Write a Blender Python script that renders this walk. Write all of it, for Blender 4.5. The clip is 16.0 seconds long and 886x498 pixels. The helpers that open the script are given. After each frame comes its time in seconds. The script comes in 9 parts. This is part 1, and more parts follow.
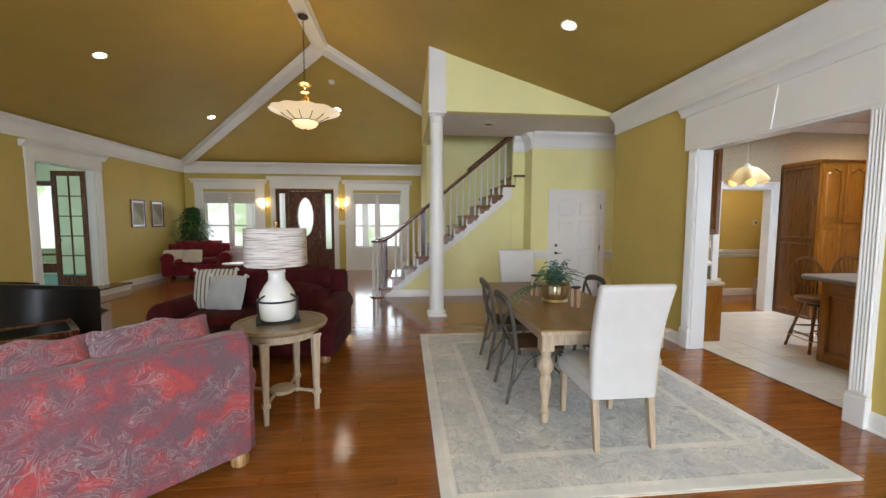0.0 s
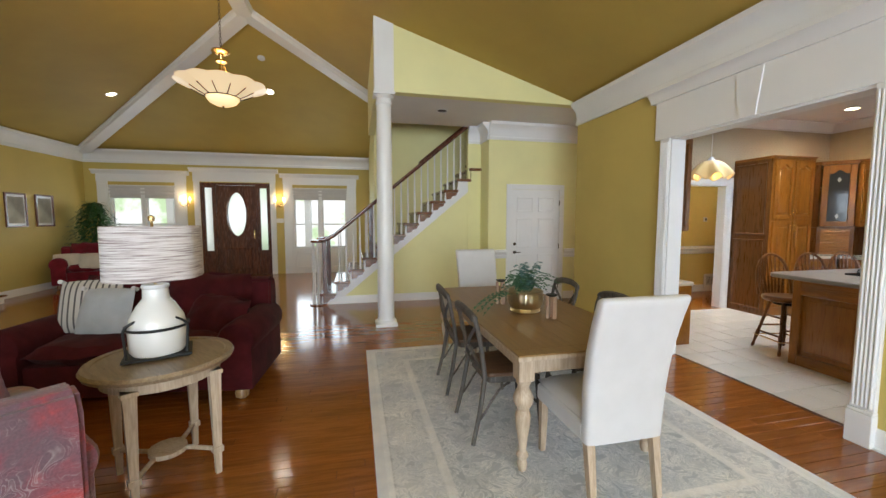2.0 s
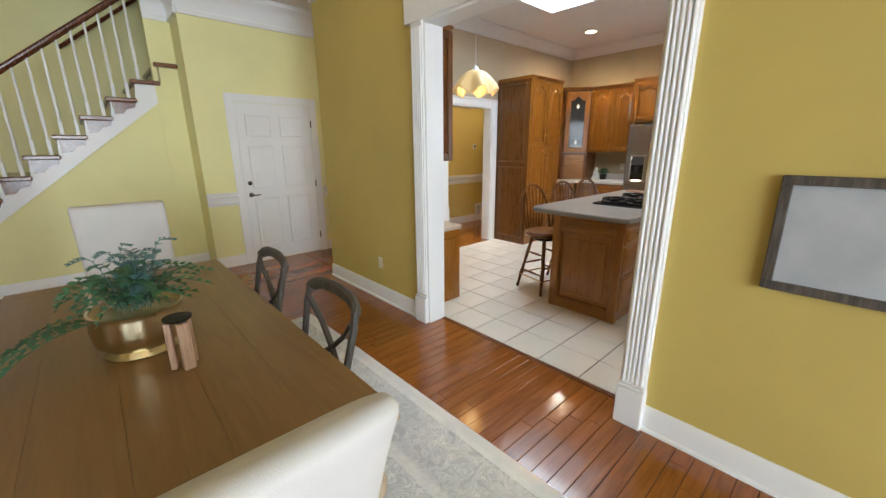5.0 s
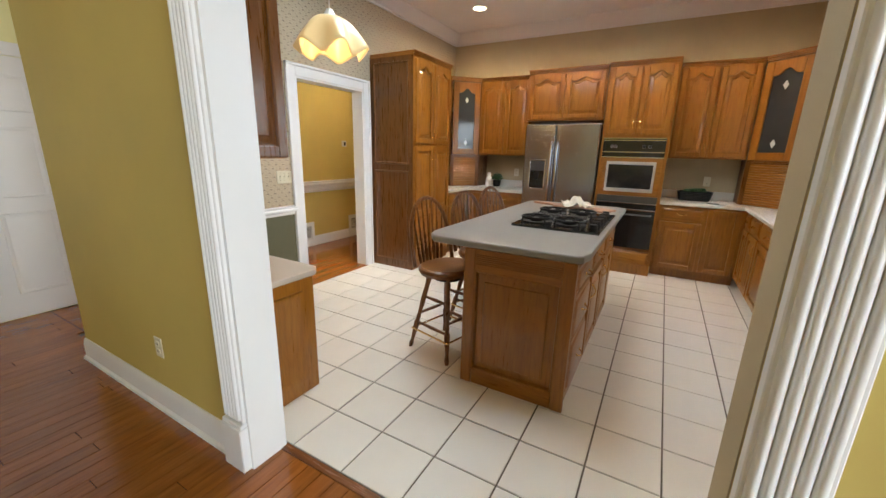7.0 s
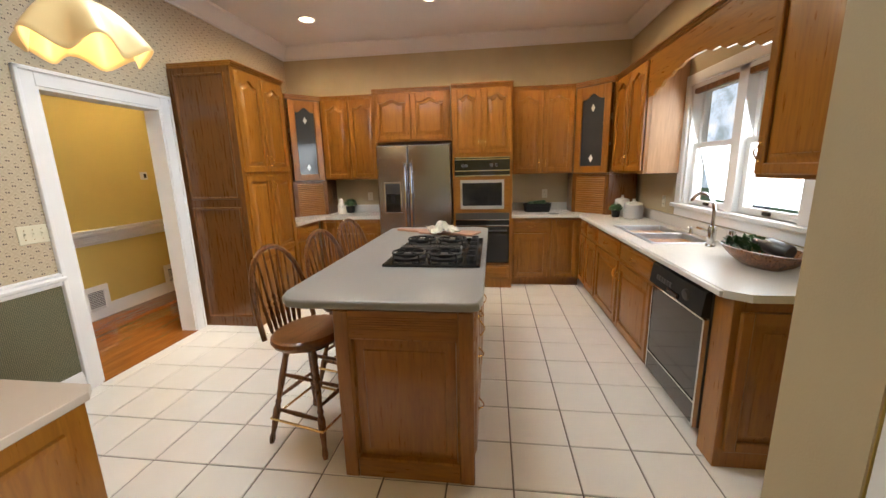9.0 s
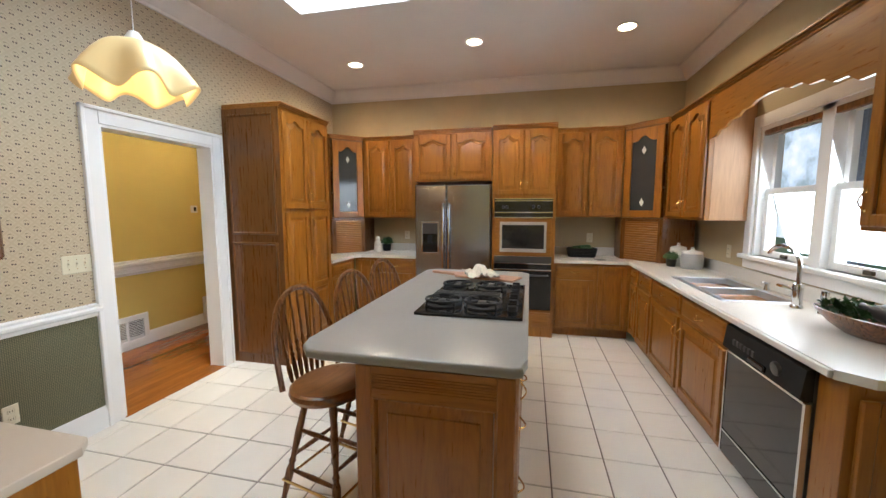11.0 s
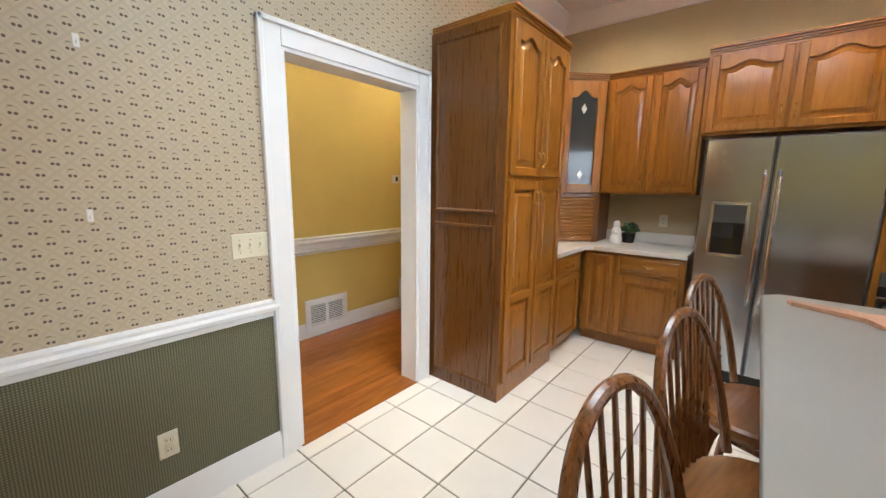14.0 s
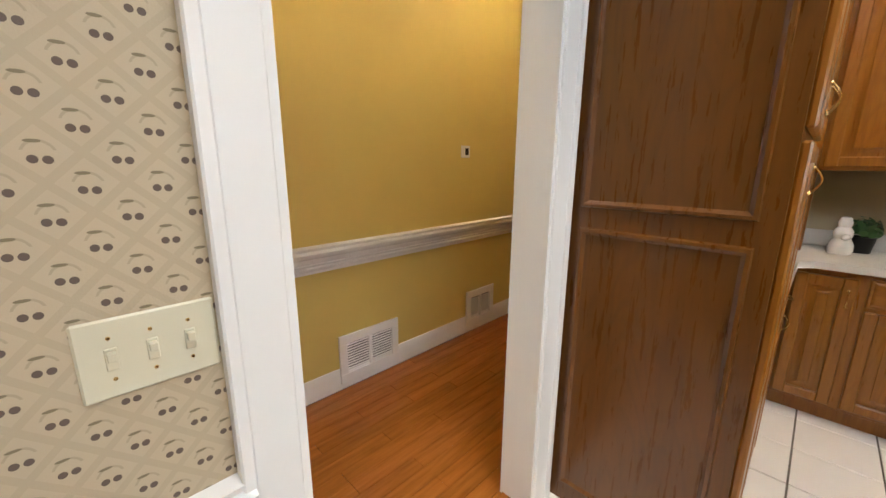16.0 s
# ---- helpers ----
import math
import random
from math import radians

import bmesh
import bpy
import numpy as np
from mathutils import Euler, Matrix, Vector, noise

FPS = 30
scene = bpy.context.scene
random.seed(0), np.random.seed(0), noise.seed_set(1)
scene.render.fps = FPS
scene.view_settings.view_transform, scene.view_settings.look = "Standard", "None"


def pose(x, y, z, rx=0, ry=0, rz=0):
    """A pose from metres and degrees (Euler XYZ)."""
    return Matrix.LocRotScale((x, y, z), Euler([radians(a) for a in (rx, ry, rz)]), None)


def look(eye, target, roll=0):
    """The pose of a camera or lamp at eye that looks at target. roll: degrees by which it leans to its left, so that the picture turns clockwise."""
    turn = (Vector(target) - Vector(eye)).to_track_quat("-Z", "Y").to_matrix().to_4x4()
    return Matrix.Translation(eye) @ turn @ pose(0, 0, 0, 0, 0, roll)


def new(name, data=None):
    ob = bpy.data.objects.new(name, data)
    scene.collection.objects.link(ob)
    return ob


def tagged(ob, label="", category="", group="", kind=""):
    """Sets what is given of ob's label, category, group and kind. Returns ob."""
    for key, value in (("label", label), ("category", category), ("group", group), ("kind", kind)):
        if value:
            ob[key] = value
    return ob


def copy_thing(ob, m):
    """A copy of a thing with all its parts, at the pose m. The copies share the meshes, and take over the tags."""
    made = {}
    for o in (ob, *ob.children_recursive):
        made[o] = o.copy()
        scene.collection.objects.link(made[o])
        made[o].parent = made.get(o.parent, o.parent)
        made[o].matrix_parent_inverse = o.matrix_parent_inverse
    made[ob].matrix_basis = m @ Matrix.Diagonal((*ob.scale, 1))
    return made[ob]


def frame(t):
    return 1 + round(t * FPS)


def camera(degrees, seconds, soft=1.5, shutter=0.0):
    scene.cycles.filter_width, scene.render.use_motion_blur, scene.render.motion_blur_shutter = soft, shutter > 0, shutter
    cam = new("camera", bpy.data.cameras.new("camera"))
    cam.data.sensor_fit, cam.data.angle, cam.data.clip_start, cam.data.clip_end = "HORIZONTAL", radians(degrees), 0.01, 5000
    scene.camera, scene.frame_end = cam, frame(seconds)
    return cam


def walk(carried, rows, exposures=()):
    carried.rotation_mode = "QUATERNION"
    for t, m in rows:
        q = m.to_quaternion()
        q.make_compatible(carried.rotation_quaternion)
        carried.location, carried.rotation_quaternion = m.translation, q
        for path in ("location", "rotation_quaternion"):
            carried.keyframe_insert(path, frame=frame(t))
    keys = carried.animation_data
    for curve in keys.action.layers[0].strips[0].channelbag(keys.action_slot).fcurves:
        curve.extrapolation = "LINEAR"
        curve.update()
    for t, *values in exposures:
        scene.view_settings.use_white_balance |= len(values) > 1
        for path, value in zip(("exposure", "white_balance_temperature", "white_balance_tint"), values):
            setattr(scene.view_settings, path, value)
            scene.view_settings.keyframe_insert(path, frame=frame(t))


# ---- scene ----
cam = camera(98.9, 16.0)
PATH = [
    (0, (0.346, 0.378, 1.524), (0.542, 2.363, 1.375), 0.1),
    (0.5, (0.378, 0.382, 1.523), (0.543, 2.369, 1.373), 0.0),
    (1, (0.402, 0.51, 1.509), (0.571, 2.496, 1.349), 0.0),
    (1.5, (0.386, 0.8, 1.545), (0.663, 2.774, 1.389), 0.1),
    (2, (0.441, 1.057, 1.497), (0.887, 3.001, 1.341), -0.0),
    (2.5, (0.561, 1.344, 1.461), (1.086, 3.257, 1.205), -0.3),
    (3, (0.702, 1.633, 1.446), (1.33, 3.489, 1.049), -0.8),
    (3.5, (0.905, 1.889, 1.448), (1.795, 3.609, 0.951), -1.6),
    (4, (1.175, 2.108, 1.47), (2.284, 3.691, 0.956), -1.7),
    (4.9, (1.70, 2.16, 1.475), (2.98, 3.60, 0.96), -0.6),
    (5.7, (2.19, 2.43, 1.45), (3.63, 3.72, 0.95), 1.0),
    (6.5, (2.654, 2.937, 1.41), (4.237, 4.061, 0.928), 2.3),
    (7, (2.894, 3.077, 1.411), (4.58, 4.03, 0.914), 1.4),
    (7.5, (3.077, 3.193, 1.445), (4.832, 4.011, 0.945), -0.0),
    (8, (3.209, 3.297, 1.455), (5.089, 3.788, 0.982), -1.5),
    (8.5, (3.267, 3.306, 1.47), (5.202, 3.562, 1.032), -1.9),
    (11, (3.479, 3.35, 1.495), (5.418, 3.794, 1.286), -0.0),
    (11.5, (3.629, 3.482, 1.479), (5.544, 4.014, 1.253), 0.0),
    (12, (3.791, 3.605, 1.469), (5.66, 4.27, 1.213), 0.4),
    (12.5, (3.973, 3.729, 1.452), (5.734, 4.637, 1.174), 0.8),
    (13, (4.152, 3.883, 1.428), (5.783, 5.003, 1.138), 1.1),
    (13.5, (4.333, 4.13, 1.44), (5.931, 5.295, 1.141), 0.9),
    (14, (4.525, 4.372, 1.433), (6.047, 5.627, 1.102), 0.8),
    (14.5, (4.673, 4.659, 1.409), (6.052, 6.061, 1.045), 0.8),
    (15, (4.843, 4.97, 1.412), (6.203, 6.383, 1.023), 0.6),
    (15.5, (5.055, 5.231, 1.42), (6.418, 6.63, 0.989), 0.1),
    (16, (5.232, 5.512, 1.408), (6.618, 6.885, 0.967), 0.3),
]
EXPOSURE = [(0, -0.12, 6350, 12), (4, 0.02, 6350, 10), (7, 0.10, 6550, 10), (8.5, 0.13, 7000, 13), (11, 0.14, 6350, 10), (12, 0.17, 6450, 10), (13.5, 0.25, 6250, 10), (14.5, 0.14, 6350, 10), (16, 0.0, 6800, 12)]
walk(cam, [(t, look(eye, target, roll)) for t, eye, target, roll in PATH], EXPOSURE)

# ---- world and lights ----
world = bpy.data.worlds.new("sky")
scene.world = world
world.use_nodes = True
wn = world.node_tree.nodes
sky = wn.new("ShaderNodeTexSky")
sky.sky_type, sky.sun_disc, sky.sun_elevation, sky.sun_rotation = "NISHITA", False, radians(50), radians(200)
wn["Background"].inputs["Strength"].default_value = 0.15
world.node_tree.links.new(sky.outputs["Color"], wn["Background"].inputs["Color"])


def lamp(name, kind, m, power, color=(1, 1, 1), **settings):
    data = bpy.data.lights.new(name, kind)
    data.energy, data.color = power, color
    for key, value in settings.items():
        if key == "size":
            data.size = value
        elif key == "size_y":
            data.shape, data.size_y = "RECTANGLE", value
        elif key == "radius":
            data.shadow_soft_size = value
        elif key == "cone":
            data.spot_size = radians(value)
        elif key == "blend":
            data.spot_blend = value
        elif key == "angle":
            data.angle = radians(value)
    ob = new(name, data)
    ob.matrix_world = m
    return ob


DAY, WARM = (0.80, 0.91, 1.0), (1.0, 0.72, 0.38)
lamp("sun", "SUN", look((0, 0, 10), (2.0, 5.0, 0)), 1.5, (1, 0.95, 0.88), angle=10)
lamp("window_light_back", "AREA", look((0.2, -3.85, 1.85), (1.0, 5, 0.8)), 640, DAY, size=5.6, size_y=2.6)
lamp("window_light_front_west", "AREA", look((-4.8, 12.12, 1.4), (-4.8, 5, 1.0)), 18, DAY, size=1.4, size_y=1.3)
lamp("window_light_front_east", "AREA", look((-0.5, 12.12, 1.4), (-0.5, 5, 1.0)), 22, DAY, size=1.4, size_y=1.3)
lamp("window_light_study", "AREA", look((-9.8, 8.2, 1.7), (-6, 8.2, 1.5)), 65, DAY, size=2.0, size_y=1.8)
lamp("window_light_kitchen", "AREA", look((6.3, 1.52, 1.65), (6.3, 5, 0.6)), 24, DAY, size=1.3, size_y=1.0)
# added fill for the kitchen from the unseen south side, no window known there
lamp("window_light_breakfast", "AREA", look((4.5, -0.3, 1.5), (5.0, 4, 1.0)), 48, DAY, size=1.6, size_y=1.8)
lamp("skylight_light", "AREA", look((5.6, 4.6, 3.6), (5.6, 4.6, 0)), 70, DAY, size=1.4, size_y=1.2)
lamp("chandelier_light", "POINT", pose(-1.16, 6.45, 3.30), 18, WARM, radius=0.2)

# ---- materials ----


def nodes_of(name):
    m = bpy.data.materials.new(name)
    m.use_nodes = True
    return m, m.node_tree.nodes, m.node_tree.links, m.node_tree.nodes["Principled BSDF"]


def rgb(c):
    return (*c, 1.0)


def ramp_of(n, stops):
    r = n.new("ShaderNodeValToRGB")
    els = r.color_ramp.elements
    els[0].position, els[0].color = stops[0][0], rgb(stops[0][1])
    els[1].position, els[1].color = stops[-1][0], rgb(stops[-1][1])
    for p, c in stops[1:-1]:
        e = els.new(p)
        e.color = rgb(c)
    return r


def mapping(n, l, scale=(1, 1, 1), rot=(0, 0, 0), source="Object"):
    tc, mp = n.new("ShaderNodeTexCoord"), n.new("ShaderNodeMapping")
    mp.inputs["Scale"].default_value = scale
    mp.inputs["Rotation"].default_value = [radians(a) for a in rot]
    l.new(tc.outputs[source], mp.inputs["Vector"])
    return mp


def noise_tex(n, l, vec, scale, detail=4.0, rough=0.55, distort=0.0):
    t = n.new("ShaderNodeTexNoise")
    t.inputs["Scale"].default_value, t.inputs["Detail"].default_value = scale, detail
    t.inputs["Roughness"].default_value, t.inputs["Distortion"].default_value = rough, distort
    l.new(vec.outputs[0], t.inputs["Vector"])
    return t


def mix_color(n, l, a, b, fac, mode="MIX"):
    m = n.new("ShaderNodeMix")
    m.data_type, m.blend_type = "RGBA", mode
    for sock, v in ((m.inputs[0], fac), (m.inputs[6], a), (m.inputs[7], b)):
        if hasattr(v, "is_output"):
            l.new(v, sock)
        else:
            sock.default_value = v if isinstance(v, (int, float)) else rgb(v)
    return m.outputs[2]


def bump(n, l, height, bsdf, strength=0.2, distance=0.01):
    b = n.new("ShaderNodeBump")
    b.inputs["Strength"].default_value, b.inputs["Distance"].default_value = strength, distance
    l.new(height, b.inputs["Height"])
    l.new(b.outputs["Normal"], bsdf.inputs["Normal"])


def painted(name, color, rough=0.5, spread=0.06, fine=90.0, relief=0.06, metal=0.0, coat=0.0):
    """Paint, plastic or plain metal: two scales of slight variation and a fine relief."""
    m, n, l, b = nodes_of(name)
    mp = mapping(n, l)
    big, small = noise_tex(n, l, mp, 1.7, 3), noise_tex(n, l, mp, fine, 3)
    lo, hi = [c * (1 - spread) for c in color], [min(1, c * (1 + spread)) for c in color]
    r = ramp_of(n, [(0.3, lo), (0.7, hi)])
    l.new(big.outputs["Fac"], r.inputs["Fac"])
    l.new(r.outputs["Color"], b.inputs["Base Color"])
    rr = n.new("ShaderNodeMapRange")
    rr.inputs["To Min"].default_value, rr.inputs["To Max"].default_value = max(0.03, rough - 0.07), min(1, rough + 0.07)
    l.new(small.outputs["Fac"], rr.inputs["Value"])
    l.new(rr.outputs["Result"], b.inputs["Roughness"])
    b.inputs["Metallic"].default_value, b.inputs["Coat Weight"].default_value = metal, coat
    if relief:
        bump(n, l, small.outputs["Fac"], b, relief, 0.002)
    return m


def wooden(name, dark, mid, light, axis="X", rough=0.35, scale=1.0, coat=0.2, per_piece=0.0, relief=0.08, cathedral=0.0):
    """Grained wood along an axis, with cathedral bands, pores and, if asked, a tone of its own for every piece."""
    m, n, l, b = nodes_of(name)
    stretch = {"X": (1.2, 14, 14), "Y": (14, 1.2, 14), "Z": (14, 14, 1.2)}[axis]
    mp = mapping(n, l, [s * scale for s in stretch])
    info = n.new("ShaderNodeObjectInfo")
    off = n.new("ShaderNodeVectorMath")
    off.operation = "MULTIPLY_ADD"
    off.inputs[1].default_value = (37.0, 53.0, 29.0)
    l.new(info.outputs["Random"], off.inputs[0])
    l.new(mp.outputs[0], off.inputs[2])
    bands = noise_tex(n, l, off, 0.55, 2, 0.5, 1.2)
    wave = n.new("ShaderNodeMath")
    wave.operation = "MULTIPLY"
    wave.inputs[1].default_value = 26.0
    l.new(bands.outputs["Fac"], wave.inputs[0])
    sin = n.new("ShaderNodeMath")
    sin.operation = "SINE"
    l.new(wave.outputs[0], sin.inputs[0])
    fine = noise_tex(n, l, off, 5.0, 5, 0.65)
    add = n.new("ShaderNodeMath")
    add.operation = "MULTIPLY_ADD"
    add.inputs[1].default_value = 0.10
    l.new(sin.outputs[0], add.inputs[0])
    l.new(fine.outputs["Fac"], add.inputs[2])
    r = ramp_of(n, [(0.26, dark), (0.52, mid), (0.78, light)])
    l.new(add.outputs[0], r.inputs["Fac"])
    col = r.outputs["Color"]
    if cathedral:
        wide = mapping(n, l, {"X": (0.9, 4.2, 4.2), "Y": (4.2, 0.9, 4.2), "Z": (4.2, 4.2, 0.8)}[axis])
        shift = n.new("ShaderNodeVectorMath")
        shift.operation = "MULTIPLY_ADD"
        shift.inputs[1].default_value = (17.0, 23.0, 31.0)
        l.new(info.outputs["Random"], shift.inputs[0])
        l.new(wide.outputs[0], shift.inputs[2])
        arcs = noise_tex(n, l, shift, 1.0, 1, 0.4, 0.15)
        turns = n.new("ShaderNodeMath")
        turns.operation = "MULTIPLY"
        turns.inputs[1].default_value = 105.0
        l.new(arcs.outputs["Fac"], turns.inputs[0])
        rings = n.new("ShaderNodeMath")
        rings.operation = "SINE"
        l.new(turns.outputs[0], rings.inputs[0])
        line = ramp_of(n, [(0.45, (0, 0, 0)), (0.95, (cathedral, cathedral, cathedral))])
        l.new(rings.outputs[0], line.inputs["Fac"])
        pores = ramp_of(n, [(0.35, (0.25, 0.25, 0.25)), (0.6, (1, 1, 1))])
        l.new(fine.outputs["Fac"], pores.inputs["Fac"])
        soft = mix_color(n, l, line.outputs["Color"], pores.outputs["Color"], 1.0, "MULTIPLY")
        col = mix_color(n, l, col, [c * 0.5 for c in dark], soft)
    if per_piece:
        hsv = n.new("ShaderNodeHueSaturation")
        val = n.new("ShaderNodeMapRange")
        val.inputs["To Min"].default_value, val.inputs["To Max"].default_value = 1 - per_piece, 1 + per_piece
        geo = n.new("ShaderNodeNewGeometry")
        tot = n.new("ShaderNodeMath")
        tot.operation = "ADD"
        l.new(info.outputs["Random"], tot.inputs[0])
        l.new(geo.outputs["Random Per Island"], tot.inputs[1])
        fr = n.new("ShaderNodeMath")
        fr.operation = "FRACT"
        l.new(tot.outputs[0], fr.inputs[0])
        l.new(fr.outputs[0], val.inputs["Value"])
        l.new(val.outputs["Result"], hsv.inputs["Value"])
        l.new(col, hsv.inputs["Color"])
        col = hsv.outputs["Color"]
    l.new(col, b.inputs["Base Color"])
    rr = n.new("ShaderNodeMapRange")
    rr.inputs["To Min"].default_value, rr.inputs["To Max"].default_value = max(0.04, rough - 0.08), rough + 0.1
    l.new(fine.outputs["Fac"], rr.inputs["Value"])
    l.new(rr.outputs["Result"], b.inputs["Roughness"])
    b.inputs["Coat Weight"].default_value, b.inputs["Coat Roughness"].default_value = coat, 0.15
    bump(n, l, add.outputs[0], b, relief, 0.003)
    return m


def woven(name, color, spread=0.2, weave=350.0, rough=0.9, relief=0.4):
    """Upholstery cloth: a soft cloudy tone and a fine weave."""
    m, n, l, b = nodes_of(name)
    mp = mapping(n, l)
    big, fine = noise_tex(n, l, mp, 6, 4), noise_tex(n, l, mp, weave, 2)
    r = ramp_of(n, [(0.3, [c * (1 - spread) for c in color]), (0.7, [min(1, c * (1 + spread)) for c in color])])
    l.new(big.outputs["Fac"], r.inputs["Fac"])
    l.new(r.outputs["Color"], b.inputs["Base Color"])
    b.inputs["Roughness"].default_value = rough
    b.inputs["Sheen Weight"].default_value = 0.15
    bump(n, l, fine.outputs["Fac"], b, relief, 0.002)
    return m


def glowing(name, color, strength, base=(0.9, 0.85, 0.7)):
    m, n, l, b = nodes_of(name)
    b.inputs["Base Color"].default_value = rgb(base)
    b.inputs["Emission Color"].default_value, b.inputs["Emission Strength"].default_value = rgb(color), strength
    b.inputs["Roughness"].default_value = 0.3
    return m


def glassy(name, color=(1, 1, 1), rough=0.02, alpha=1.0):
    m, n, l, b = nodes_of(name)
    b.inputs["Base Color"].default_value, b.inputs["Roughness"].default_value = rgb(color), rough
    b.inputs["Transmission Weight"].default_value, b.inputs["IOR"].default_value = alpha, 1.1
    return m


M = {}
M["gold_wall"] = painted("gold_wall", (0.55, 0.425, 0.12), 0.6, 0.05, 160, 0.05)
# the walls' gold toned down for the vault: shade put into the colour
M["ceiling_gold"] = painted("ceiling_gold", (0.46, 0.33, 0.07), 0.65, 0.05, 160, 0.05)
M["pale_wall"] = painted("pale_wall", (0.80, 0.76, 0.38), 0.6, 0.04, 160, 0.05)
M["hall_wall"] = painted("hall_wall", (0.66, 0.50, 0.15), 0.6, 0.05, 160, 0.05)
M["study_wall"] = painted("study_wall", (0.62, 0.70, 0.48), 0.6)
M["white_trim"] = painted("white_trim", (0.80, 0.80, 0.79), 0.35, 0.03, 60, 0.03)
M["white_ceiling"] = painted("white_ceiling", (0.76, 0.74, 0.73), 0.8, 0.03, 220, 0.1)
M["tan_paper"] = painted("tan_paper", (0.45, 0.365, 0.225), 0.75, 0.07, 300, 0.2)
M["teal_carpet"] = woven("teal_carpet", (0.10, 0.30, 0.26))
M["oak"] = wooden("oak", (0.225, 0.080, 0.009), (0.285, 0.107, 0.012), (0.325, 0.128, 0.016), "Z", 0.29, 1.0, 0.2, relief=0.012, cathedral=0.16)
M["oak_side"] = wooden("oak_side", (0.225, 0.080, 0.009), (0.285, 0.107, 0.012), (0.325, 0.128, 0.016), "X", 0.29, 1.0, 0.2, relief=0.012, cathedral=0.16)
# the same oak at half tone: shade of sides and insides put into the colour
M["oak_shaded"] = wooden("oak_shaded", (0.112, 0.037, 0.004), (0.140, 0.048, 0.006), (0.160, 0.057, 0.008), "Z", 0.28, 0.8, 0.2, relief=0.012, cathedral=0.24)
M["chair_oak"] = wooden("chair_oak", (0.07, 0.024, 0.007), (0.17, 0.062, 0.016), (0.27, 0.11, 0.032), "Z", 0.28, 1.5, 0.4)
M["chair_seat"] = wooden("chair_seat", (0.12, 0.042, 0.010), (0.19, 0.070, 0.017), (0.24, 0.094, 0.026), "X", 0.3, 1.2, 0.25)
M["floor_oak"] = wooden("floor_oak", (0.22, 0.066, 0.011), (0.285, 0.091, 0.016), (0.33, 0.113, 0.023), "X", 0.12, 0.9, 0.3, 0.11, 0.01)
M["floor_gap"] = painted("floor_gap", (0.03, 0.012, 0.006), 0.8)
M["mahogany"] = wooden("mahogany", (0.045, 0.012, 0.006), (0.11, 0.030, 0.013), (0.17, 0.055, 0.02), "Z", 0.25, 1, 0.4)
M["tread"] = wooden("tread", (0.09, 0.030, 0.010), (0.17, 0.058, 0.018), (0.24, 0.088, 0.030), "Y", 0.25, 1, 0.4)
M["tile"] = painted("tile", (0.82, 0.785, 0.715), 0.20, 0.04, 40, 0.05, 0, 0.2)
M["grout"] = painted("grout", (0.13, 0.105, 0.08), 0.9, 0.15)
M["white_laminate"] = painted("white_laminate", (0.66, 0.63, 0.58), 0.28, 0.02, 400, 0.02)
M["grey_laminate"] = painted("grey_laminate", (0.24, 0.235, 0.22), 0.3, 0.05, 500, 0.04)
M["desk_laminate"] = painted("desk_laminate", (0.50, 0.42, 0.34), 0.35, 0.03, 400, 0.02)
M["black_gloss"] = painted("black_gloss", (0.012, 0.012, 0.013), 0.10, 0.1, 60, 0.0, 0, 0.2)
M["black_iron"] = painted("black_iron", (0.018, 0.018, 0.018), 0.45, 0.2, 200, 0.15)
M["brass"] = painted("brass", (0.75, 0.52, 0.22), 0.25, 0.06, 200, 0.03, 1.0)
M["pale_brass"] = painted("pale_brass", (0.74, 0.64, 0.42), 0.3, 0.08, 90, 0.12, 1.0)
M["chrome"] = painted("chrome", (0.75, 0.76, 0.78), 0.1, 0.03, 80, 0.0, 1.0)
M["dark_bronze"] = painted("dark_bronze", (0.06, 0.045, 0.03), 0.35, 0.2, 120, 0.05, 0.8)
M["white_cloth"] = woven("white_cloth", (0.56, 0.55, 0.545), 0.04, 420, 0.9, 0.25)
M["burgundy"] = woven("burgundy", (0.060, 0.0075, 0.010), 0.35, 300)
M["burgundy"].node_tree.nodes["Principled BSDF"].inputs["Sheen Weight"].default_value = 0.03
M["red_velvet"] = woven("red_velvet", (0.16, 0.012, 0.02), 0.3, 300)
M["black_leather"] = painted("black_leather", (0.014, 0.013, 0.012), 0.35, 0.2, 140, 0.25)
M["cream_cloth"] = woven("cream_cloth", (0.60, 0.54, 0.44), 0.08)
M["grey_cloth"] = woven("grey_cloth", (0.42, 0.44, 0.46), 0.1)
M["plant_green"] = painted("plant_green", (0.035, 0.10, 0.025), 0.5, 0.5, 15, 0.1)
M["fern_green"] = painted("fern_green", (0.055, 0.15, 0.07), 0.5, 0.35, 15, 0.1)
M["blue_fern"] = painted("blue_fern", (0.09, 0.19, 0.18), 0.5, 0.3, 15, 0.1)
M["can_glow"] = glowing("can_glow", (1.0, 0.86, 0.62), 14)
M["shade_glow"] = glowing("shade_glow", (1.0, 0.66, 0.28), 1.1)
M["bulb_glow"] = glowing("bulb_glow", (1.0, 0.62, 0.25), 25)
M["petal_glow"] = glowing("petal_glow", (1.0, 0.74, 0.42), 0.65, (0.75, 0.62, 0.42))
M["amber_glass"] = glowing("amber_glass", (1.0, 0.68, 0.28), 0.22, (0.82, 0.63, 0.32))
for nm in ("black_iron", "black_leather"):
    M[nm].node_tree.nodes["Principled BSDF"].inputs["Specular IOR Level"].default_value = 0.22
    M[nm].node_tree.nodes["Principled BSDF"].inputs["Coat Weight"].default_value = 0.0
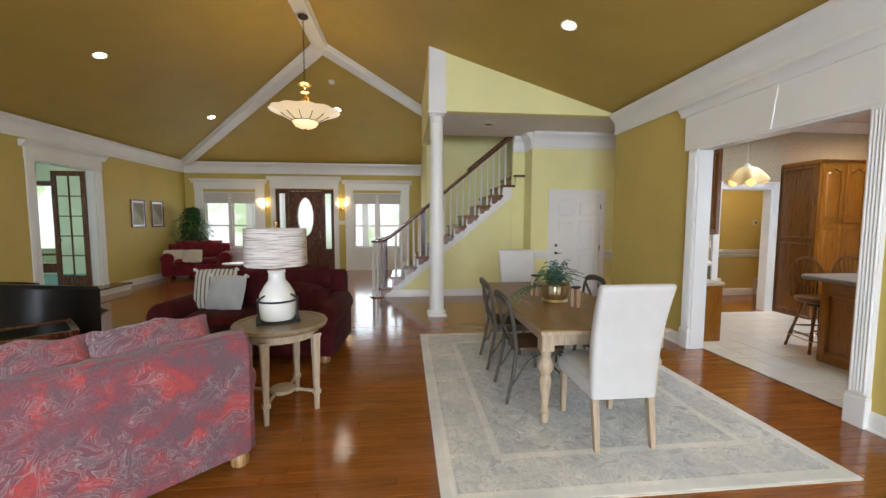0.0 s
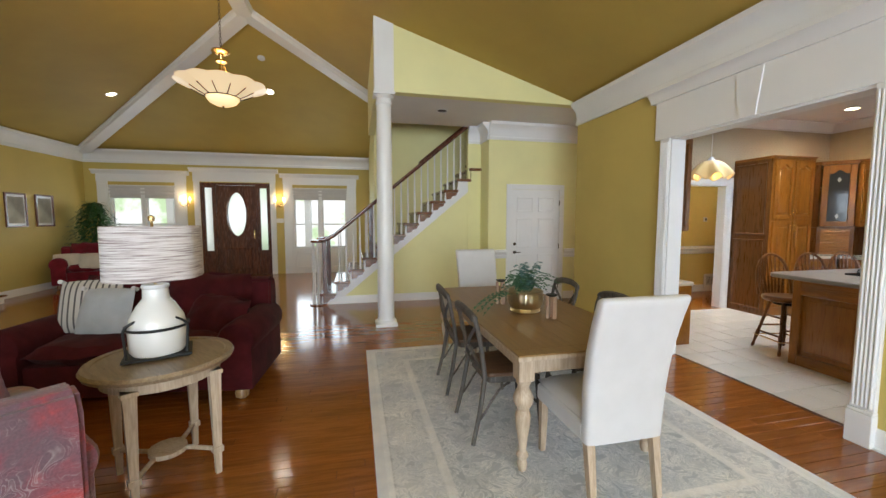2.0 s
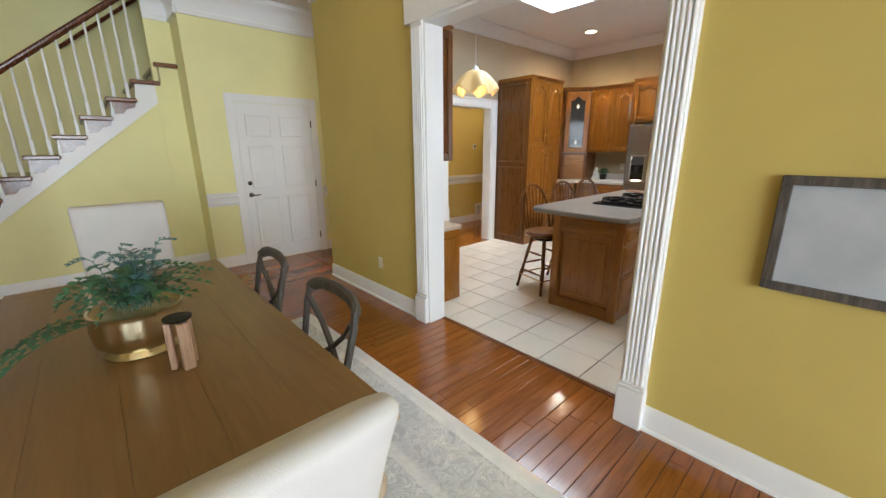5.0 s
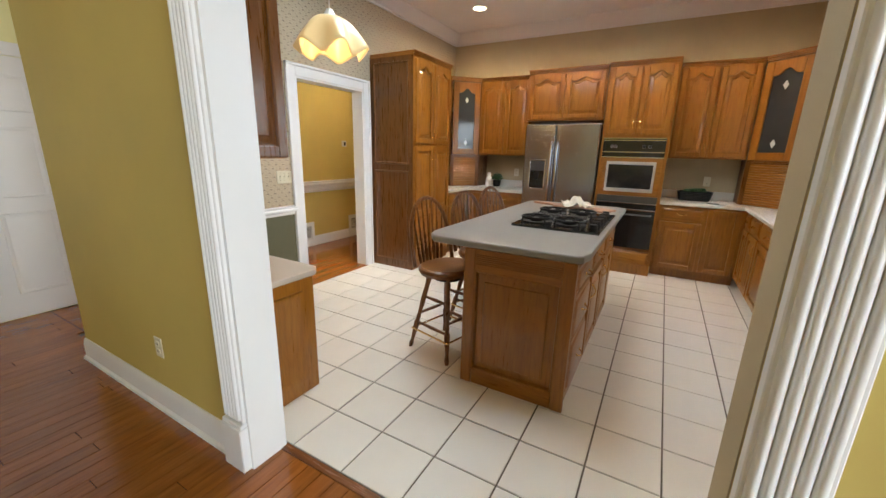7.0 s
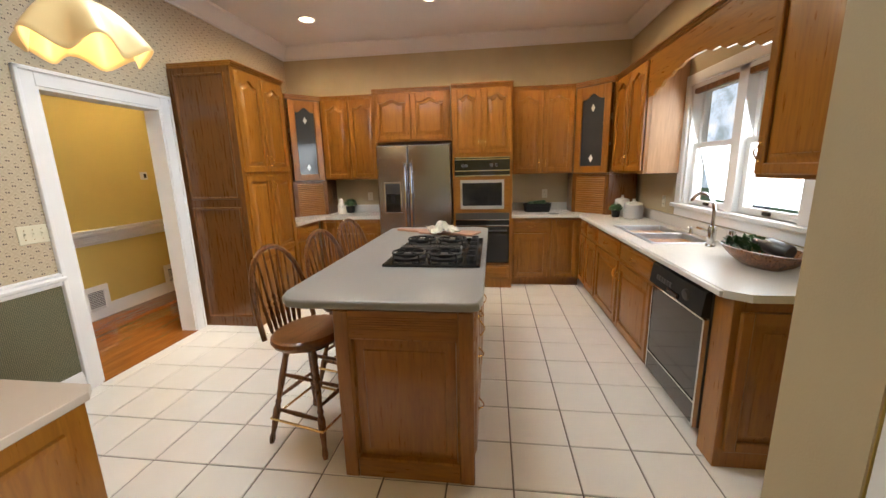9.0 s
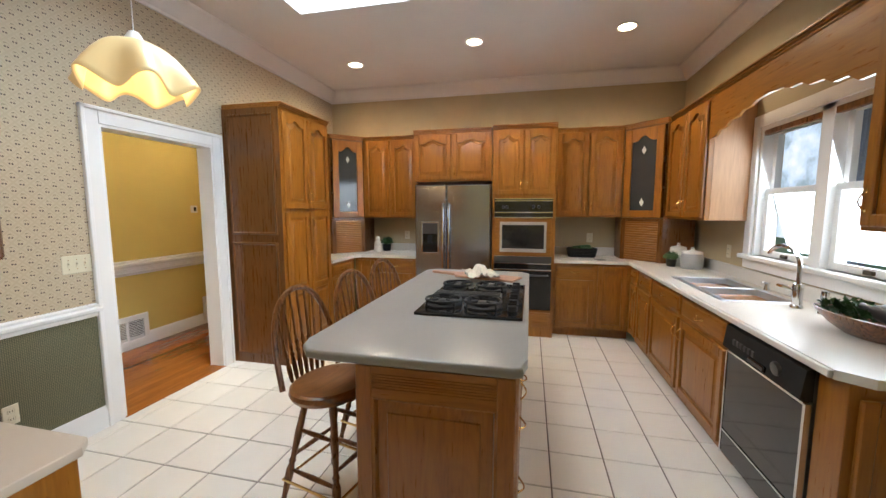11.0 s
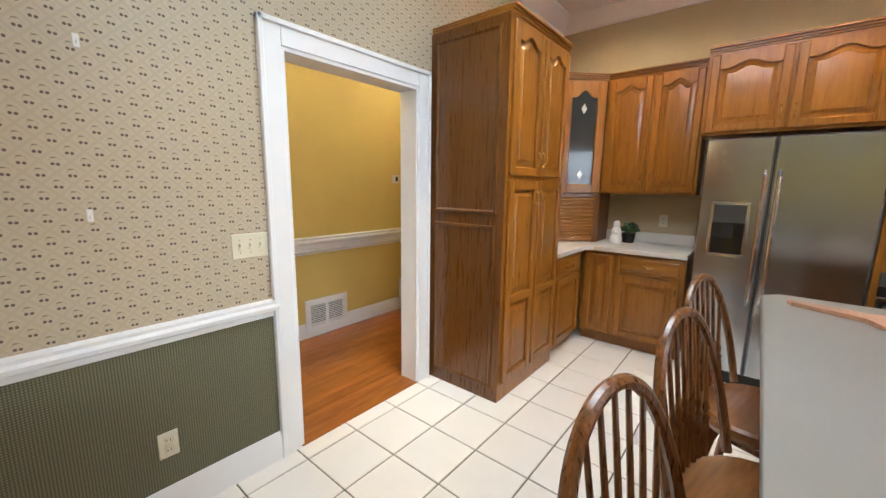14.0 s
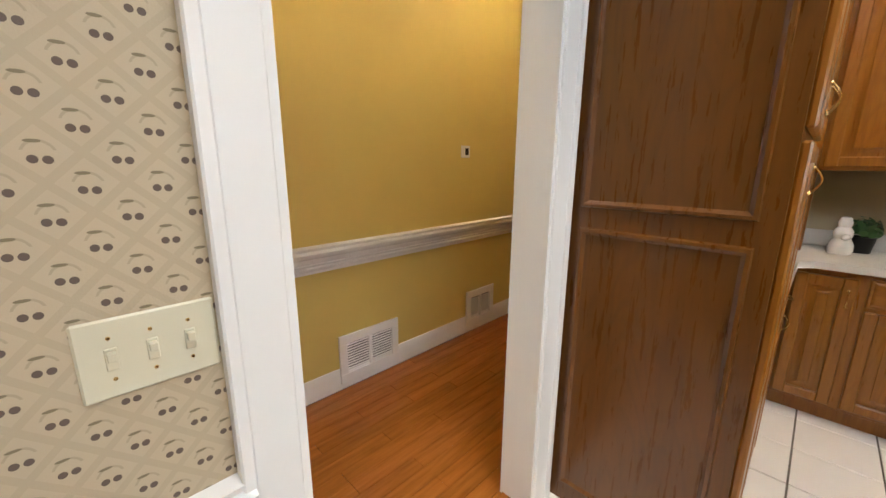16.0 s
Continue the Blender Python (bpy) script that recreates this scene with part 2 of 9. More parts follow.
for nm in ("burgundy", "red_velvet"):
    M[nm].node_tree.nodes["Principled BSDF"].inputs["Specular IOR Level"].default_value = 0.15
M["pane"] = glassy("pane")
M["steel"] = painted("steel", (0.46, 0.495, 0.55), 0.20, 0.05, 300, 0.02, 1.0)
M["rib_grey"] = painted("rib_grey", (0.42, 0.42, 0.42), 0.4, 0.06)
M["board_wood"] = wooden("board_wood", (0.30, 0.14, 0.08), (0.48, 0.26, 0.16), (0.60, 0.38, 0.26), "X", 0.45, 3.0, 0.0)
M["raw_side"] = wooden("raw_side", (0.36, 0.18, 0.075), (0.43, 0.225, 0.10), (0.47, 0.26, 0.125), "Z", 0.4, 1.0, 0.1)
M["pink_wood"] = wooden("pink_wood", (0.42, 0.26, 0.18), (0.56, 0.38, 0.28), (0.66, 0.48, 0.37), "Z", 0.6, 2.0, 0.0)
M["print_grey"] = painted("print_grey", (0.30, 0.28, 0.21), 0.6, 0.7, 20, 0.0)
M["ceramic"] = painted("ceramic", (0.78, 0.77, 0.74), 0.18, 0.03, 30, 0.02, 0, 0.3)
M["wash_wood"] = wooden("wash_wood", (0.34, 0.25, 0.165), (0.44, 0.34, 0.24), (0.53, 0.42, 0.31), "Z", 0.55, 1.5, 0.0)
M["wash_dark"] = wooden("wash_dark", (0.18, 0.125, 0.075), (0.25, 0.18, 0.11), (0.32, 0.24, 0.15), "Y", 0.3, 1.5, 0.2)
M["table_top"] = wooden("table_top", (0.20, 0.110, 0.034), (0.235, 0.132, 0.042), (0.265, 0.152, 0.052), "Y", 0.4, 1.0, 0.1)
M["grey_wood"] = wooden("grey_wood", (0.035, 0.030, 0.026), (0.075, 0.064, 0.054), (0.13, 0.112, 0.095), "Z", 0.55, 1.5, 0.0)
M["sink_steel"] = painted("sink_steel", (0.62, 0.66, 0.72), 0.36, 0.05, 200, 0.03, 1.0)
M["satin_steel"] = painted("satin_steel", (0.50, 0.49, 0.48), 0.35, 0.04, 200, 0.02, 0.5)
M["steel_dark"] = painted("steel_dark", (0.10, 0.10, 0.10), 0.35, 0.1, 90, 0.03, 0.7)


# ---- building helpers ----
def box(bm, x0, x1, y0, y1, z0, z1, bevel=0.0, m=None):
    """A box between two corners, its edges rounded by bevel."""
    vs = [bm.verts.new((x, y, z)) for z in (z0, z1) for y in (y0, y1) for x in (x0, x1)]
    fs = [bm.faces.new([vs[i] for i in q]) for q in ((0, 2, 3, 1), (4, 5, 7, 6), (0, 1, 5, 4), (2, 6, 7, 3), (0, 4, 6, 2), (1, 3, 7, 5))]
    if bevel:
        edges = list({e for f in fs for e in f.edges})
        r = bmesh.ops.bevel(bm, geom=edges, offset=bevel, segments=2 if bevel > 0.012 else 1, affect="EDGES", profile=0.6)
        vs = list({v for f in r["faces"] for v in f.verts} | {v for v in vs if v.is_valid})
    if m is not None:
        bmesh.ops.transform(bm, matrix=m, verts=[v for v in vs if v.is_valid])
    return bm


def prism(bm, outline, depth, m=None):
    """A flat outline in x and z, pushed along y by depth."""
    a = [bm.verts.new((x, 0, z)) for x, z in outline]
    b = [bm.verts.new((x, depth, z)) for x, z in outline]
    k = len(outline)
    bm.faces.new(a)
    bm.faces.new(b[::-1])
    for i in range(k):
        bm.faces.new((a[i], b[i], b[(i + 1) % k], a[(i + 1) % k]))
    if m is not None:
        bmesh.ops.transform(bm, matrix=m, verts=a + b)
    return bm


def lathe(bm, profile, x=0.0, y=0.0, z=0.0, seg=20, m=None):
    """A turned shape: rows of radius and height."""
    rings, made = [], []
    for r, h in profile:
        if r < 1e-5:
            ring = [bm.verts.new((x, y, z + h))]
        else:
            ring = [bm.verts.new((x + r * math.cos(a), y + r * math.sin(a), z + h)) for a in (2 * math.pi * i / seg for i in range(seg))]
        rings.append(ring)
        made += ring
    for p, q in zip(rings, rings[1:]):
        for i in range(seg):
            j = (i + 1) % seg
            if len(p) == 1 and len(q) > 1:
                bm.faces.new((p[0], q[j], q[i]))
            elif len(q) == 1 and len(p) > 1:
                bm.faces.new((p[i], p[j], q[0]))
            elif len(p) > 1:
                bm.faces.new((p[i], p[j], q[j], q[i]))
    for ring, flip in ((rings[0], True), (rings[-1], False)):
        if len(ring) > 1:
            bm.faces.new(ring[::-1] if flip else ring)
    if m is not None:
        bmesh.ops.transform(bm, matrix=m, verts=made)
    return bm


def tube(bm, pts, r, seg=8, squash=1.0):
    """A round bar along points; r is one radius or one for each point."""
    pts = [Vector(p) for p in pts]
    rs = r if isinstance(r, (list, tuple)) else [r] * len(pts)
    rings = []
    side = None
    for i, p in enumerate(pts):
        d = (pts[min(i + 1, len(pts) - 1)] - pts[max(i - 1, 0)]).normalized()
        if side is None:
            side = d.orthogonal().normalized()
        side = (side - d * side.dot(d)).normalized()
        up = d.cross(side)
        rings.append([bm.verts.new(p + rs[i] * (math.cos(a) * side + squash * math.sin(a) * up)) for a in (2 * math.pi * k / seg for k in range(seg))])
    for a, b in zip(rings, rings[1:]):
        for k in range(seg):
            j = (k + 1) % seg
            bm.faces.new((a[k], a[j], b[j], b[k]))
    bm.faces.new(rings[0][::-1])
    bm.faces.new(rings[-1])
    return bm


def curve_pts(f, k, a=0.0, b=1.0):
    return [f(a + (b - a) * i / k) for i in range(k + 1)]


def mesh_of(name, bm, material, smooth=True):
    bmesh.ops.recalc_face_normals(bm, faces=bm.faces)
    me = bpy.data.meshes.new(name)
    bm.to_mesh(me)
    bm.free()
    me.materials.append(material)
    if smooth:
        for p in me.polygons:
            p.use_smooth = True
        me.set_sharp_from_angle(angle=radians(35))
    return me


def part(name, bm, material, parent, label="", m=None):
    ob = new(name, mesh_of(name, bm, material))
    ob.parent = parent
    if m is not None:
        ob.matrix_basis = m
    if label:
        tagged(ob, label)
    return ob


def thing(name, m, label, category, group=""):
    ob = new(name)
    ob.empty_display_size = 0.1
    ob.matrix_basis = m
    return tagged(ob, label, category, group)


def solid(name, bm, material, label, category, m=None, group="", kind=""):
    ob = new(name, mesh_of(name, bm, material))
    if m is not None:
        ob.matrix_basis = m
    return tagged(ob, label, category, group, kind)


def structure(name, bm, material, label="", category=""):
    return tagged(new(name, mesh_of(name, bm, material)), label, category, "", "structure")


def B():
    return bmesh.new()


def wall_y(bm, x0, x1, y0, y1, z0, z1, holes=()):
    """A wall that runs along x with openings (x0, x1, z0, z1)."""
    xs = sorted({x0, x1, *[h[0] for h in holes], *[h[1] for h in holes]})
    for a, b in zip(xs, xs[1:]):
        here = sorted([h for h in holes if h[0] <= a and h[1] >= b], key=lambda h: h[2])
        z = z0
        for h in here:
            if h[2] > z:
                box(bm, a, b, y0, y1, z, h[2])
            z = h[3]
        if z < z1:
            box(bm, a, b, y0, y1, z, z1)
    return bm


def wall_x(bm, x0, x1, y0, y1, z0, z1, holes=()):
    """A wall that runs along y with openings (y0, y1, z0, z1)."""
    ys = sorted({y0, y1, *[h[0] for h in holes], *[h[1] for h in holes]})
    for a, b in zip(ys, ys[1:]):
        here = sorted([h for h in holes if h[0] <= a and h[1] >= b], key=lambda h: h[2])
        z = z0
        for h in here:
            if h[2] > z:
                box(bm, x0, x1, a, b, z, h[2])
            z = h[3]
        if z < z1:
            box(bm, x0, x1, a, b, z, z1)
    return bm


CROWN = [(0, 0), (0.03, 0), (0.035, 0.05), (0.02, 0.06), (0.03, 0.17), (0.07, 0.23), (0.12, 0.27), (0.125, 0.32), (0, 0.32)]
COVE = [(0, 0), (0.018, 0), (0.02, 0.02), (0.05, 0.05), (0.09, 0.11), (0.12, 0.13), (0.12, 0.155), (0, 0.155)]
BASE = [(0, 0), (0.018, 0), (0.018, 0.10), (0.012, 0.125), (0.006, 0.14), (0, 0.14)]
RAIL = [(0, 0), (0.012, 0), (0.014, 0.02), (0.03, 0.03), (0.034, 0.045), (0.022, 0.055), (0.026, 0.068), (0, 0.075)]


def molding(bm, profile, start, end, out, z, scale=1.0):
    """A molding along a wall from start to end (x, y), its profile going out from the wall."""
    s, e, o = Vector((*start, 0)), Vector((*end, 0)), Vector((*out, 0))
    rows = [[bm.verts.new(p + o * (a * scale) + Vector((0, 0, z + h * scale))) for a, h in profile] for p in (s, e)]
    k = len(profile)
    for i in range(k):
        bm.faces.new((rows[0][i], rows[1][i], rows[1][(i + 1) % k], rows[0][(i + 1) % k]))
    bm.faces.new(rows[0])
    bm.faces.new(rows[1][::-1])
    return bm

# ---- the plan, in metres ----
XL, XR, YF, YB = -6.05, 3.73, 12.2, -4.0        # living room
SPRING, RIDGE_X, RIDGE_Z, APEX_Y = 3.22, -1.16, 4.72, 7.65
KX0, KX1, KY0, KY1, KZ = 3.87, 8.63, 1.60, 6.17, 3.15   # kitchen
OP0, OP1, OPZ = 2.868, 4.508, 2.36                 # opening to the kitchen
HALL_Y, SOFFIT, STAIR_Y, STAIR_BACK = 7.50, 3.20, 7.95, 9.05
LO0, LO1, LOZ = 7.68, 8.98, 2.56                 # opening to the study
WEST, EAST = (-5.55, -4.08, 0.72, 2.36), (-1.24, 0.21, 0.70, 2.36)
DOOR = (-3.51, -1.81, 0.0, 2.46)

# ground outside and under the house
bm = B()
box(bm, -400, 400, -400, 400, -0.6, -0.5)
M["grass"] = painted("grass", (0.07, 0.12, 0.035), 0.9, 0.4, 8, 0.3)
structure("ground", bm, M["grass"], "mown green lawn around the house", "ground")

bm = B()
box(bm, XL - 0.2, 3.86, YB - 0.2, YF + 0.2, -0.12, -0.012)
box(bm, 3.86, 9.0, 6.22, 7.7, -0.12, -0.012)
living_floor = structure("floor_living", bm, M["floor_gap"], "glossy reddish oak strip floor", "floor")
bm = B()
box(bm, 3.86, 8.8, -0.6, 6.22, -0.12, -0.006)
kitchen_floor = structure("floor_kitchen", bm, M["grout"], "cream ceramic tile floor with brown grout", "floor")
bm = B()
box(bm, XL - 4.4, XL - 0.15, 5.5, 11.0, -0.1, 0.15)
structure("floor_study", bm, M["teal_carpet"], "teal carpet of the study, one step up", "floor")

# walls of the living room
bm = B()
wall_y(bm, XL - 0.15, 0.98, YF, YF + 0.18, 0, 3.4, [WEST, DOOR, EAST])
structure("wall_front", bm, M["gold_wall"], "golden yellow painted front wall", "wall")
bm = B()
wall_x(bm, XL - 0.15, XL, YB, YF, 0, 3.4, [(LO0, LO1, 0.15, LOZ)])
structure("wall_west", bm, M["gold_wall"], "golden yellow painted side wall", "wall")
bm = B()
wall_x(bm, XR, KX0, -0.6, OP0, 0, 3.4)
wall_x(bm, XR, KX0, YB, -0.6, 0, 3.4)
wall_x(bm, XR, KX0, OP0, 6.30, 0, 3.4, [(OP0, OP1, 0, OPZ)])
structure("wall_east", bm, M["gold_wall"], "golden yellow painted wall with the kitchen opening", "wall")
bm = B()
wall_y(bm, XL - 0.15, KX0, YB - 0.15, YB, 0, 4.9, [(-4.6, 2.6, 0.25, 2.6)])
structure("wall_back", bm, M["gold_wall"], "golden yellow wall behind the dining area", "wall")

# vaulted ceiling: two slopes, a hip at the front
hz = SPRING
rx, rz, ay = RIDGE_X, RIDGE_Z, APEX_Y


def slope(bm, pts, up=0.12):
    a = [bm.verts.new(p) for p in pts]
    b = [bm.verts.new((p[0], p[1], p[2] + up)) for p in pts]
    bm.faces.new(a)
    bm.faces.new(b[::-1])
    for i in range(len(pts)):
        j = (i + 1) % len(pts)
        bm.faces.new((a[i], a[j], b[j], b[i]))


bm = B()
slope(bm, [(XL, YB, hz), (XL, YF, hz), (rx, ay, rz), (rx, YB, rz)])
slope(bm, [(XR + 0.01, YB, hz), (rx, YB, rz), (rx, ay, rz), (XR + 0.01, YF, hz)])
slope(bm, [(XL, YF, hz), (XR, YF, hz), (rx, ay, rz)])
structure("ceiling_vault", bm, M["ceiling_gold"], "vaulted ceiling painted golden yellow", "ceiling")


def beam(bm, a, b, width, depth):
    a, b = Vector(a), Vector(b)
    d = (b - a).normalized()
    side = d.cross(Vector((0, 0, 1))).normalized() * (width / 2)
    down = side.cross(d).normalized() * depth
    if down.z > 0:
        down = -down
    steps = [(1.0, -0.02), (1.0, 0.55), (0.86, 0.62), (0.82, 1.0)]
    ring = [(w, h) for w, h in steps] + [(-w, h) for w, h in steps[::-1]]
    va = [bm.verts.new(a + side * w + down * h) for w, h in ring]
    vb = [bm.verts.new(b + side * w + down * h) for w, h in ring]
    k = len(ring)
    bm.faces.new(va)
    bm.faces.new(vb[::-1])
    for i in range(k):
        bm.faces.new((va[i], vb[i], vb[(i + 1) % k], va[(i + 1) % k]))


for a, b in (((rx, YB, rz + 0.02), (rx, ay + 0.12, rz + 0.02)), ((rx, ay, rz + 0.03), (XL + 0.05, YF - 0.05, hz + 0.03)), ((rx, ay, rz + 0.03), (XR, YF - 0.05, hz + 0.03))):
    bm = B()
    beam(bm, a, b, 0.27, 0.16)
    structure("ceiling_beam", bm, M["white_trim"], "white boxed beam along the ceiling fold", "beam")

# crowns of the living room
for nm, st, en, out in (("crown_front", (XL, YF), (0.83, YF), (0, -1)), ("crown_west", (XL, YB), (XL, YF), (1, 0)), ("crown_east", (XR, YB), (XR, 6.30), (-1, 0))):
    bm = B()
    molding(bm, CROWN, st, en, out, 2.90)
    structure(nm, bm, M["white_trim"], "deep white crown molding", "crown molding")
for nm, st, en, out in (("baseboard_west", (XL, LO1 + 0.18), (XL, YF), (1, 0)), ("baseboard_west_near", (XL, YB), (XL, LO0 - 0.18), (1, 0)), ("baseboard_east", (XR, OP1 + 0.13), (XR, 6.30), (-1, 0)), ("baseboard_east_near", (XR, YB), (XR, OP0 - 0.13), (-1, 0))):
    bm = B()
    molding(bm, BASE, st, en, out, 0.0)
    molding(bm, [(0, 0), (0.034, 0), (0.03, 0.012), (0.018, 0.02), (0, 0.02)], st, en, out, 0.0)
    structure(nm, bm, M["white_trim"], "white painted baseboard", "baseboard")

# header over the column, hall and stair well
bm = B()
a0 = 0.72
pts = [(a0, SOFFIT), (XR, SOFFIT), (XR, hz), (a0, rz - (rz - hz) * (a0 - rx) / (XR - rx))]
prism(bm, pts, 0.14, pose(0, 6.30, 0))
structure("wall_header", bm, M["pale_wall"], "pale yellow wall above the stair hall", "wall")
bm = B()
box(bm, a0 + 0.002, 2.75, 6.44, STAIR_Y, SOFFIT + 0.002, SOFFIT + 0.25)
box(bm, 2.75, 8.8, 6.32, HALL_Y + 0.1, SOFFIT + 0.002, SOFFIT + 0.25)
structure("ceiling_hall", bm, M["white_ceiling"], "flat white ceiling of the stair hall", "ceiling")
bm = B()
wall_x(bm, a0, a0 + 0.12, 6.44, STAIR_BACK, SOFFIT, 5.2)
structure("wall_upper_west", bm, M["pale_wall"], "pale yellow upper wall beside the stair well", "wall")
bm = B()
wall_x(bm, 0.83, 0.98, STAIR_BACK + 0.12, YF, 0, 5.2)
structure("wall_closet", bm, M["pale_wall"], "pale yellow wall beside the front window", "wall")
bm = B()
wall_y(bm, 0.83, 6.0, STAIR_BACK, STAIR_BACK + 0.12, 0, 5.2)
structure("wall_stair_back", bm, M["pale_wall"], "pale yellow wall behind the stairs", "wall")
bm = B()
wall_y(bm, 2.50, 2.76, STAIR_Y, STAIR_Y + 0.1, 0, 5.2)
wall_x(bm, 2.75, 2.87, HALL_Y + 0.1, STAIR_Y + 0.1, 0, 3.45)
structure("wall_stair_end", bm, M["pale_wall"], "pale yellow wall at the end of the open stairs", "wall")
bm = B()
wall_y(bm, 2.75, 4.9, HALL_Y, HALL_Y + 0.1, 0, 3.45)
structure("wall_hall_west", bm, M["pale_wall"], "pale yellow hall wall with a white door", "wall")
bm = B()
wall_y(bm, 4.9, 9.0, HALL_Y, HALL_Y + 0.1, 0, 3.45)
structure("wall_hall", bm, M["hall_wall"], "yellow hall wall with a chair rail", "wall")
bm = B()
box(bm, 0.84, 6.0, STAIR_Y, STAIR_BACK, 5.2, 5.3)
wall_x(bm, 6.0, 6.1, STAIR_Y, STAIR_BACK + 0.1, 0, 5.3)
wall_y(bm, 0.84, 6.1, STAIR_Y - 0.1, STAIR_Y, SOFFIT + 0.25, 5.3)
structure("wall_stair_top", bm, M["pale_wall"], "pale yellow closing walls of the stair well", "wall")
for nm, st, en, out in (("crown_hall", (2.75, HALL_Y), (3.9, HALL_Y), (0, -1)), ("crown_hall_far", (3.9, HALL_Y), (8.7, HALL_Y), (0, -1)), ("crown_stair_end", (2.50, STAIR_Y), (2.75, STAIR_Y), (0, -1)), ("crown_jog", (2.75, HALL_Y), (2.75, STAIR_Y), (-1, 0))):
    bm = B()
    molding(bm, CROWN, st, en, out, 2.90, 0.93)
    structure(nm, bm, M["white_trim"], "white crown molding of the hall", "crown molding")
for nm, st, en, out in (("chair_rail_hall", (2.75, HALL_Y), (3.09, HALL_Y), (0, -1)), ("chair_rail_hall_east", (4.25, HALL_Y), (8.7, HALL_Y), (0, -1))):
    bm = B()
    molding(bm, RAIL, st, en, out, 0.85, 1.35)
    molding(bm, RAIL, st, en, out, 0.79, 0.79)
    structure(nm, bm, M["white_trim"], "white chair rail", "chair rail")
for nm, st, en, out in (("baseboard_hall", (2.75, HALL_Y), (3.09, HALL_Y), (0, -1)), ("baseboard_hall_east", (4.25, HALL_Y), (8.7, HALL_Y), (0, -1)), ("baseboard_stair", (0.0, STAIR_Y), (2.75, STAIR_Y), (0, -1))):
    bm = B()
    molding(bm, BASE, st, en, out, 0.0)
    structure(nm, bm, M["white_trim"], "white painted baseboard", "baseboard")

# column
col = thing("column", pose(0.84, 6.42, 0), "round white painted column on a square plinth", "column")
bm = B()
box(bm, -0.15, 0.15, -0.15, 0.15, 0, 0.045, 0.004)
lathe(bm, [(0.148, 0.045), (0.150, 0.06), (0.142, 0.075), (0.125, 0.082), (0.122, 0.10)], seg=32)
part("plinth", bm, M["white_trim"], col)
bm = B()
lathe(bm, [(0.117, 0.10), (0.115, 1.1), (0.106, 2.2), (0.100, 3.05), (0.113, 3.055), (0.113, 3.075), (0.102, 3.08), (0.102, 3.13)], seg=32)
part("shaft", bm, M["white_trim"], col)
bm = B()
lathe(bm, [(0.102, 3.13), (0.125, 3.15), (0.135, 3.165)], seg=32)
box(bm, -0.145, 0.145, -0.145, 0.145, 3.165, 3.20, 0.004)
part("capital", bm, M["white_trim"], col)
bm = B()
box(bm, -0.13, 0.13, -0.135, 0.10, 3.204, 4.22)
box(bm, -0.09, -0.08, -0.143, -0.13, 3.27, 4.02)
box(bm, 0.08, 0.09, -0.143, -0.13, 3.27, 4.02)
box(bm, -0.09, 0.09, -0.143, -0.13, 3.26, 3.27)
part("upper_pier", bm, M["white_trim"], col, "white panelled pier above the column")

# kitchen walls
KW = (5.62, 7.00, 1.13, 2.13)                    # window
PD = (5.49, 6.42, 0, 2.06)                       # door to the hall
bm = B()
wall_y(bm, KX0, KX1 + 0.15, KY0 - 0.16, KY0, 0, 3.4, [KW])
structure("wall_kitchen_window", bm, M["tan_paper"], "tan papered kitchen wall around the window", "wall")
bm = B()
wall_x(bm, KX1, KX1 + 0.15, KY0, 7.7, 0, 3.4)
structure("wall_kitchen_back", bm, M["tan_paper"], "tan papered kitchen wall behind the cabinets", "wall")
bm = B()
wall_y(bm, KX0, KX1, KY1, KY1 + 0.13, 0, 3.4, [PD])
kitchen_paper_wall = structure("wall_kitchen_paper", bm, M["tan_paper"], "cream wallpaper with small cherries", "wall")
bm = B()
SKY = (5.0, 6.55, 3.6, 5.3)
for q in ((KX0, SKY[0], KY0, KY1), (SKY[1], KX1, KY0, KY1), (SKY[0], SKY[1], KY0, SKY[2]), (SKY[0], SKY[1], SKY[3], KY1)):
    box(bm, *q, KZ, KZ + 0.12)
structure("ceiling_kitchen", bm, M["white_ceiling"], "white kitchen ceiling with a skylight well", "ceiling")
bm = B()
box(bm, SKY[0] - 0.08, SKY[0], SKY[2] - 0.08, SKY[3] + 0.08, KZ + 0.12, 4.0)
box(bm, SKY[1], SKY[1] + 0.08, SKY[2] - 0.08, SKY[3] + 0.08, KZ + 0.12, 4.0)
box(bm, SKY[0], SKY[1], SKY[2] - 0.08, SKY[2], KZ + 0.12, 4.0)
box(bm, SKY[0], SKY[1], SKY[3], SKY[3] + 0.08, KZ + 0.12, 4.0)
structure("skylight_shaft", bm, M["white_ceiling"], "white shaft of the kitchen skylight", "skylight")
for nm, st, en, out in (("crown_kitchen_paper", (KX0, KY1), (KX1, KY1), (0, -1)), ("crown_kitchen_back", (KX1, KY0), (KX1, KY1), (-1, 0)), ("crown_kitchen_window", (KX0, KY0), (KX1, KY0), (0, 1)), ("crown_kitchen_west", (KX0, KY0), (KX0, KY1), (1, 0))):
    bm = B()
    molding(bm, COVE, st, en, out, KZ - 0.155)
    structure(nm, bm, M["white_ceiling"], "white cove molding at the kitchen ceiling", "crown molding")
for nm, st, en in (("chair_rail_paper", (KX0, KY1), (5.40, KY1)),):
    bm = B()
    molding(bm, RAIL, st, en, (0, -1), 0.785, 1.15)
    structure(nm, bm, M["white_trim"], "white chair rail under the wallpaper", "chair rail")
bm = B()
molding(bm, BASE, (KX0, KY1), (5.40, KY1), (0, -1), 0, 1.1)
structure("baseboard_paper", bm, M["white_trim"], "white painted baseboard", "baseboard")

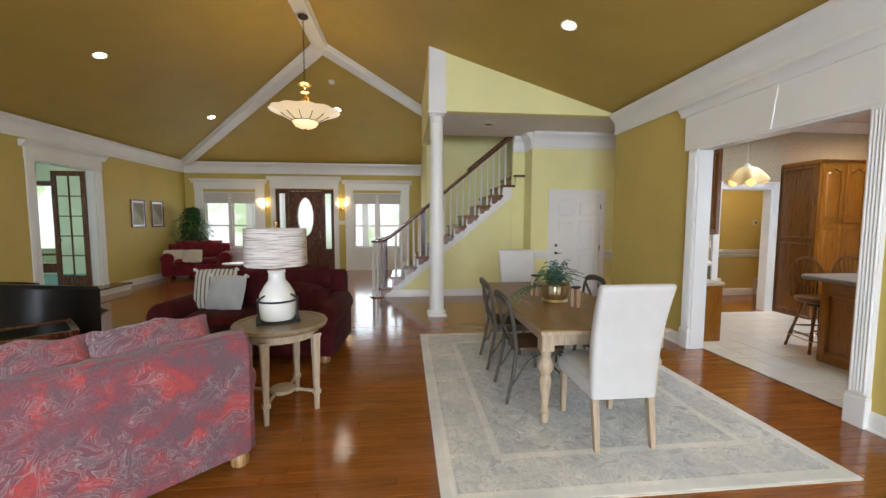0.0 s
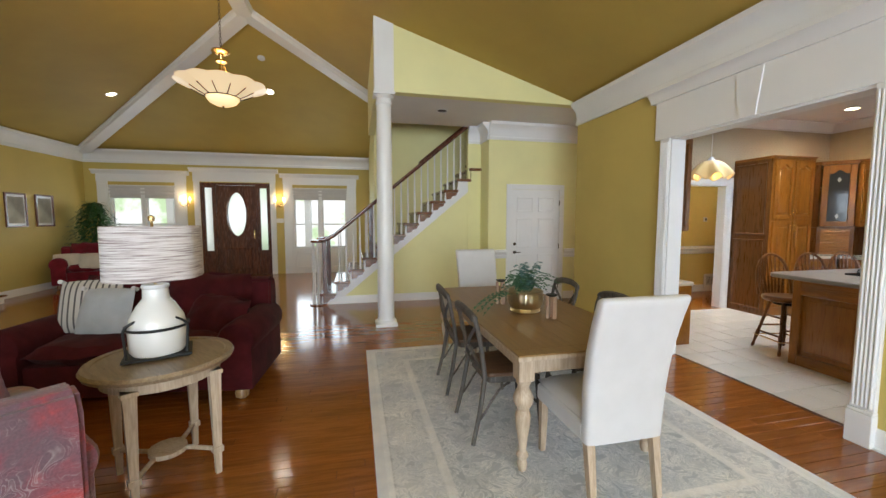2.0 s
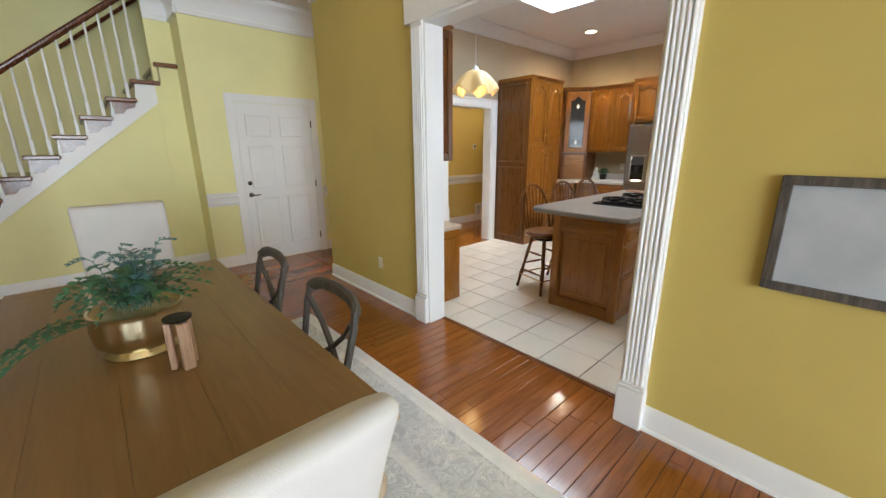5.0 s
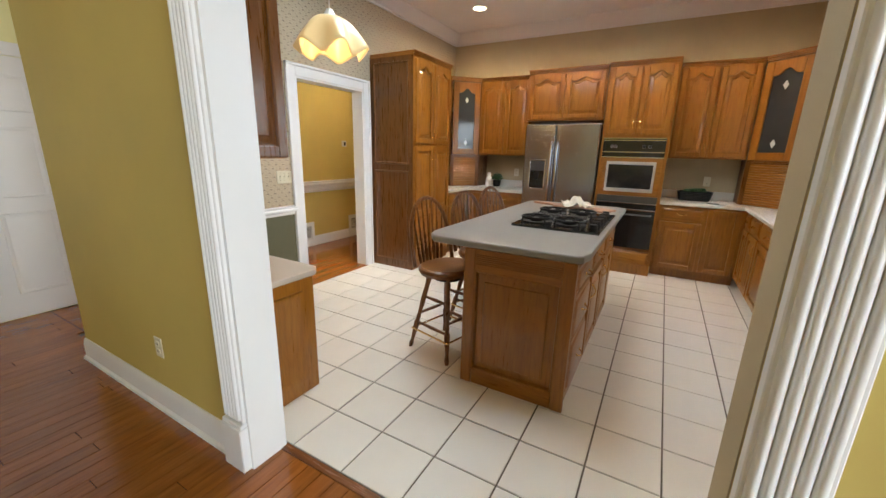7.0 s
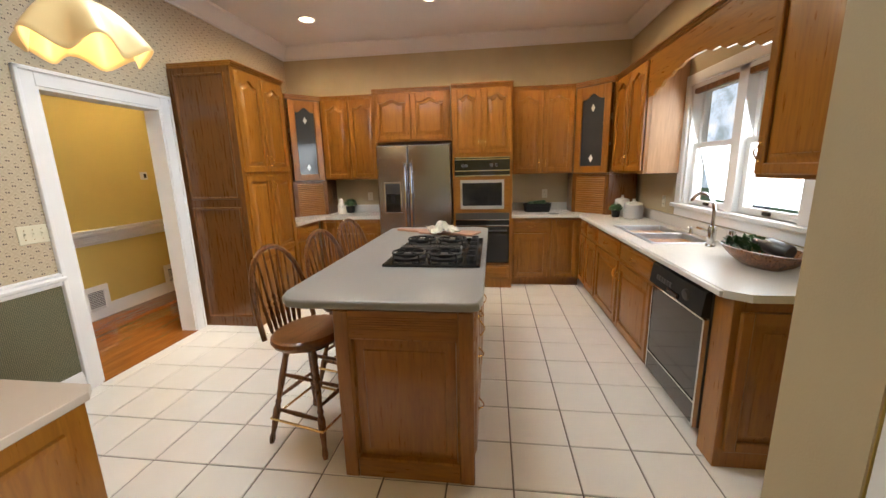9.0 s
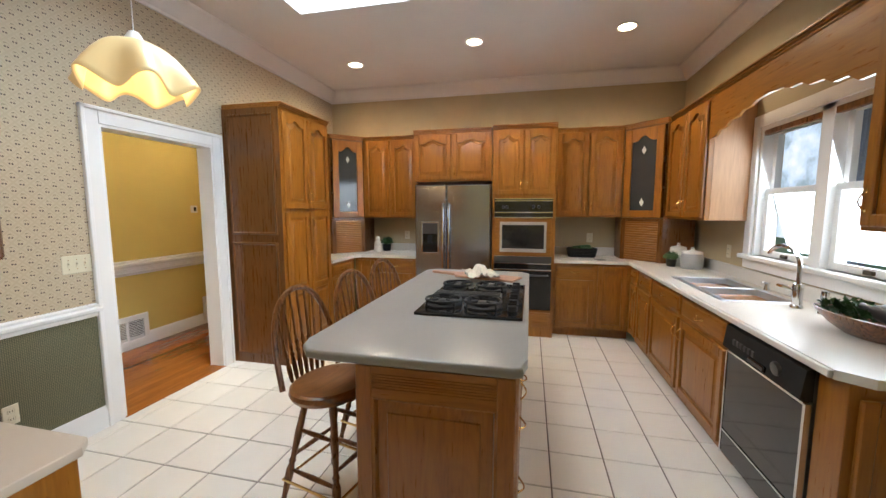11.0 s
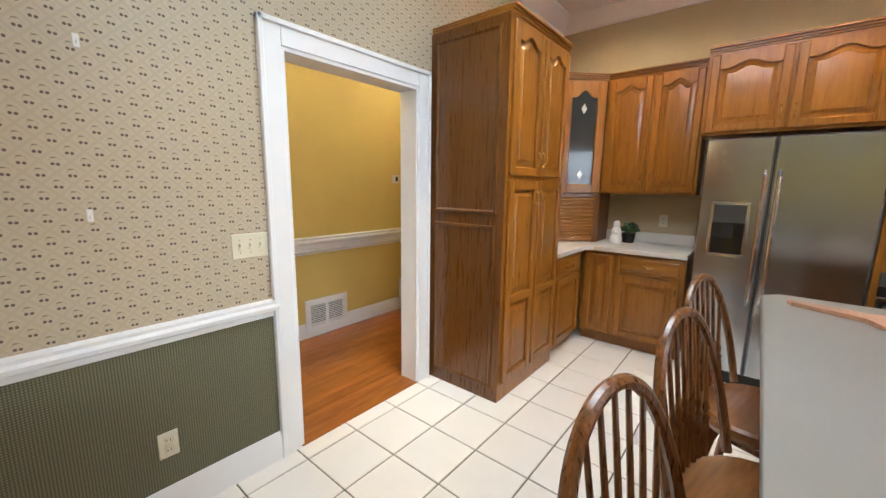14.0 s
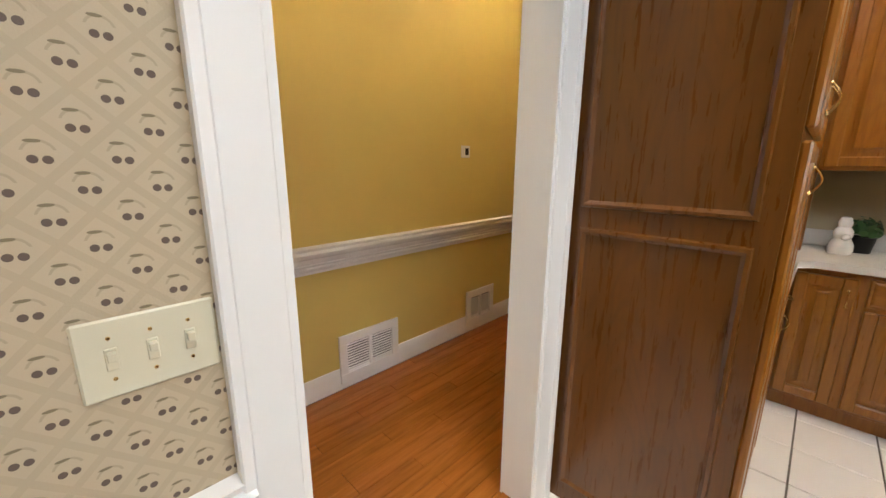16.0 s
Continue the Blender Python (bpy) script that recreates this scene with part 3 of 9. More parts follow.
# opening casing between living room and kitchen
for nm, y0, y1 in (("pilaster_far", OP1, OP1 + 0.128), ("pilaster_near", OP0 - 0.128, OP0)):
    t = thing(nm, pose(0, 0, 0), "white fluted pilaster beside the kitchen opening", "pilaster")
    t["kind"] = "structure"
    bm = B()
    box(bm, XR - 0.035, XR, y0, y1, 0.24, OPZ, 0.003)
    step = (y1 - y0 - 0.016) / 5
    for i in range(5):
        yc = y0 + 0.008 + step * (i + 0.5)
        prism(bm, [(yc + step * 0.46 * math.cos(u), -0.013 * math.sin(u)) for u in [math.pi * k / 8 for k in range(9)]], OPZ - 0.30, Matrix(((0, 0, 1, XR - 0.0345), (1, 0, 0, 0), (0, 1, 0, 0.26), (0, 0, 0, 1))))
    part("shaft", bm, M["white_trim"], t)
    bm = B()
    box(bm, XR - 0.058, XR, y0 - 0.006, y1 + 0.006, 0, 0.22, 0.004)
    box(bm, XR - 0.05, XR, y0 - 0.004, y1 + 0.004, 0.22, 0.24, 0.004)
    part("plinth", bm, M["white_trim"], t)
bm = B()
box(bm, XR - 0.02, KX0 + 0.015, OP1 - 0.018, OP1 + 0.001, 0, OPZ)
box(bm, XR - 0.02, KX0 + 0.015, OP0 + 0.004, OP1 - 0.018, OPZ - 0.02, OPZ + 0.001)
structure("opening_jamb", bm, M["white_trim"], "white jamb of the wide kitchen opening", "jamb")
bm = B()
box(bm, XR - 0.04, XR, OP0 - 0.20, OP1 + 0.20, OPZ, 2.76, 0.003)
prism(bm, [(-0.07, OPZ + 0.005), (0.07, OPZ + 0.005), (0.12, 2.75), (-0.12, 2.75)], 0.010, Matrix.Translation((XR - 0.04, (OP0 + OP1) / 2, 0)) @ pose(0, 0, 0, 0, 0, 90))
molding(bm, [(0.03, 0), (0.06, 0), (0.065, 0.03), (0.10, 0.08), (0.13, 0.10), (0.13, 0.13), (0, 0.135), (0, 0)], (XR, OP0 - 0.26), (XR, OP1 + 0.26), (-1, 0), 2.76)
structure("opening_head", bm, M["white_trim"], "white entablature with a keystone over the opening", "casing")

bm = B()
box(bm, XR + 0.001, KX0 + 0.002, OP0 - 0.001, OP0 + 0.003, 0, OPZ - 0.02)
structure("jamb_paper", bm, M["tan_paper"], "tan papered return of the kitchen opening", "wallpaper")

# casing of the hall door way in the kitchen
bm = B()
for x0, x1 in ((PD[0] - 0.095, PD[0]), (PD[1], PD[1] + 0.095)):
    box(bm, x0, x1, KY1 - 0.018, KY1, 0, PD[3] + 0.095, 0.003)
box(bm, PD[0], PD[1], KY1 - 0.018, KY1, PD[3], PD[3] + 0.095, 0.003)
box(bm, PD[0] - 0.11, PD[0] - 0.085, KY1 - 0.03, KY1, 0, PD[3] + 0.11, 0.004)
box(bm, PD[1] + 0.085, PD[1] + 0.11, KY1 - 0.03, KY1, 0, PD[3] + 0.11, 0.004)
box(bm, PD[0] - 0.11, PD[1] + 0.11, KY1 - 0.03, KY1, PD[3] + 0.085, PD[3] + 0.11, 0.004)
box(bm, PD[0] - 0.001, PD[0] + 0.018, KY1 - 0.01, KY1 + 0.14, 0, PD[3])
box(bm, PD[1] - 0.018, PD[1] + 0.001, KY1 - 0.01, KY1 + 0.14, 0, PD[3])
box(bm, PD[0] + 0.018, PD[1] - 0.018, KY1 - 0.01, KY1 + 0.14, PD[3] - 0.018, PD[3] + 0.001)
structure("casing_hall_doorway", bm, M["white_trim"], "white door casing without a door", "casing")

# closing walls of the study and behind
bm = B()
wall_x(bm, XL - 4.4, XL - 4.3, 5.5, 11.0, 0, 3.0, [(7.2, 9.6, 0.75, 2.45)])
wall_y(bm, XL - 4.4, XL - 0.15, 10.9, 11.0, 0, 3.0, [(-9.35, -8.40, 0.18, 2.50)])
wall_y(bm, XL - 4.4, XL - 0.15, 5.5, 5.6, 0, 3.0)
structure("wall_study", bm, M["study_wall"], "pale green walls of the study", "wall")
bm = B()
box(bm, XL - 4.4, XL - 0.15, 5.5, 11.0, 3.0, 3.1)
structure("ceiling_study", bm, M["white_ceiling"], "white study ceiling", "ceiling")
# unseen closing walls, added around the south fill lamp
bm = B()
wall_y(bm, KX0, 5.2, -0.6, -0.5, 0, 3.4, [(3.95, 5.1, 0.5, 2.5)])
wall_x(bm, 5.2, 5.3, -0.6, KY0 - 0.16, 0, 3.4)
box(bm, KX0, 5.3, -0.6, KY0, KZ + 0.001, KZ + 0.12)
structure("wall_breakfast", bm, M["tan_paper"], "unseen tan closing walls south of the kitchen", "wall")

# ---- kitchen things ----


def slab(bm, poly, z0, z1, bevel=0.0):
    """A plan outline (x, y) raised from z0 to z1, its upper and lower rims rounded by bevel."""
    a = [bm.verts.new((x, y, z0)) for x, y in poly]
    b = [bm.verts.new((x, y, z1)) for x, y in poly]
    k = len(poly)
    fs = [bm.faces.new(a[::-1]), bm.faces.new(b)] + [bm.faces.new((a[i], a[(i + 1) % k], b[(i + 1) % k], b[i])) for i in range(k)]
    if bevel:
        es = [e for e in {e for f in fs for e in f.edges} if abs(e.verts[0].co.z - e.verts[1].co.z) < 1e-6]
        bmesh.ops.bevel(bm, geom=es, offset=bevel, segments=3, affect="EDGES", profile=0.5)
    return bm


def arch_line(w, a, k=14):
    """The lower line of a cathedral top rail: level shoulders and a raised middle."""
    out = []
    for i in range(k + 1):
        u = 2 * i / k - 1
        out.append((w * i / k, a * 0.5 * (1 + math.cos(math.pi * min(1, abs(u) / 0.72)))))
    return out


def loops(bm, rings):
    """Closed rings of points joined one to the next, the last one filled."""
    vs = [[bm.verts.new(p) for p in r] for r in rings]
    for a, b in zip(vs, vs[1:]):
        k = len(a)
        for i in range(k):
            bm.faces.new((a[i], a[(i + 1) % k], b[(i + 1) % k], b[i]))
    bm.faces.new(vs[-1])
    return vs


def inset_ring(ring, d):
    xs, zs = [p[0] for p in ring], [p[1] for p in ring]
    cx, cz = (min(xs) + max(xs)) / 2, (min(zs) + max(zs)) / 2
    sx, sz = 1 - 2 * d / (max(xs) - min(xs)), 1 - 2 * d / (max(zs) - min(zs))
    return [(cx + (x - cx) * sx, cz + (z - cz) * sz) for x, z in ring]


def door_frame(bm, w, h, arch, s=0.055, t=0.024):
    box(bm, 0, s, -t, 0, 0, h, 0.006)
    box(bm, w - s, w, -t, 0, 0, h, 0.006)
    box(bm, s - 0.004, w - s + 0.004, -t + 0.002, 0, 0, s, 0.006)
    line = [(s + x, h - s - arch + z) for x, z in arch_line(w - 2 * s, arch)]
    prism(bm, line + [(w - s, h - 0.002), (s, h - 0.002)], t - 0.001, pose(0, -t + 0.001, 0))
    return [(s, s), (w - s, s)] + line[::-1][1:-1] if arch else [(s, s), (w - s, s), (w - s, h - s), (s, h - s)]


def door_leaf(parent, w, h, arch, wood, m, name="door", split=0.0):
    """A framed cabinet door in the parent's frame, with its raised panel, or two panels parted at a height, as parts of it."""
    s = 0.055
    bm = B()
    door_frame(bm, w, h, arch)
    if split:
        box(bm, s - 0.003, w - s + 0.003, -0.022, 0, split - 0.03, split + 0.03, 0.006)
        rings = [[(s, z0), (w - s, z0), (w - s, z1), (s, z1)] for z0, z1 in ((s, split - 0.03), (split + 0.03, h - s))]
    elif arch:
        rings = [[(s, s), (w - s, s)] + [(s + x, h - s - arch + z) for x, z in arch_line(w - 2 * s, arch)][::-1]]
    else:
        rings = [[(s, s), (w - s, s), (w - s, h - s), (s, h - s)]]
    leaf = part(name, bm, M[wood], parent, "", m)
    for ring in rings:
        part("panel", raised_panel(B(), ring), M[wood], leaf)
    return leaf


def raised_panel(bm, ring):
    loops(bm, [[(x, -0.002, z) for x, z in ring], [(x, -0.002, z) for x, z in inset_ring(ring, 0.009)], [(x, -0.015, z) for x, z in inset_ring(ring, 0.040)], [(x, -0.021, z) for x, z in inset_ring(ring, 0.044)], [(x, -0.022, z) for x, z in inset_ring(ring, 0.050)]])
    return bm


def drawer_front(w, h):
    bm = B()
    ring = [(0, 0), (w, 0), (w, h), (0, h)]
    loops(bm, [[(x, y, z) for x, z in inset_ring(ring, o)] for y, o in ((0, 0), (-0.009, 0.0), (-0.013, 0.005), (-0.013, 0.014), (-0.022, 0.026), (-0.024, 0.032))])
    return bm


def pull(length=0.085, upright=True):
    """A small bowed brass pull with a boss at each end."""
    bm = B()
    pts = [(0, -0.005 - 0.024 * math.sin(math.pi * i / 8), length * (i / 8 - 0.5)) for i in range(9)]
    if not upright:
        pts = [(z, y, -0.008 * math.sin(math.pi * i / 8)) for i, (x, y, z) in enumerate(pts)]
    tube(bm, pts, [0.0045 - 0.0012 * math.sin(math.pi * i / 8) for i in range(9)], 6)
    for p in (pts[0], pts[-1]):
        lathe(bm, [(0.009, 0), (0.009, 0.003), (0.005, 0.008)], seg=10, m=Matrix.Translation((p[0], 0, p[2])) @ pose(0, 0, 0, 90))
    return bm


PULL_UP, PULL_ACROSS = mesh_of("handle", pull(), M["brass"]), mesh_of("handle", pull(0.09, False), M["brass"])


def put_pull(parent, x, z, upright=True):
    ob = new("handle", PULL_UP if upright else PULL_ACROSS)
    ob.parent = parent
    ob.matrix_basis = pose(x, -0.023, z)
    return tagged(ob, "small bowed brass pull")


def cabinet(name, m, w, d, h, fronts, label, z0=0.0, toe=0.0, group="kitchen cabinets", wood="oak", crown=0.0, body_poly=None):
    """A cabinet whose front lies in local y = 0 and looks along -y. fronts: (kind, x, z, w, h, side of the pull)."""
    c = thing(name, m, label, "cabinet", group)
    bm = B()
    if body_poly:
        slab(bm, body_poly, z0 + toe, z0 + h)
    else:
        box(bm, 0, w, 0, d, z0 + toe, z0 + h, 0.002)
        if toe:
            box(bm, 0.005, w - 0.005, 0.06, d, z0, z0 + toe)
    part("body", bm, M[wood], c)
    if crown:
        bm = B()
        for i, (o, a, b) in enumerate(((0.008, 0, 0.015), (0.018, 0.015, 0.03), (0.032, 0.03, 0.045))):
            box(bm, -0.0, w, -o, d, z0 + h + a, z0 + h + b, 0.003)
        part("crown_trim", bm, M["oak_side"], c)
    for kind, x, z, fw, fh, side in fronts:
        if kind == "drawer":
            f = part("drawer", drawer_front(fw, fh), M["oak_side"], c, "", pose(x, 0, z0 + z))
            put_pull(f, fw / 2, fh / 2, False)
        else:
            f = door_leaf(c, fw, fh, 0.045 if kind == "arch" else 0.0, wood, pose(x, 0, z0 + z), split=0.42 * fh if kind == "split" else 0.0)
            low = kind == "arch"
            if side:
                put_pull(f, fw - 0.028 if side == "r" else 0.028, 0.11 if low else fh - 0.11)
    return c


def pair(kind, x, z, w, h, gap=0.018):
    return [(kind, x, z, w / 2 - gap / 2, h, "r"), (kind, x + w / 2 + gap / 2, z, w / 2 - gap / 2, h, "l")]


BR = -90                                           # turn of the back run
# pantry
cabinet("pantry_cabinet", pose(6.56, 5.57, 0), 0.84, 0.597, 2.41, pair("arch", 0.03, 1.50, 0.78, 0.88) + pair("split", 0.03, 0.13, 0.78, 1.34),
        "tall honey-oak pantry cabinet with four panel doors", toe=0.0, wood="oak", crown=0.05)
pan = bpy.data.objects["pantry_cabinet"]
bm = B()
for z0, z1 in ((0.09, 1.185), (1.258, 2.36)):
    ring = [(0.05, z0), (0.55, z0), (0.55, z1), (0.05, z1)]
    loops(bm, [[(0.0, y, z) for y, z in ring], [(-0.012, y, z) for y, z in inset_ring(ring, 0.004)], [(-0.014, y, z) for y, z in inset_ring(ring, 0.014)], [(-0.004, y, z) for y, z in inset_ring(ring, 0.026)]])
part("side_panel", bm, M["oak_shaded"], pan, "oak side panels with raised molding, in a shaded tone", pose(-0.003, 0, 0))
# skin over the pantry side, its shade painted in
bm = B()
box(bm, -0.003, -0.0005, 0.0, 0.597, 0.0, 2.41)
part("side_skin", bm, M["oak_shaded"], pan, "thin oak side skin in a shaded tone")

# base cabinets between pantry and refrigerator
cabinet("base_cabinet", pose(7.405, 5.58, 0), 0.60, 0.585, 0.87, [("drawer", 0.03, 0.70, 0.50, 0.15, ""), ("flat", 0.03, 0.12, 0.50, 0.56, "r")],
        "honey-oak base cabinet beside the pantry", toe=0.10)
cabinet("base_cabinet", pose(8.05, 5.575, 0, 0, 0, BR), 0.82, 0.575, 0.87, [("flat", 0.03, 0.12, 0.24, 0.72, "r"), ("drawer", 0.31, 0.70, 0.48, 0.15, ""), ("flat", 0.31, 0.12, 0.48, 0.56, "r")],
        "honey-oak base cabinet with a drawer", toe=0.10)
# base cabinets right of the ovens
cabinet("base_cabinet", pose(8.05, 3.07, 0, 0, 0, BR), 0.845, 0.575, 0.87, [("drawer", 0.03, 0.70, 0.42, 0.15, ""), ("flat", 0.03, 0.12, 0.42, 0.56, ""), ("flat", 0.49, 0.12, 0.31, 0.73, "")],
        "honey-oak base cabinet with a drawer and doors", toe=0.10)
# window run
for x1, w, fr in ((8.045, 0.30, [("drawer", 0.02, 0.70, 0.26, 0.15, ""), ("flat", 0.02, 0.12, 0.26, 0.56, "r")]),
                  (7.742, 0.45, [("drawer", 0.02, 0.70, 0.41, 0.15, ""), ("flat", 0.02, 0.12, 0.41, 0.56, "r")]),
                  (7.289, 0.70, [("drawer", 0.02, 0.70, 0.66, 0.15, ""), ("flat", 0.02, 0.12, 0.66, 0.56, "r")]),
                  (6.586, 0.70, [("drawer", 0.02, 0.70, 0.66, 0.15, ""), ("flat", 0.02, 0.12, 0.66, 0.56, "l")])):
    cabinet("base_cabinet", pose(x1, 2.22, 0, 0, 0, 180), w, 0.615, 0.87, fr, "honey-oak base cabinet under the window counter", toe=0.10)
c = cabinet("end_cabinet", pose(5.215, 2.22, 0, 0, 0, 180), 0.145, 0.615, 0.87, [], "honey-oak end panel of the counter run")
door_leaf(c, 0.56, 0.72, 0.0, "oak", pose(0.145, 0.59, 0.10, 0, 0, 90) @ pose(-0.56, 0, 0), "end_panel")

# counters
SINK = (6.22, 7.08, 1.72, 2.12)
z0, z1 = 0.873, 0.91
ctr = thing("countertop", pose(0, 0, 0), "white laminate countertop with a low backsplash", "countertop")
for q in ((SINK[1], 8.625, 1.605, 2.25), (5.13, SINK[0], 1.605, 2.25), (SINK[0], SINK[1], 1.605, SINK[2]), (SINK[0], SINK[1], SINK[3], 2.25)):
    bm = B()
    box(bm, *q, z0, z1)
    part("top", bm, M["white_laminate"], ctr)
bm = B()
slab(bm, [(5.13, 1.605), (5.13, 2.25), (5.10, 2.25), (5.03, 2.17), (5.03, 1.605)], z0, z1)
part("top", bm, M["white_laminate"], ctr)
bm = B()
box(bm, 8.02, 8.625, 2.25, 3.065, z0, z1)
part("top", bm, M["white_laminate"], ctr)
bm = B()
box(bm, 5.10, 8.02, 2.25, 2.268, z0 + 0.004, z1 - 0.003, 0.004)
part("front_edge", bm, M["white_laminate"], ctr)
bm = B()
box(bm, 8.002, 8.02, 2.27, 3.065, z0 + 0.004, z1 - 0.003, 0.004)
part("front_edge", bm, M["white_laminate"], ctr)
bm = B()
box(bm, 5.03, 8.625, 1.602, 1.622, 0.91, 1.01, 0.003)
box(bm, 8.605, 8.626, 1.622, 3.06, 0.91, 1.01, 0.003)
part("backsplash", bm, M["white_laminate"], ctr)
bm = B()
slab(bm, [(7.402, 5.545), (7.95, 5.545), (8.015, 5.48), (8.015, 4.755), (8.625, 4.755), (8.625, 6.165), (7.402, 6.165)], z0, z1, 0.005)
ctr2 = thing("countertop", pose(0, 0, 0), "white laminate corner countertop beside the refrigerator", "countertop")
part("top", bm, M["white_laminate"], ctr2)
bm = B()
box(bm, 8.605, 8.626, 4.76, 6.16, 0.91, 1.01, 0.003)
part("backsplash", bm, M["white_laminate"], ctr2)

# wall cabinets
UP = 2.40
cabinet("wall_cabinet", pose(8.30, 5.55, 0, 0, 0, BR), 0.765, 0.326, UP - 1.38, pair("arch", 0.02, 0.02, 0.725, UP - 1.42), "honey-oak wall cabinet with two arched doors", z0=1.38, crown=1)
cabinet("fridge_cabinet", pose(8.08, 4.775, 0, 0, 0, BR), 0.965, 0.545, 0.58, pair("arch", 0.02, 0.02, 0.925, 0.54), "honey-oak cabinet above the refrigerator", z0=1.83, crown=1)
cabinet("wall_cabinet", pose(8.30, 3.065, 0, 0, 0, BR), 0.755, 0.326, UP - 1.40, pair("arch", 0.02, 0.02, 0.715, UP - 1.44), "honey-oak wall cabinet with two arched doors", z0=1.40, crown=1)
cabinet("wall_cabinet", pose(7.96, 1.93, 0, 0, 0, 180), 0.89, 0.326, UP - 1.40, pair("arch", 0.02, 0.02, 0.85, UP - 1.44), "honey-oak wall cabinet beside the window", z0=1.40, crown=1)
cabinet("wall_cabinet", pose(5.52, 1.93, 0, 0, 0, 180), 0.60, 0.326, UP - 1.40, [("arch", 0.02, 0.02, 0.56, UP - 1.44, "l")], "honey-oak wall cabinet near the window", z0=1.40, crown=1)
bm = B()
box(bm, 0.8905, 0.8935, 0.036, 0.322, 1.402, 2.398)
part("side_skin", bm, M["raw_side"], bpy.data.objects["wall_cabinet.002"], "pale unstained wood side")


def glass_cabinet(m, w, z0, poly, label):
    """Corner cabinet with a leaded glass door above a tambour appliance garage."""
    c = thing("corner_cabinet", m, label, "cabinet", "corner cabinets")
    bm = B()
    slab(bm, poly, z0, z0 + 0.015)
    slab(bm, poly, UP - 0.015, UP)
    for z in (z0 + 0.36, z0 + 0.68):
        slab(bm, [(x * 0.93 + 0.015, y * 0.95 + 0.012) for x, y in poly], z, z + 0.014)
    for i in range(1, len(poly)):
        (xa, ya), (xb, yb) = poly[i], poly[(i + 1) % len(poly)]
        d = Vector((xb - xa, yb - ya)).normalized()
        nn = Vector((-d.y, d.x)) * 0.012
        slab(bm, [(xa, ya), (xb, yb), (xb + nn.x, yb + nn.y), (xa + nn.x, ya + nn.y)], z0 + 0.015, UP - 0.015)
    part("body", bm, M["oak_shaded"], c)
    bm = B()
    for o, a, b in ((0.01, 0, 0.015), (0.02, 0.015, 0.03), (0.034, 0.03, 0.045)):
        slab(bm, [(-o * 0.4, -o), (w + o * 0.4, -o)] + poly[2:], UP + a, UP + b)
    part("crown_trim", bm, M["oak_side"], c)
    h = UP - z0 - 0.04
    bm = B()
    door_frame(bm, w - 0.04, h, 0.06, 0.082)
    d = part("door", bm, M["oak"], c, "oak door with an arched glass pane", pose(0.02, 0, z0 + 0.02))
    bm = B()
    box(bm, 0.05, w - 0.09, -0.010, -0.006, 0.05, h - 0.06)
    pane = part("glass", bm, M["smoke_glass"], d, "dark glass pane with bevelled diamonds")
    for zz in (0.17, h - 0.24):
        bm = B()
        prism(bm, [(0, -0.045), (0.026, 0), (0, 0.045), (-0.026, 0)], 0.004, pose((w - 0.04) / 2, -0.015, zz))
        part("diamond", bm, M["white_glass"], d, "bevelled clear glass diamond")
    # garage below
    bm = B()
    slab(bm, poly, z0 - 0.02, z0 - 0.001)
    box(bm, 0, 0.05, 0, 0.02, 0.912, z0 - 0.02)
    box(bm, w - 0.05, w, 0, 0.02, 0.912, z0 - 0.02)
    for i in (1, len(poly) - 1):
        (xa, ya), (xb, yb) = poly[i], poly[(i + 1) % len(poly)]
        dd = Vector((xb - xa, yb - ya)).normalized()
        nn = Vector((-dd.y, dd.x)) * 0.012
        slab(bm, [(xa, ya), (xb, yb), (xb + nn.x, yb + nn.y), (xa + nn.x, ya + nn.y)], 0.912, z0 - 0.02)
    part("garage_frame", bm, M["oak_shaded"], c)
    nslat = 17
    hh = (z0 - 0.02 - 0.915) / nslat
    sm = None
    for i in range(nslat):
        if sm is None:
            bm = B()
            tube(bm, [(0.05, 0, 0), (w - 0.05, 0, 0)], hh * 0.5, 8)
            sm = mesh_of("slat", bm, M["oak_side"])
        s = new("slat", sm)
        s.parent, s.matrix_basis = c, pose(0, 0.012, 0.915 + hh * (i + 0.5))
    return c


M["smoke_glass"] = painted("smoke_glass", (0.035, 0.040, 0.043), 0.08, 0.2, 6, 0.0, 0, 0.3)
M["white_glass"] = painted("white_glass", (0.7, 0.72, 0.72), 0.1, 0.03, 20, 0)
q = math.sqrt(0.5)
glass_cabinet(pose(7.985, 5.865, 0, 0, 0, -45), 0.445, 1.36, [(0, 0), (0.445, 0), (0.445 + 0.23, 0.23), (0.222, 0.67), (-0.21, 0.21)], "oak corner cabinet with a dark glass door and tambour")
glass_cabinet(pose(8.30, 2.305, 0, 0, 0, -135), 0.48, 1.38, [(0, 0), (0.48, 0), (0.48 + 0.22, 0.22), (0.24, 0.70), (-0.22, 0.22)], "oak corner cabinet with a dark glass door beside the window")

# valance over the sink
bm = B()
zt, zb = UP, 2.13
pts = [(0, zt), (0, zb - 0.06)]
W = 7.07 - 5.525
prof = [(0.0, -0.06), (0.06, -0.06), (0.10, -0.02), (0.16, -0.02), (0.20, 0.015), (0.27, 0.02), (0.31, 0.05), (0.37, 0.05), (0.42, 0.075), (0.5, 0.08)]
edge = [(u * W, zb + z) for u, z in prof] + [((1 - u) * W, zb + z) for u, z in prof[::-1][1:]]
prism(bm, edge + [(W, zt), (0, zt)], 0.02, pose(5.525, 1.91, 0))
val = thing("window_valance", pose(0, 0, 0), "scalloped honey-oak valance over the sink window", "valance")
part("board", bm, M["oak_side"], val)
bm = B()
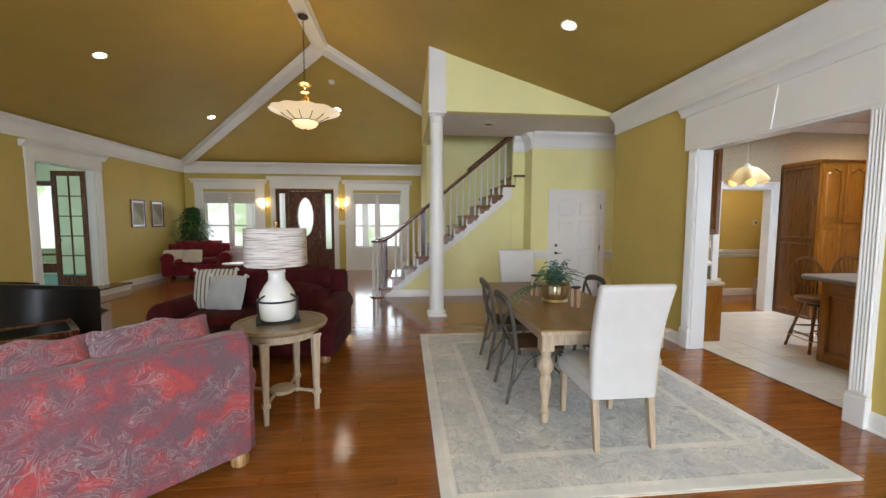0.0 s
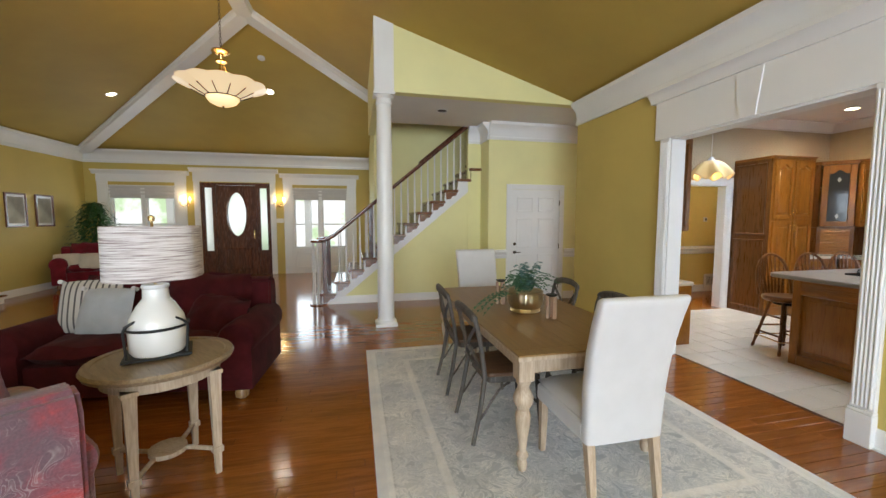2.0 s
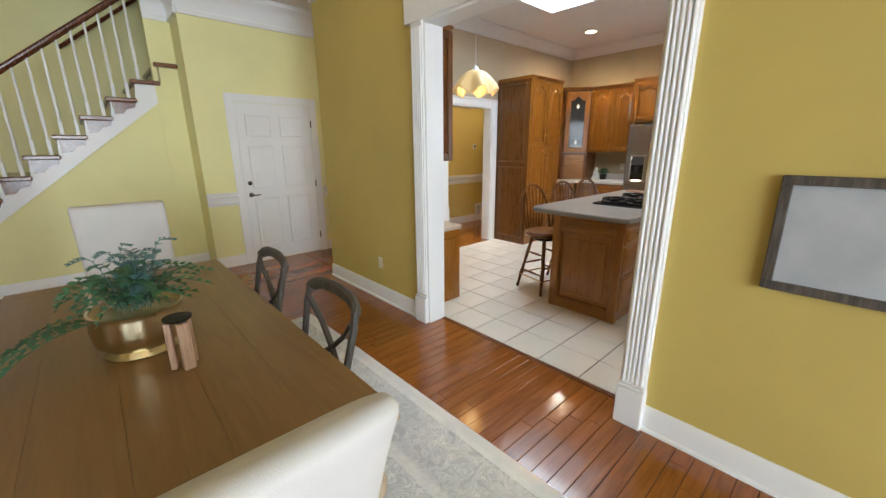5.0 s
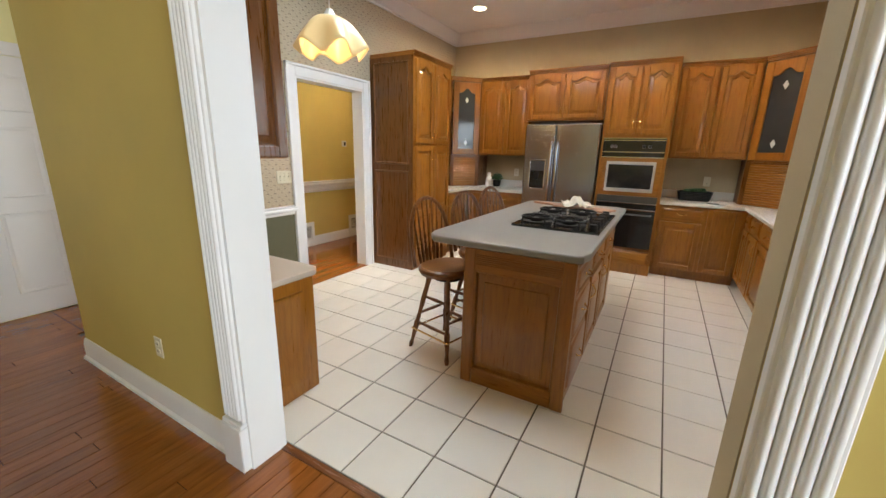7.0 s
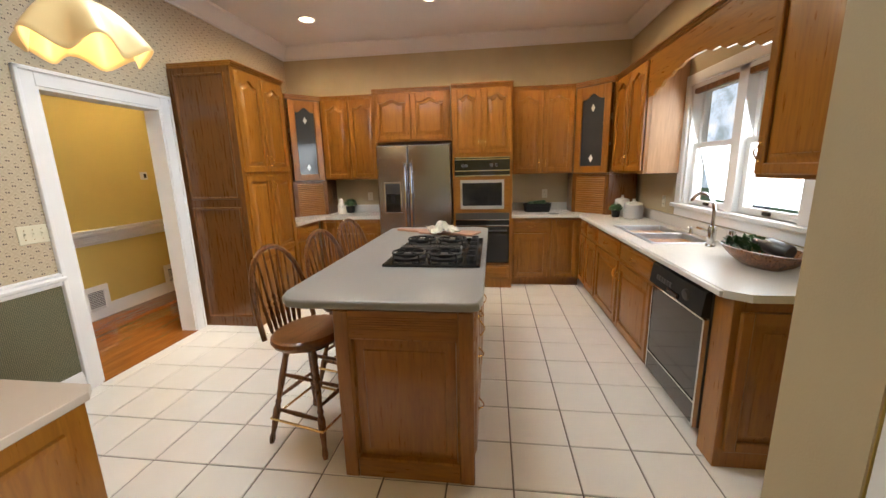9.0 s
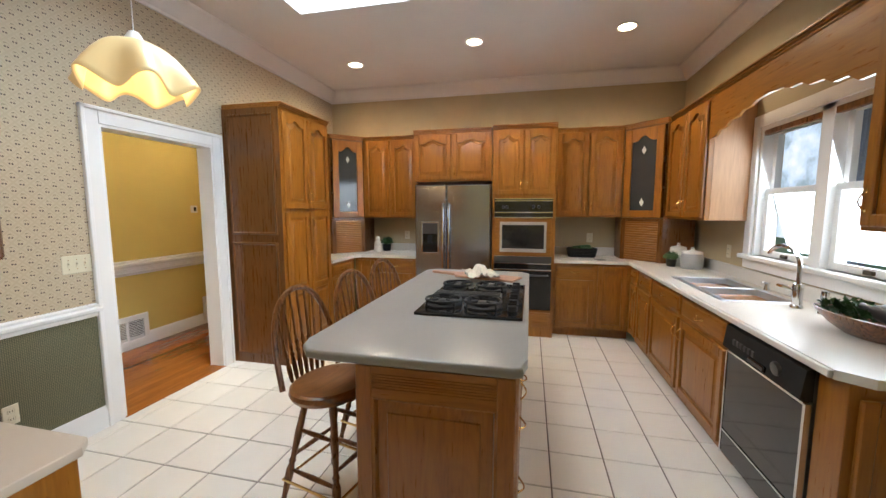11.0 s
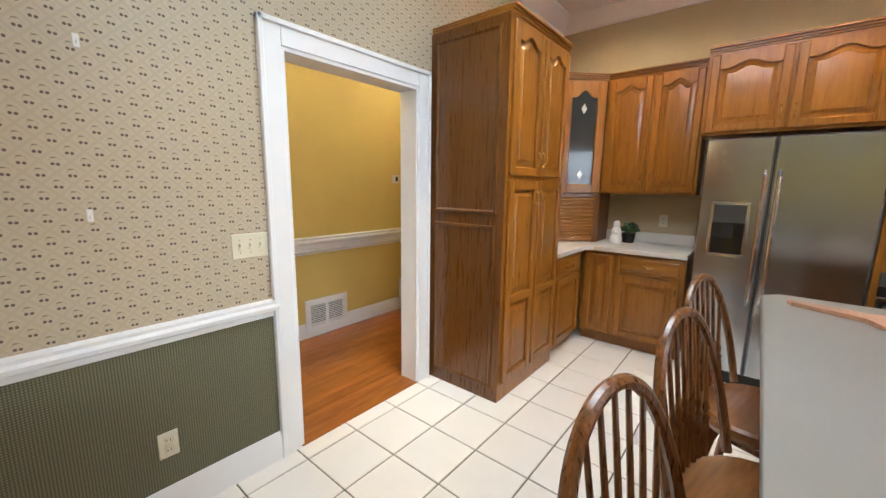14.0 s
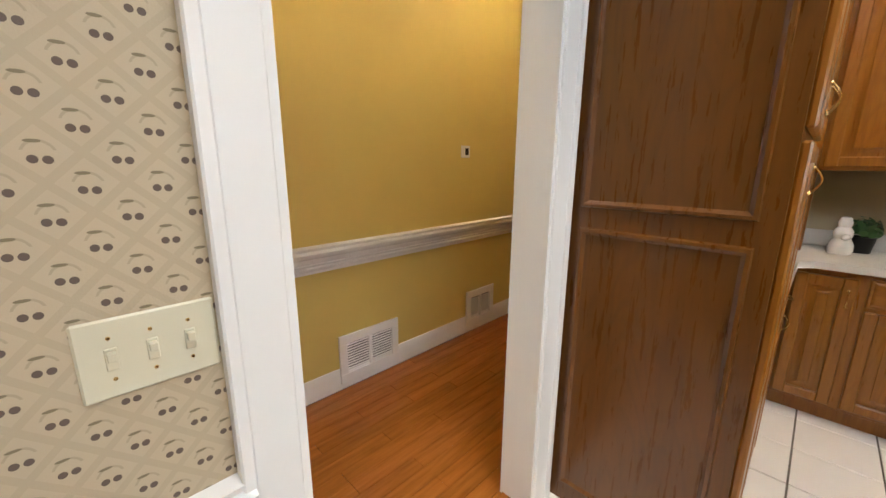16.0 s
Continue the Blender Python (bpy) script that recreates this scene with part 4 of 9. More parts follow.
for o, a, b in ((0.008, 0, 0.015), (0.018, 0.015, 0.03), (0.032, 0.03, 0.045)):
    box(bm, 5.525, 7.068, 1.90, 1.93 + o, UP + a, UP + b, 0.003)
part("crown_trim", bm, M["oak_side"], val)

# island
M["oak_end"] = wooden("oak_end", (0.225, 0.080, 0.009), (0.285, 0.107, 0.012), (0.325, 0.128, 0.016), "Y", 0.29, 1.0, 0.2, relief=0.012, cathedral=0.16)
isl = thing("kitchen_island", pose(0, 0, 0), "honey-oak kitchen island with drawers and panelled end", "island")
bm = B()
box(bm, 4.86, 6.75, 3.40, 4.02, 0.0, 0.873, 0.002)
part("body", bm, M["oak"], isl)
for y0, y1 in ((3.385, 3.455), (3.955, 4.025)):
    bm = B()
    box(bm, 4.829, 4.862, y0, y1, 0.0, 0.873, 0.005)
    part("end_stile", bm, M["oak"], isl)
bm = B()
box(bm, 4.833, 4.862, 3.455, 3.955, 0.0, 0.10, 0.005)
part("bottom_rail", bm, M["oak_end"], isl)
bm = B()
rail = [(4.862, 0.742)]
for i in range(6):
    z = 0.785 + 0.0115 * i
    rail += [(4.832, z - 0.0025), (4.8355, z - 0.001), (4.8355, z + 0.001), (4.832, z + 0.0025)]
rail = [(4.862, 0.742), (4.832, 0.742)] + rail[1:] + [(4.832, 0.872), (4.862, 0.872)]
prism(bm, rail, 0.50, pose(0, 3.455, 0))
part("grooved_rail", bm, M["oak_end"], isl, "oak rail with fine level grooves")
bm = B()
ring = [(3.455, 0.10), (3.955, 0.10), (3.955, 0.74), (3.455, 0.74)]
loops(bm, [[(x, y, z) for y, z in inset_ring(ring, o)] for x, o in ((4.832, 0.0), (4.836, 0.008), (4.858, 0.014), (4.858, 0.024), (4.846, 0.060), (4.840, 0.064), (4.839, 0.07))])
part("end_panel", bm, M["oak"], isl)
for x0, w, rows in ((4.89, 0.44, ((0.10, 0.31), (0.43, 0.24), (0.69, 0.15))), (5.36, 0.50, ((0.10, 0.56), (0.69, 0.15))), (5.89, 0.50, ((0.10, 0.56), (0.69, 0.15)))):
    for z, h in rows:
        if h > 0.5:
            f = door_leaf(isl, w, h, 0.0, "oak", pose(x0, 3.40, z))
            put_pull(f, 0.03, h - 0.1)
        else:
            f = part("drawer", drawer_front(w, h), M["oak_side"], isl, "", pose(x0, 3.40, z))
            put_pull(f, w / 2, h / 2, False)
bm = B()
cr = [(4.94, 3.345), (6.96, 3.345), (7.04, 3.42), (7.04, 4.24), (6.96, 4.31), (4.96, 4.31), (4.90, 4.30), (4.84, 4.25), (4.825, 4.18), (4.825, 3.40), (4.84, 3.36)]
slab(bm, cr, 0.875, 0.917, 0.014)
part("worktop", bm, M["grey_laminate"], isl, "grey laminate worktop with rounded corners")

# cooktop
ct = thing("gas_cooktop", pose(5.43, 3.375, 0.917) @ Matrix.Diagonal((1.07, 1.07, 1.45, 1.0)), "black glass gas cooktop with four burners", "cooktop")
bm = B()
box(bm, 0, 0.83, 0, 0.55, 0, 0.012, 0.004)
part("glass_plate", bm, M["black_gloss"], ct)
bm = B()
box(bm, 0.365, 0.465, 0.13, 0.54, 0.012, 0.024, 0.004)
for i in range(9):
    box(bm, 0.374 + 0.010 * i, 0.379 + 0.010 * i, 0.14, 0.53, 0.024, 0.028)
part("vent_grille", bm, M["steel_dark"], ct, "slotted centre downdraft vent")
for x in (0.19, 0.64):
    for y in (0.215, 0.435):
        bm = B()
        lathe(bm, [(0.105, 0.012), (0.105, 0.018), (0.085, 0.014), (0.045, 0.014), (0.045, 0.026), (0.032, 0.030), (0, 0.031)], x, y, 0, 20)
        bn = part("burner", bm, M["black_iron"], ct)
        bm = B()
        tube(bm, [(x + 0.098 * math.cos(a), y + 0.098 * math.sin(a), 0.034) for a in [2 * math.pi * i / 20 for i in range(20)] + [0]], 0.006, 6)
        for k in range(4):
            a = math.pi / 4 + k * math.pi / 2
            tube(bm, [(x + r * math.cos(a), y + r * math.sin(a), z) for r, z in ((0.11, 0.012), (0.105, 0.034), (0.035, 0.036))], 0.006, 6)
        part("grate", bm, M["black_iron"], bn)
for i in range(5):
    bm = B()
    lathe(bm, [(0.026, 0.012), (0.025, 0.03), (0.018, 0.034), (0, 0.034)], 0.13 + 0.14 * i, 0.055, 0, 16)
    box(bm, 0.126 + 0.14 * i, 0.134 + 0.14 * i, 0.032, 0.078, 0.03, 0.042, 0.002)
    part("knob", bm, M["black_iron"], ct)

# board and towel on the island
bd = thing("cutting_board", pose(6.664, 3.722, 0.917, 0, 0, 70.5) @ Matrix.Diagonal((1.2, 1.15, 1.0, 1.0)), "striped wooden serving board with a handle", "cutting board")
bm = B()
slab(bm, [(-0.25, -0.09), (0.18, -0.10), (0.22, -0.04), (0.42, -0.025), (0.44, 0), (0.42, 0.025), (0.22, 0.04), (0.18, 0.10), (-0.25, 0.09)], 0, 0.018, 0.004)
part("board", bm, M["board_wood"], bd)
tw = B()
bmesh.ops.create_grid(tw, x_segments=26, y_segments=22, size=0.5)
for v in tw.verts:
    x, y = v.co.x, v.co.y
    r = math.hypot(x, y)
    v.co = Vector((0.32 * x, 0.26 * y, 0.012 + 0.17 * max(0, 0.40 - r) * (0.6 + 0.8 * abs(math.sin(x * 9))) + 0.05 * abs(noise.noise(Vector((x * 5, y * 5, 1.0)))) + 0.02 * abs(math.sin(x * 11 + y * 5))))
tw2 = solid("dish_towel", tw, M["cream_cloth"], "crumpled white and green dish towel on the board", "towel", pose(6.58, 3.74, 0.934, 0, 0, 20))

# refrigerator
fr = thing("refrigerator", pose(7.90, 4.71, 0, 0, 0, BR), "stainless side-by-side refrigerator with water dispenser", "refrigerator")
W = 0.91
bm = B()
box(bm, 0.005, W - 0.005, 0.06, 0.68, 0.02, 1.765, 0.004)
part("body", bm, M["steel_dark"], fr)
for x0, x1 in ((0.0, 0.385), (0.391, W)):
    bm = B()
    box(bm, x0, x1, 0.0, 0.058, 0.09, 1.785, 0.012)
    d = part("door", bm, M["steel"], fr)
    hx = 0.352 if x0 == 0 else 0.424
    bm = B()
    tube(bm, [(hx, 0.0, 0.62), (hx, -0.045, 0.66), (hx, -0.055, 1.0), (hx, -0.055, 1.2), (hx, -0.045, 1.52), (hx, 0.0, 1.56)], 0.013, 8)
    part("handle", bm, M["chrome"], d, "long bowed chrome handle")
bm = B()
box(bm, 0.02, W - 0.02, 0.03, 0.06, 0.0, 0.085)
part("kick_grille", bm, M["black_iron"], fr)
bm = B()
for q4 in ((0.075, 0.30, 0.955, 0.975), (0.075, 0.30, 1.325, 1.345), (0.075, 0.095, 0.975, 1.325), (0.28, 0.30, 0.975, 1.325)):
    box(bm, q4[0], q4[1], -0.012, 0.001, q4[2], q4[3], 0.003)
disp = part("dispenser", bm, M["chrome"], fr, "black and silver ice and water dispenser")
bm = B()
box(bm, 0.095, 0.28, -0.006, 0.0, 0.975, 1.20)
part("recess", bm, M["black_gloss"], disp)
bm = B()
box(bm, 0.095, 0.28, -0.008, 0.0, 1.20, 1.325)
part("control_panel", bm, M["steel_dark"], disp)
bm = B()
box(bm, 0.16, 0.215, -0.02, -0.006, 1.09, 1.19, 0.004)
part("paddle", bm, M["black_iron"], disp)

# oven tower
ov = thing("oven_cabinet", pose(7.95, 3.785, 0, 0, 0, BR), "tall oak cabinet with built-in microwave and oven", "oven")
W = 0.715
bm = B()
box(bm, 0, W, 0, 0.676, 0.0, 2.40, 0.002)
part("body", bm, M["oak"], ov)
bm = B()
for o, a, b in ((0.008, 0, 0.015), (0.018, 0.015, 0.03), (0.032, 0.03, 0.045)):
    box(bm, 0, W, -o, 0.676, 2.40 + a, 2.40 + b, 0.003)
part("crown_trim", bm, M["oak_side"], ov)
for k, x, z, fw, fh, side in pair("arch", 0.02, 1.66, W - 0.04, 0.72):
    d = door_leaf(ov, fw, fh, 0.045, "oak", pose(x, 0, z))
    put_pull(d, fw - 0.028 if side == "r" else 0.028, 0.11)
bm = B()
box(bm, 0.03, W - 0.03, -0.025, 0, 1.395, 1.615, 0.004)
cp = part("control_panel", bm, M["black_gloss"], ov, "black oven control panel")
for za in (1.607, 1.585, 1.452, 1.393, 0.862, 0.79):
    bm = B()
    box(bm, 0.03, W - 0.03, -0.03, -0.0205, za, za + 0.012, 0.002)
    part("trim_strip", bm, M["chrome"], cp, "bright metal trim strip")
for x in (0.13, 0.17, 0.47, 0.53):
    bm = B()
    lathe(bm, [(0.018, 0), (0.016, 0.018), (0, 0.02)], seg=14, m=Matrix.Translation((x, -0.025, 1.52)) @ pose(0, 0, 0, 90))
    part("knob", bm, M["steel_dark"], cp)
bm = B()
box(bm, 0.04, W - 0.04, -0.012, 0, 0.955, 1.388, 0.004)
mw = part("microwave_trim", bm, M["oak_side"], ov, "oak frame round the microwave")
bm = B()
for q4 in ((0.095, W - 0.095, 1.0, 1.04), (0.095, W - 0.095, 1.315, 1.35), (0.095, 0.12, 1.04, 1.315), (W - 0.12, W - 0.095, 1.04, 1.315)):
    box(bm, q4[0], q4[1], -0.028, -0.012, q4[2], q4[3], 0.002)
part("microwave_frame", bm, M["satin_steel"], mw)
bm = B()
box(bm, 0.12, W - 0.12, -0.02, -0.012, 1.04, 1.315)
part("microwave_door", bm, M["black_gloss"], mw, "dark glass microwave door")
bm = B()
box(bm, 0.03, W - 0.03, -0.02, 0, 0.872, 0.952, 0.004)
part("trim_band", bm, M["steel_dark"], ov, "brushed steel band under the microwave")
bm = B()
box(bm, 0.03, W - 0.03, -0.02, 0, 0.80, 0.86, 0.004)
part("vent", bm, M["black_gloss"], ov)
bm = B()
box(bm, 0.03, W - 0.03, -0.035, 0, 0.33, 0.785, 0.006)
od = part("oven_door", bm, M["black_gloss"], ov, "black glass oven door")
bm = B()
tube(bm, [(0.07, -0.035, 0.74), (0.07, -0.07, 0.74), (W - 0.07, -0.07, 0.74), (W - 0.07, -0.035, 0.74)], 0.01, 8)
part("handle", bm, M["steel_dark"], od)
f = part("drawer", drawer_front(W - 0.06, 0.17), M["oak_side"], ov, "", pose(0.03, 0, 0.12))

# dishwasher
dw = thing("dishwasher", pose(5.86, 2.225, 0, 0, 0, 180), "black dishwasher with grey trim under the counter", "dishwasher")
W = 0.635
bm = B()
box(bm, 0, W, 0, 0.58, 0.10, 0.868)
part("body", bm, M["steel_dark"], dw)
bm = B()
box(bm, 0.012, W - 0.012, -0.022, 0, 0.25, 0.70, 0.004)
part("door", bm, M["black_gloss"], dw, "black glossy door panel")
bm = B()
box(bm, 0.012, W - 0.012, -0.022, 0, 0.11, 0.235, 0.004)
part("kick_panel", bm, M["black_gloss"], dw)
bm = B()
box(bm, 0.0, 0.014, -0.026, 0, 0.10, 0.71, 0.002)
box(bm, W - 0.014, W, -0.026, 0, 0.10, 0.71, 0.002)
box(bm, 0.014, W - 0.014, -0.026, 0, 0.236, 0.249, 0.002)
box(bm, 0.014, W - 0.014, -0.026, 0, 0.70, 0.715, 0.002)
part("trim", bm, M["chrome"], dw, "grey metal trim strips")
bm = B()
prism(bm, [(0, 0.72), (-0.045, 0.73), (-0.03, 0.85), (0, 0.865)], W, Matrix(((0, 1, 0, 0), (1, 0, 0, 0), (0, 0, 1, 0), (0, 0, 0, 1))))
cp = part("control_panel", bm, M["black_iron"], dw)
for i in range(6):
    bm = B()
    box(bm, 0.10 + 0.035 * i, 0.125 + 0.035 * i, -0.046, -0.038, 0.77, 0.80, 0.002)
    part("button", bm, M["steel_dark"], cp)
bm = B()
lathe(bm, [(0.032, 0), (0.030, 0.016), (0, 0.018)], seg=18, m=Matrix.Translation((0.47, -0.036, 0.79)) @ pose(0, 0, 0, 98))
part("dial", bm, M["steel_dark"], cp)
bm = B()
box(bm, 0.26, 0.40, -0.055, -0.035, 0.735, 0.765, 0.006)
part("latch", bm, M["black_gloss"], cp)

# sink and tap
sk = thing("kitchen_sink", pose(0, 0, 0), "stainless double-bowl sink set in the counter", "sink")
bm = B()
for q4 in ((6.20, 7.10, 1.70, 1.735), (6.20, 7.10, 2.105, 2.14), (6.20, 6.235, 1.735, 2.105), (7.065, 7.10, 1.735, 2.105), (6.635, 6.665, 1.735, 2.105)):
    box(bm, *q4, 0.909, 0.916, 0.002)
part("rim", bm, M["sink_steel"], sk)
for x0, x1 in ((6.235, 6.635), (6.665, 7.065)):
    bm = B()
    y0, y1 = 1.735, 2.105
    r0 = [(x0, y0, 0.912), (x1, y0, 0.912), (x1, y1, 0.912), (x0, y1, 0.912)]
    r1 = [(x0 + 0.01, y0 + 0.01, 0.80), (x1 - 0.01, y0 + 0.01, 0.80), (x1 - 0.01, y1 - 0.01, 0.80), (x0 + 0.01, y1 - 0.01, 0.80)]
    r2 = [(x0 + 0.04, y0 + 0.04, 0.735), (x1 - 0.04, y0 + 0.04, 0.735), (x1 - 0.04, y1 - 0.04, 0.735), (x0 + 0.04, y1 - 0.04, 0.735)]
    loops(bm, [r0, r1, r2])
    bowl = part("bowl", bm, M["sink_steel"], sk)
    bm = B()
    lathe(bm, [(0.045, 0), (0.04, 0.004), (0.015, 0.002), (0, 0.002)], (x0 + x1) / 2, 1.92, 0.736, 16)
    part("drain", bm, M["chrome"], bowl)
tp = thing("kitchen_tap", pose(6.09, 1.80, 0.912), "tall chrome gooseneck tap with side lever", "tap")
bm = B()
lathe(bm, [(0.032, 0), (0.032, 0.01), (0.025, 0.02), (0.027, 0.12), (0.024, 0.145), (0, 0.15)], seg=18)
part("body", bm, M["chrome"], tp)
bm = B()
arc = [(0, 0, 0.14), (0, 0, 0.22)] + [(0.125 * (1 - math.cos(a)), 0.02 * (1 - math.cos(a)), 0.24 + 0.12 * math.sin(a)) for a in [math.pi * i / 12 for i in range(11)]]
tube(bm, arc, 0.012, 10)
part("spout", bm, M["chrome"], tp)
bm = B()
tube(bm, [(0.01, 0, 0.10), (0.06, 0.03, 0.115), (0.10, 0.05, 0.12)], [0.014, 0.012, 0.009], 8)
part("lever", bm, M["chrome"], tp)
sp = thing("spray_nozzle", pose(5.97, 1.74, 0.912), "chrome side spray in its holder", "sprayer")
bm = B()
lathe(bm, [(0.028, 0), (0.026, 0.01), (0.016, 0.02), (0.014, 0.06), (0.02, 0.10), (0.018, 0.13), (0, 0.135)], seg=14)
part("head", bm, M["chrome"], sp)
sd = thing("soap_dispenser", pose(6.62, 1.675, 0.917), "small chrome soap pump", "soap dispenser")
bm = B()
lathe(bm, [(0.02, 0), (0.016, 0.01), (0.012, 0.04), (0.018, 0.045), (0.018, 0.055), (0, 0.058)], seg=14)
tube(bm, [(0, 0, 0.052), (0, 0.03, 0.052), (0, 0.04, 0.045)], 0.005, 6)
part("pump", bm, M["chrome"], sd)


# windsor stools
def stool(m, label):
    s = thing("bar_stool", m, label, "stool", "stools at the island")
    bm = B()
    seat = []
    n = 24
    for i in range(n):
        a = 2 * math.pi * i / n
        r = 0.205 + 0.012 * math.cos(2 * a)
        seat.append((r * math.cos(a), 0.95 * r * math.sin(a)))
    rings = []
    for k, (sc, z) in enumerate(((0.80, 0.578), (0.95, 0.588), (1.02, 0.612), (1.0, 0.632), (0.93, 0.640), (0.72, 0.632), (0.4, 0.624))):
        rings.append([(x * sc, y * sc, z) for x, y in seat])
    loops(bm, [[(x, y, 0.576) for x, y, z in rings[0]]] + rings)
    bm.faces.new([bm.verts.new((x * 0.8, y * 0.8, 0.576)) for x, y in seat][::-1])
    part("seat", bm, M["chair_seat"], s)
    bm = B()
    lathe(bm, [(0.10, 0.540), (0.11, 0.560), (0.11, 0.578)], seg=20)
    part("swivel", bm, M["black_iron"], s)
    turned = [(0.013, 0), (0.017, 0.03), (0.012, 0.06), (0.02, 0.16), (0.021, 0.2), (0.013, 0.23), (0.018, 0.245), (0.013, 0.26), (0.019, 0.38), (0.016, 0.5), (0.02, 0.53), (0.014, 0.56), (0.014, 0.58)]
    top, foot = 0.085, 0.185
    for sx, sy in ((1, 1), (1, -1), (-1, 1), (-1, -1)):
        bm = B()
        a, b = Vector((sx * foot, sy * foot, 0.0)), Vector((sx * top, sy * top, 0.578))
        d = b - a
        tube(bm, [a + d * (h / 0.58) for r, h in turned], [r for r, h in turned], 10)
        part("leg", bm, M["chair_oak"], s)

    def at(sx, sy, z):
        k = z / 0.58
        return (sx * (foot + (top - foot) * k), sy * (foot + (top - foot) * k), z)
    for z, prs in ((0.20, (((1, 1), (1, -1)), ((-1, 1), (-1, -1)))), (0.27, (((1, 1), (-1, 1)), ((1, -1), (-1, -1)))), (0.40, (((1, 1), (1, -1)), ((-1, 1), (-1, -1))))):
        for p, q2 in prs:
            bm = B()
            a, b = Vector(at(*p, z)), Vector(at(*q2, z))
            tube(bm, [a, a.lerp(b, 0.3), a.lerp(b, 0.5), a.lerp(b, 0.7), b], [0.008, 0.011, 0.013, 0.011, 0.008], 8)
            part("stretcher", bm, M["chair_oak"], s)
    bm = B()
    tube(bm, [at(sx, sy, 0.15) for sx, sy in ((1.1, 1.1), (1.1, -1.1), (-1.1, -1.1), (-1.1, 1.1), (1.1, 1.1))], 0.008, 8)
    part("foot_ring", bm, M["brass"], s, "worn brass foot rail")

    def hoop(u):
        a = math.pi * u
        x = 0.19 * math.cos(a) * (1 + 0.12 * math.sin(a))
        h = math.sin(a) ** 0.75 if 0 < u < 1 else 0.0
        return (x, 0.13 + 0.10 * h + 0.03 * (1 - (x / 0.2) ** 2) * (1 - h), 0.628 + 0.46 * h)
    bm = B()
    tube(bm, curve_pts(hoop, 36), 0.0145, 8)
    part("hoop", bm, M["chair_oak"], s)
    for i in range(7):
        x = -0.13 + 0.26 * i / 6
        best = min(curve_pts(hoop, 200, 0.05, 0.95), key=lambda p: abs(p[0] - x * 1.12))
        a, b = Vector((x * 0.8, 0.17 - 0.35 * x * x, 0.63)), Vector(best)
        bm = B()
        rows = [(0, 0.008), (0.08, 0.012), (0.2, 0.0135), (0.30, 0.009), (0.33, 0.013), (0.36, 0.007), (0.42, 0.012), (0.46, 0.007), (0.7, 0.0065), (1, 0.0055)]
        tube(bm, [a.lerp(b, k) for k, r in rows], [r for k, r in rows], 6)
        part("spindle", bm, M["chair_oak"], s)
    return s


first = stool(pose(5.15, 4.31, 0, 0, 0, -14), "brown oak windsor bar stool with a hoop back")
copy_thing(first, pose(5.695, 4.28, 0, 0, 0, -15))
copy_thing(first, pose(6.255, 4.29, 0, 0, 0, -16))

# desk and hutch by the opening
dk = thing("kitchen_desk", pose(0, 0, 0), "low oak desk cabinet with a beige laminate top", "desk")
bm = B()
box(bm, 3.875, 4.325, 4.74, 6.165, 0.0, 0.715, 0.003)
part("body", bm, M["oak"], dk)
bm = B()
ring = [(3.95, 0.09), (4.24, 0.09), (4.24, 0.64), (3.95, 0.64)]
loops(bm, [[(x, 4.74, z) for x, z in ring], [(x, 4.725, z) for x, z in inset_ring(ring, 0.004)], [(x, 4.726, z) for x, z in inset_ring(ring, 0.02)], [(x, 4.735, z) for x, z in inset_ring(ring, 0.035)]])
part("end_panel", bm, M["oak"], dk)
bm = B()
slab(bm, [(3.875, 4.71), (4.32, 4.71), (4.365, 4.755), (4.365, 6.165), (3.875, 6.165)], 0.717, 0.752, 0.006)
part("top", bm, M["desk_laminate"], dk, "beige laminate top with a white edge")
c = cabinet("desk_wall_cabinet", pose(4.19, 4.715, 0, 0, 0, 90), 1.38, 0.315, 1.05, pair("arch", 0.03, 0.02, 0.65, 1.0) + pair("arch", 0.70, 0.02, 0.65, 1.0), "oak wall cabinet above the desk, end panel in a shaded tone", z0=1.36, wood="oak", crown=1)
door_leaf(c, 0.31, 1.04, 0.0, "oak_shaded", pose(-0.001, 0.313, 1.365, 0, 0, -90), "end_panel")

# ---- living room things ----


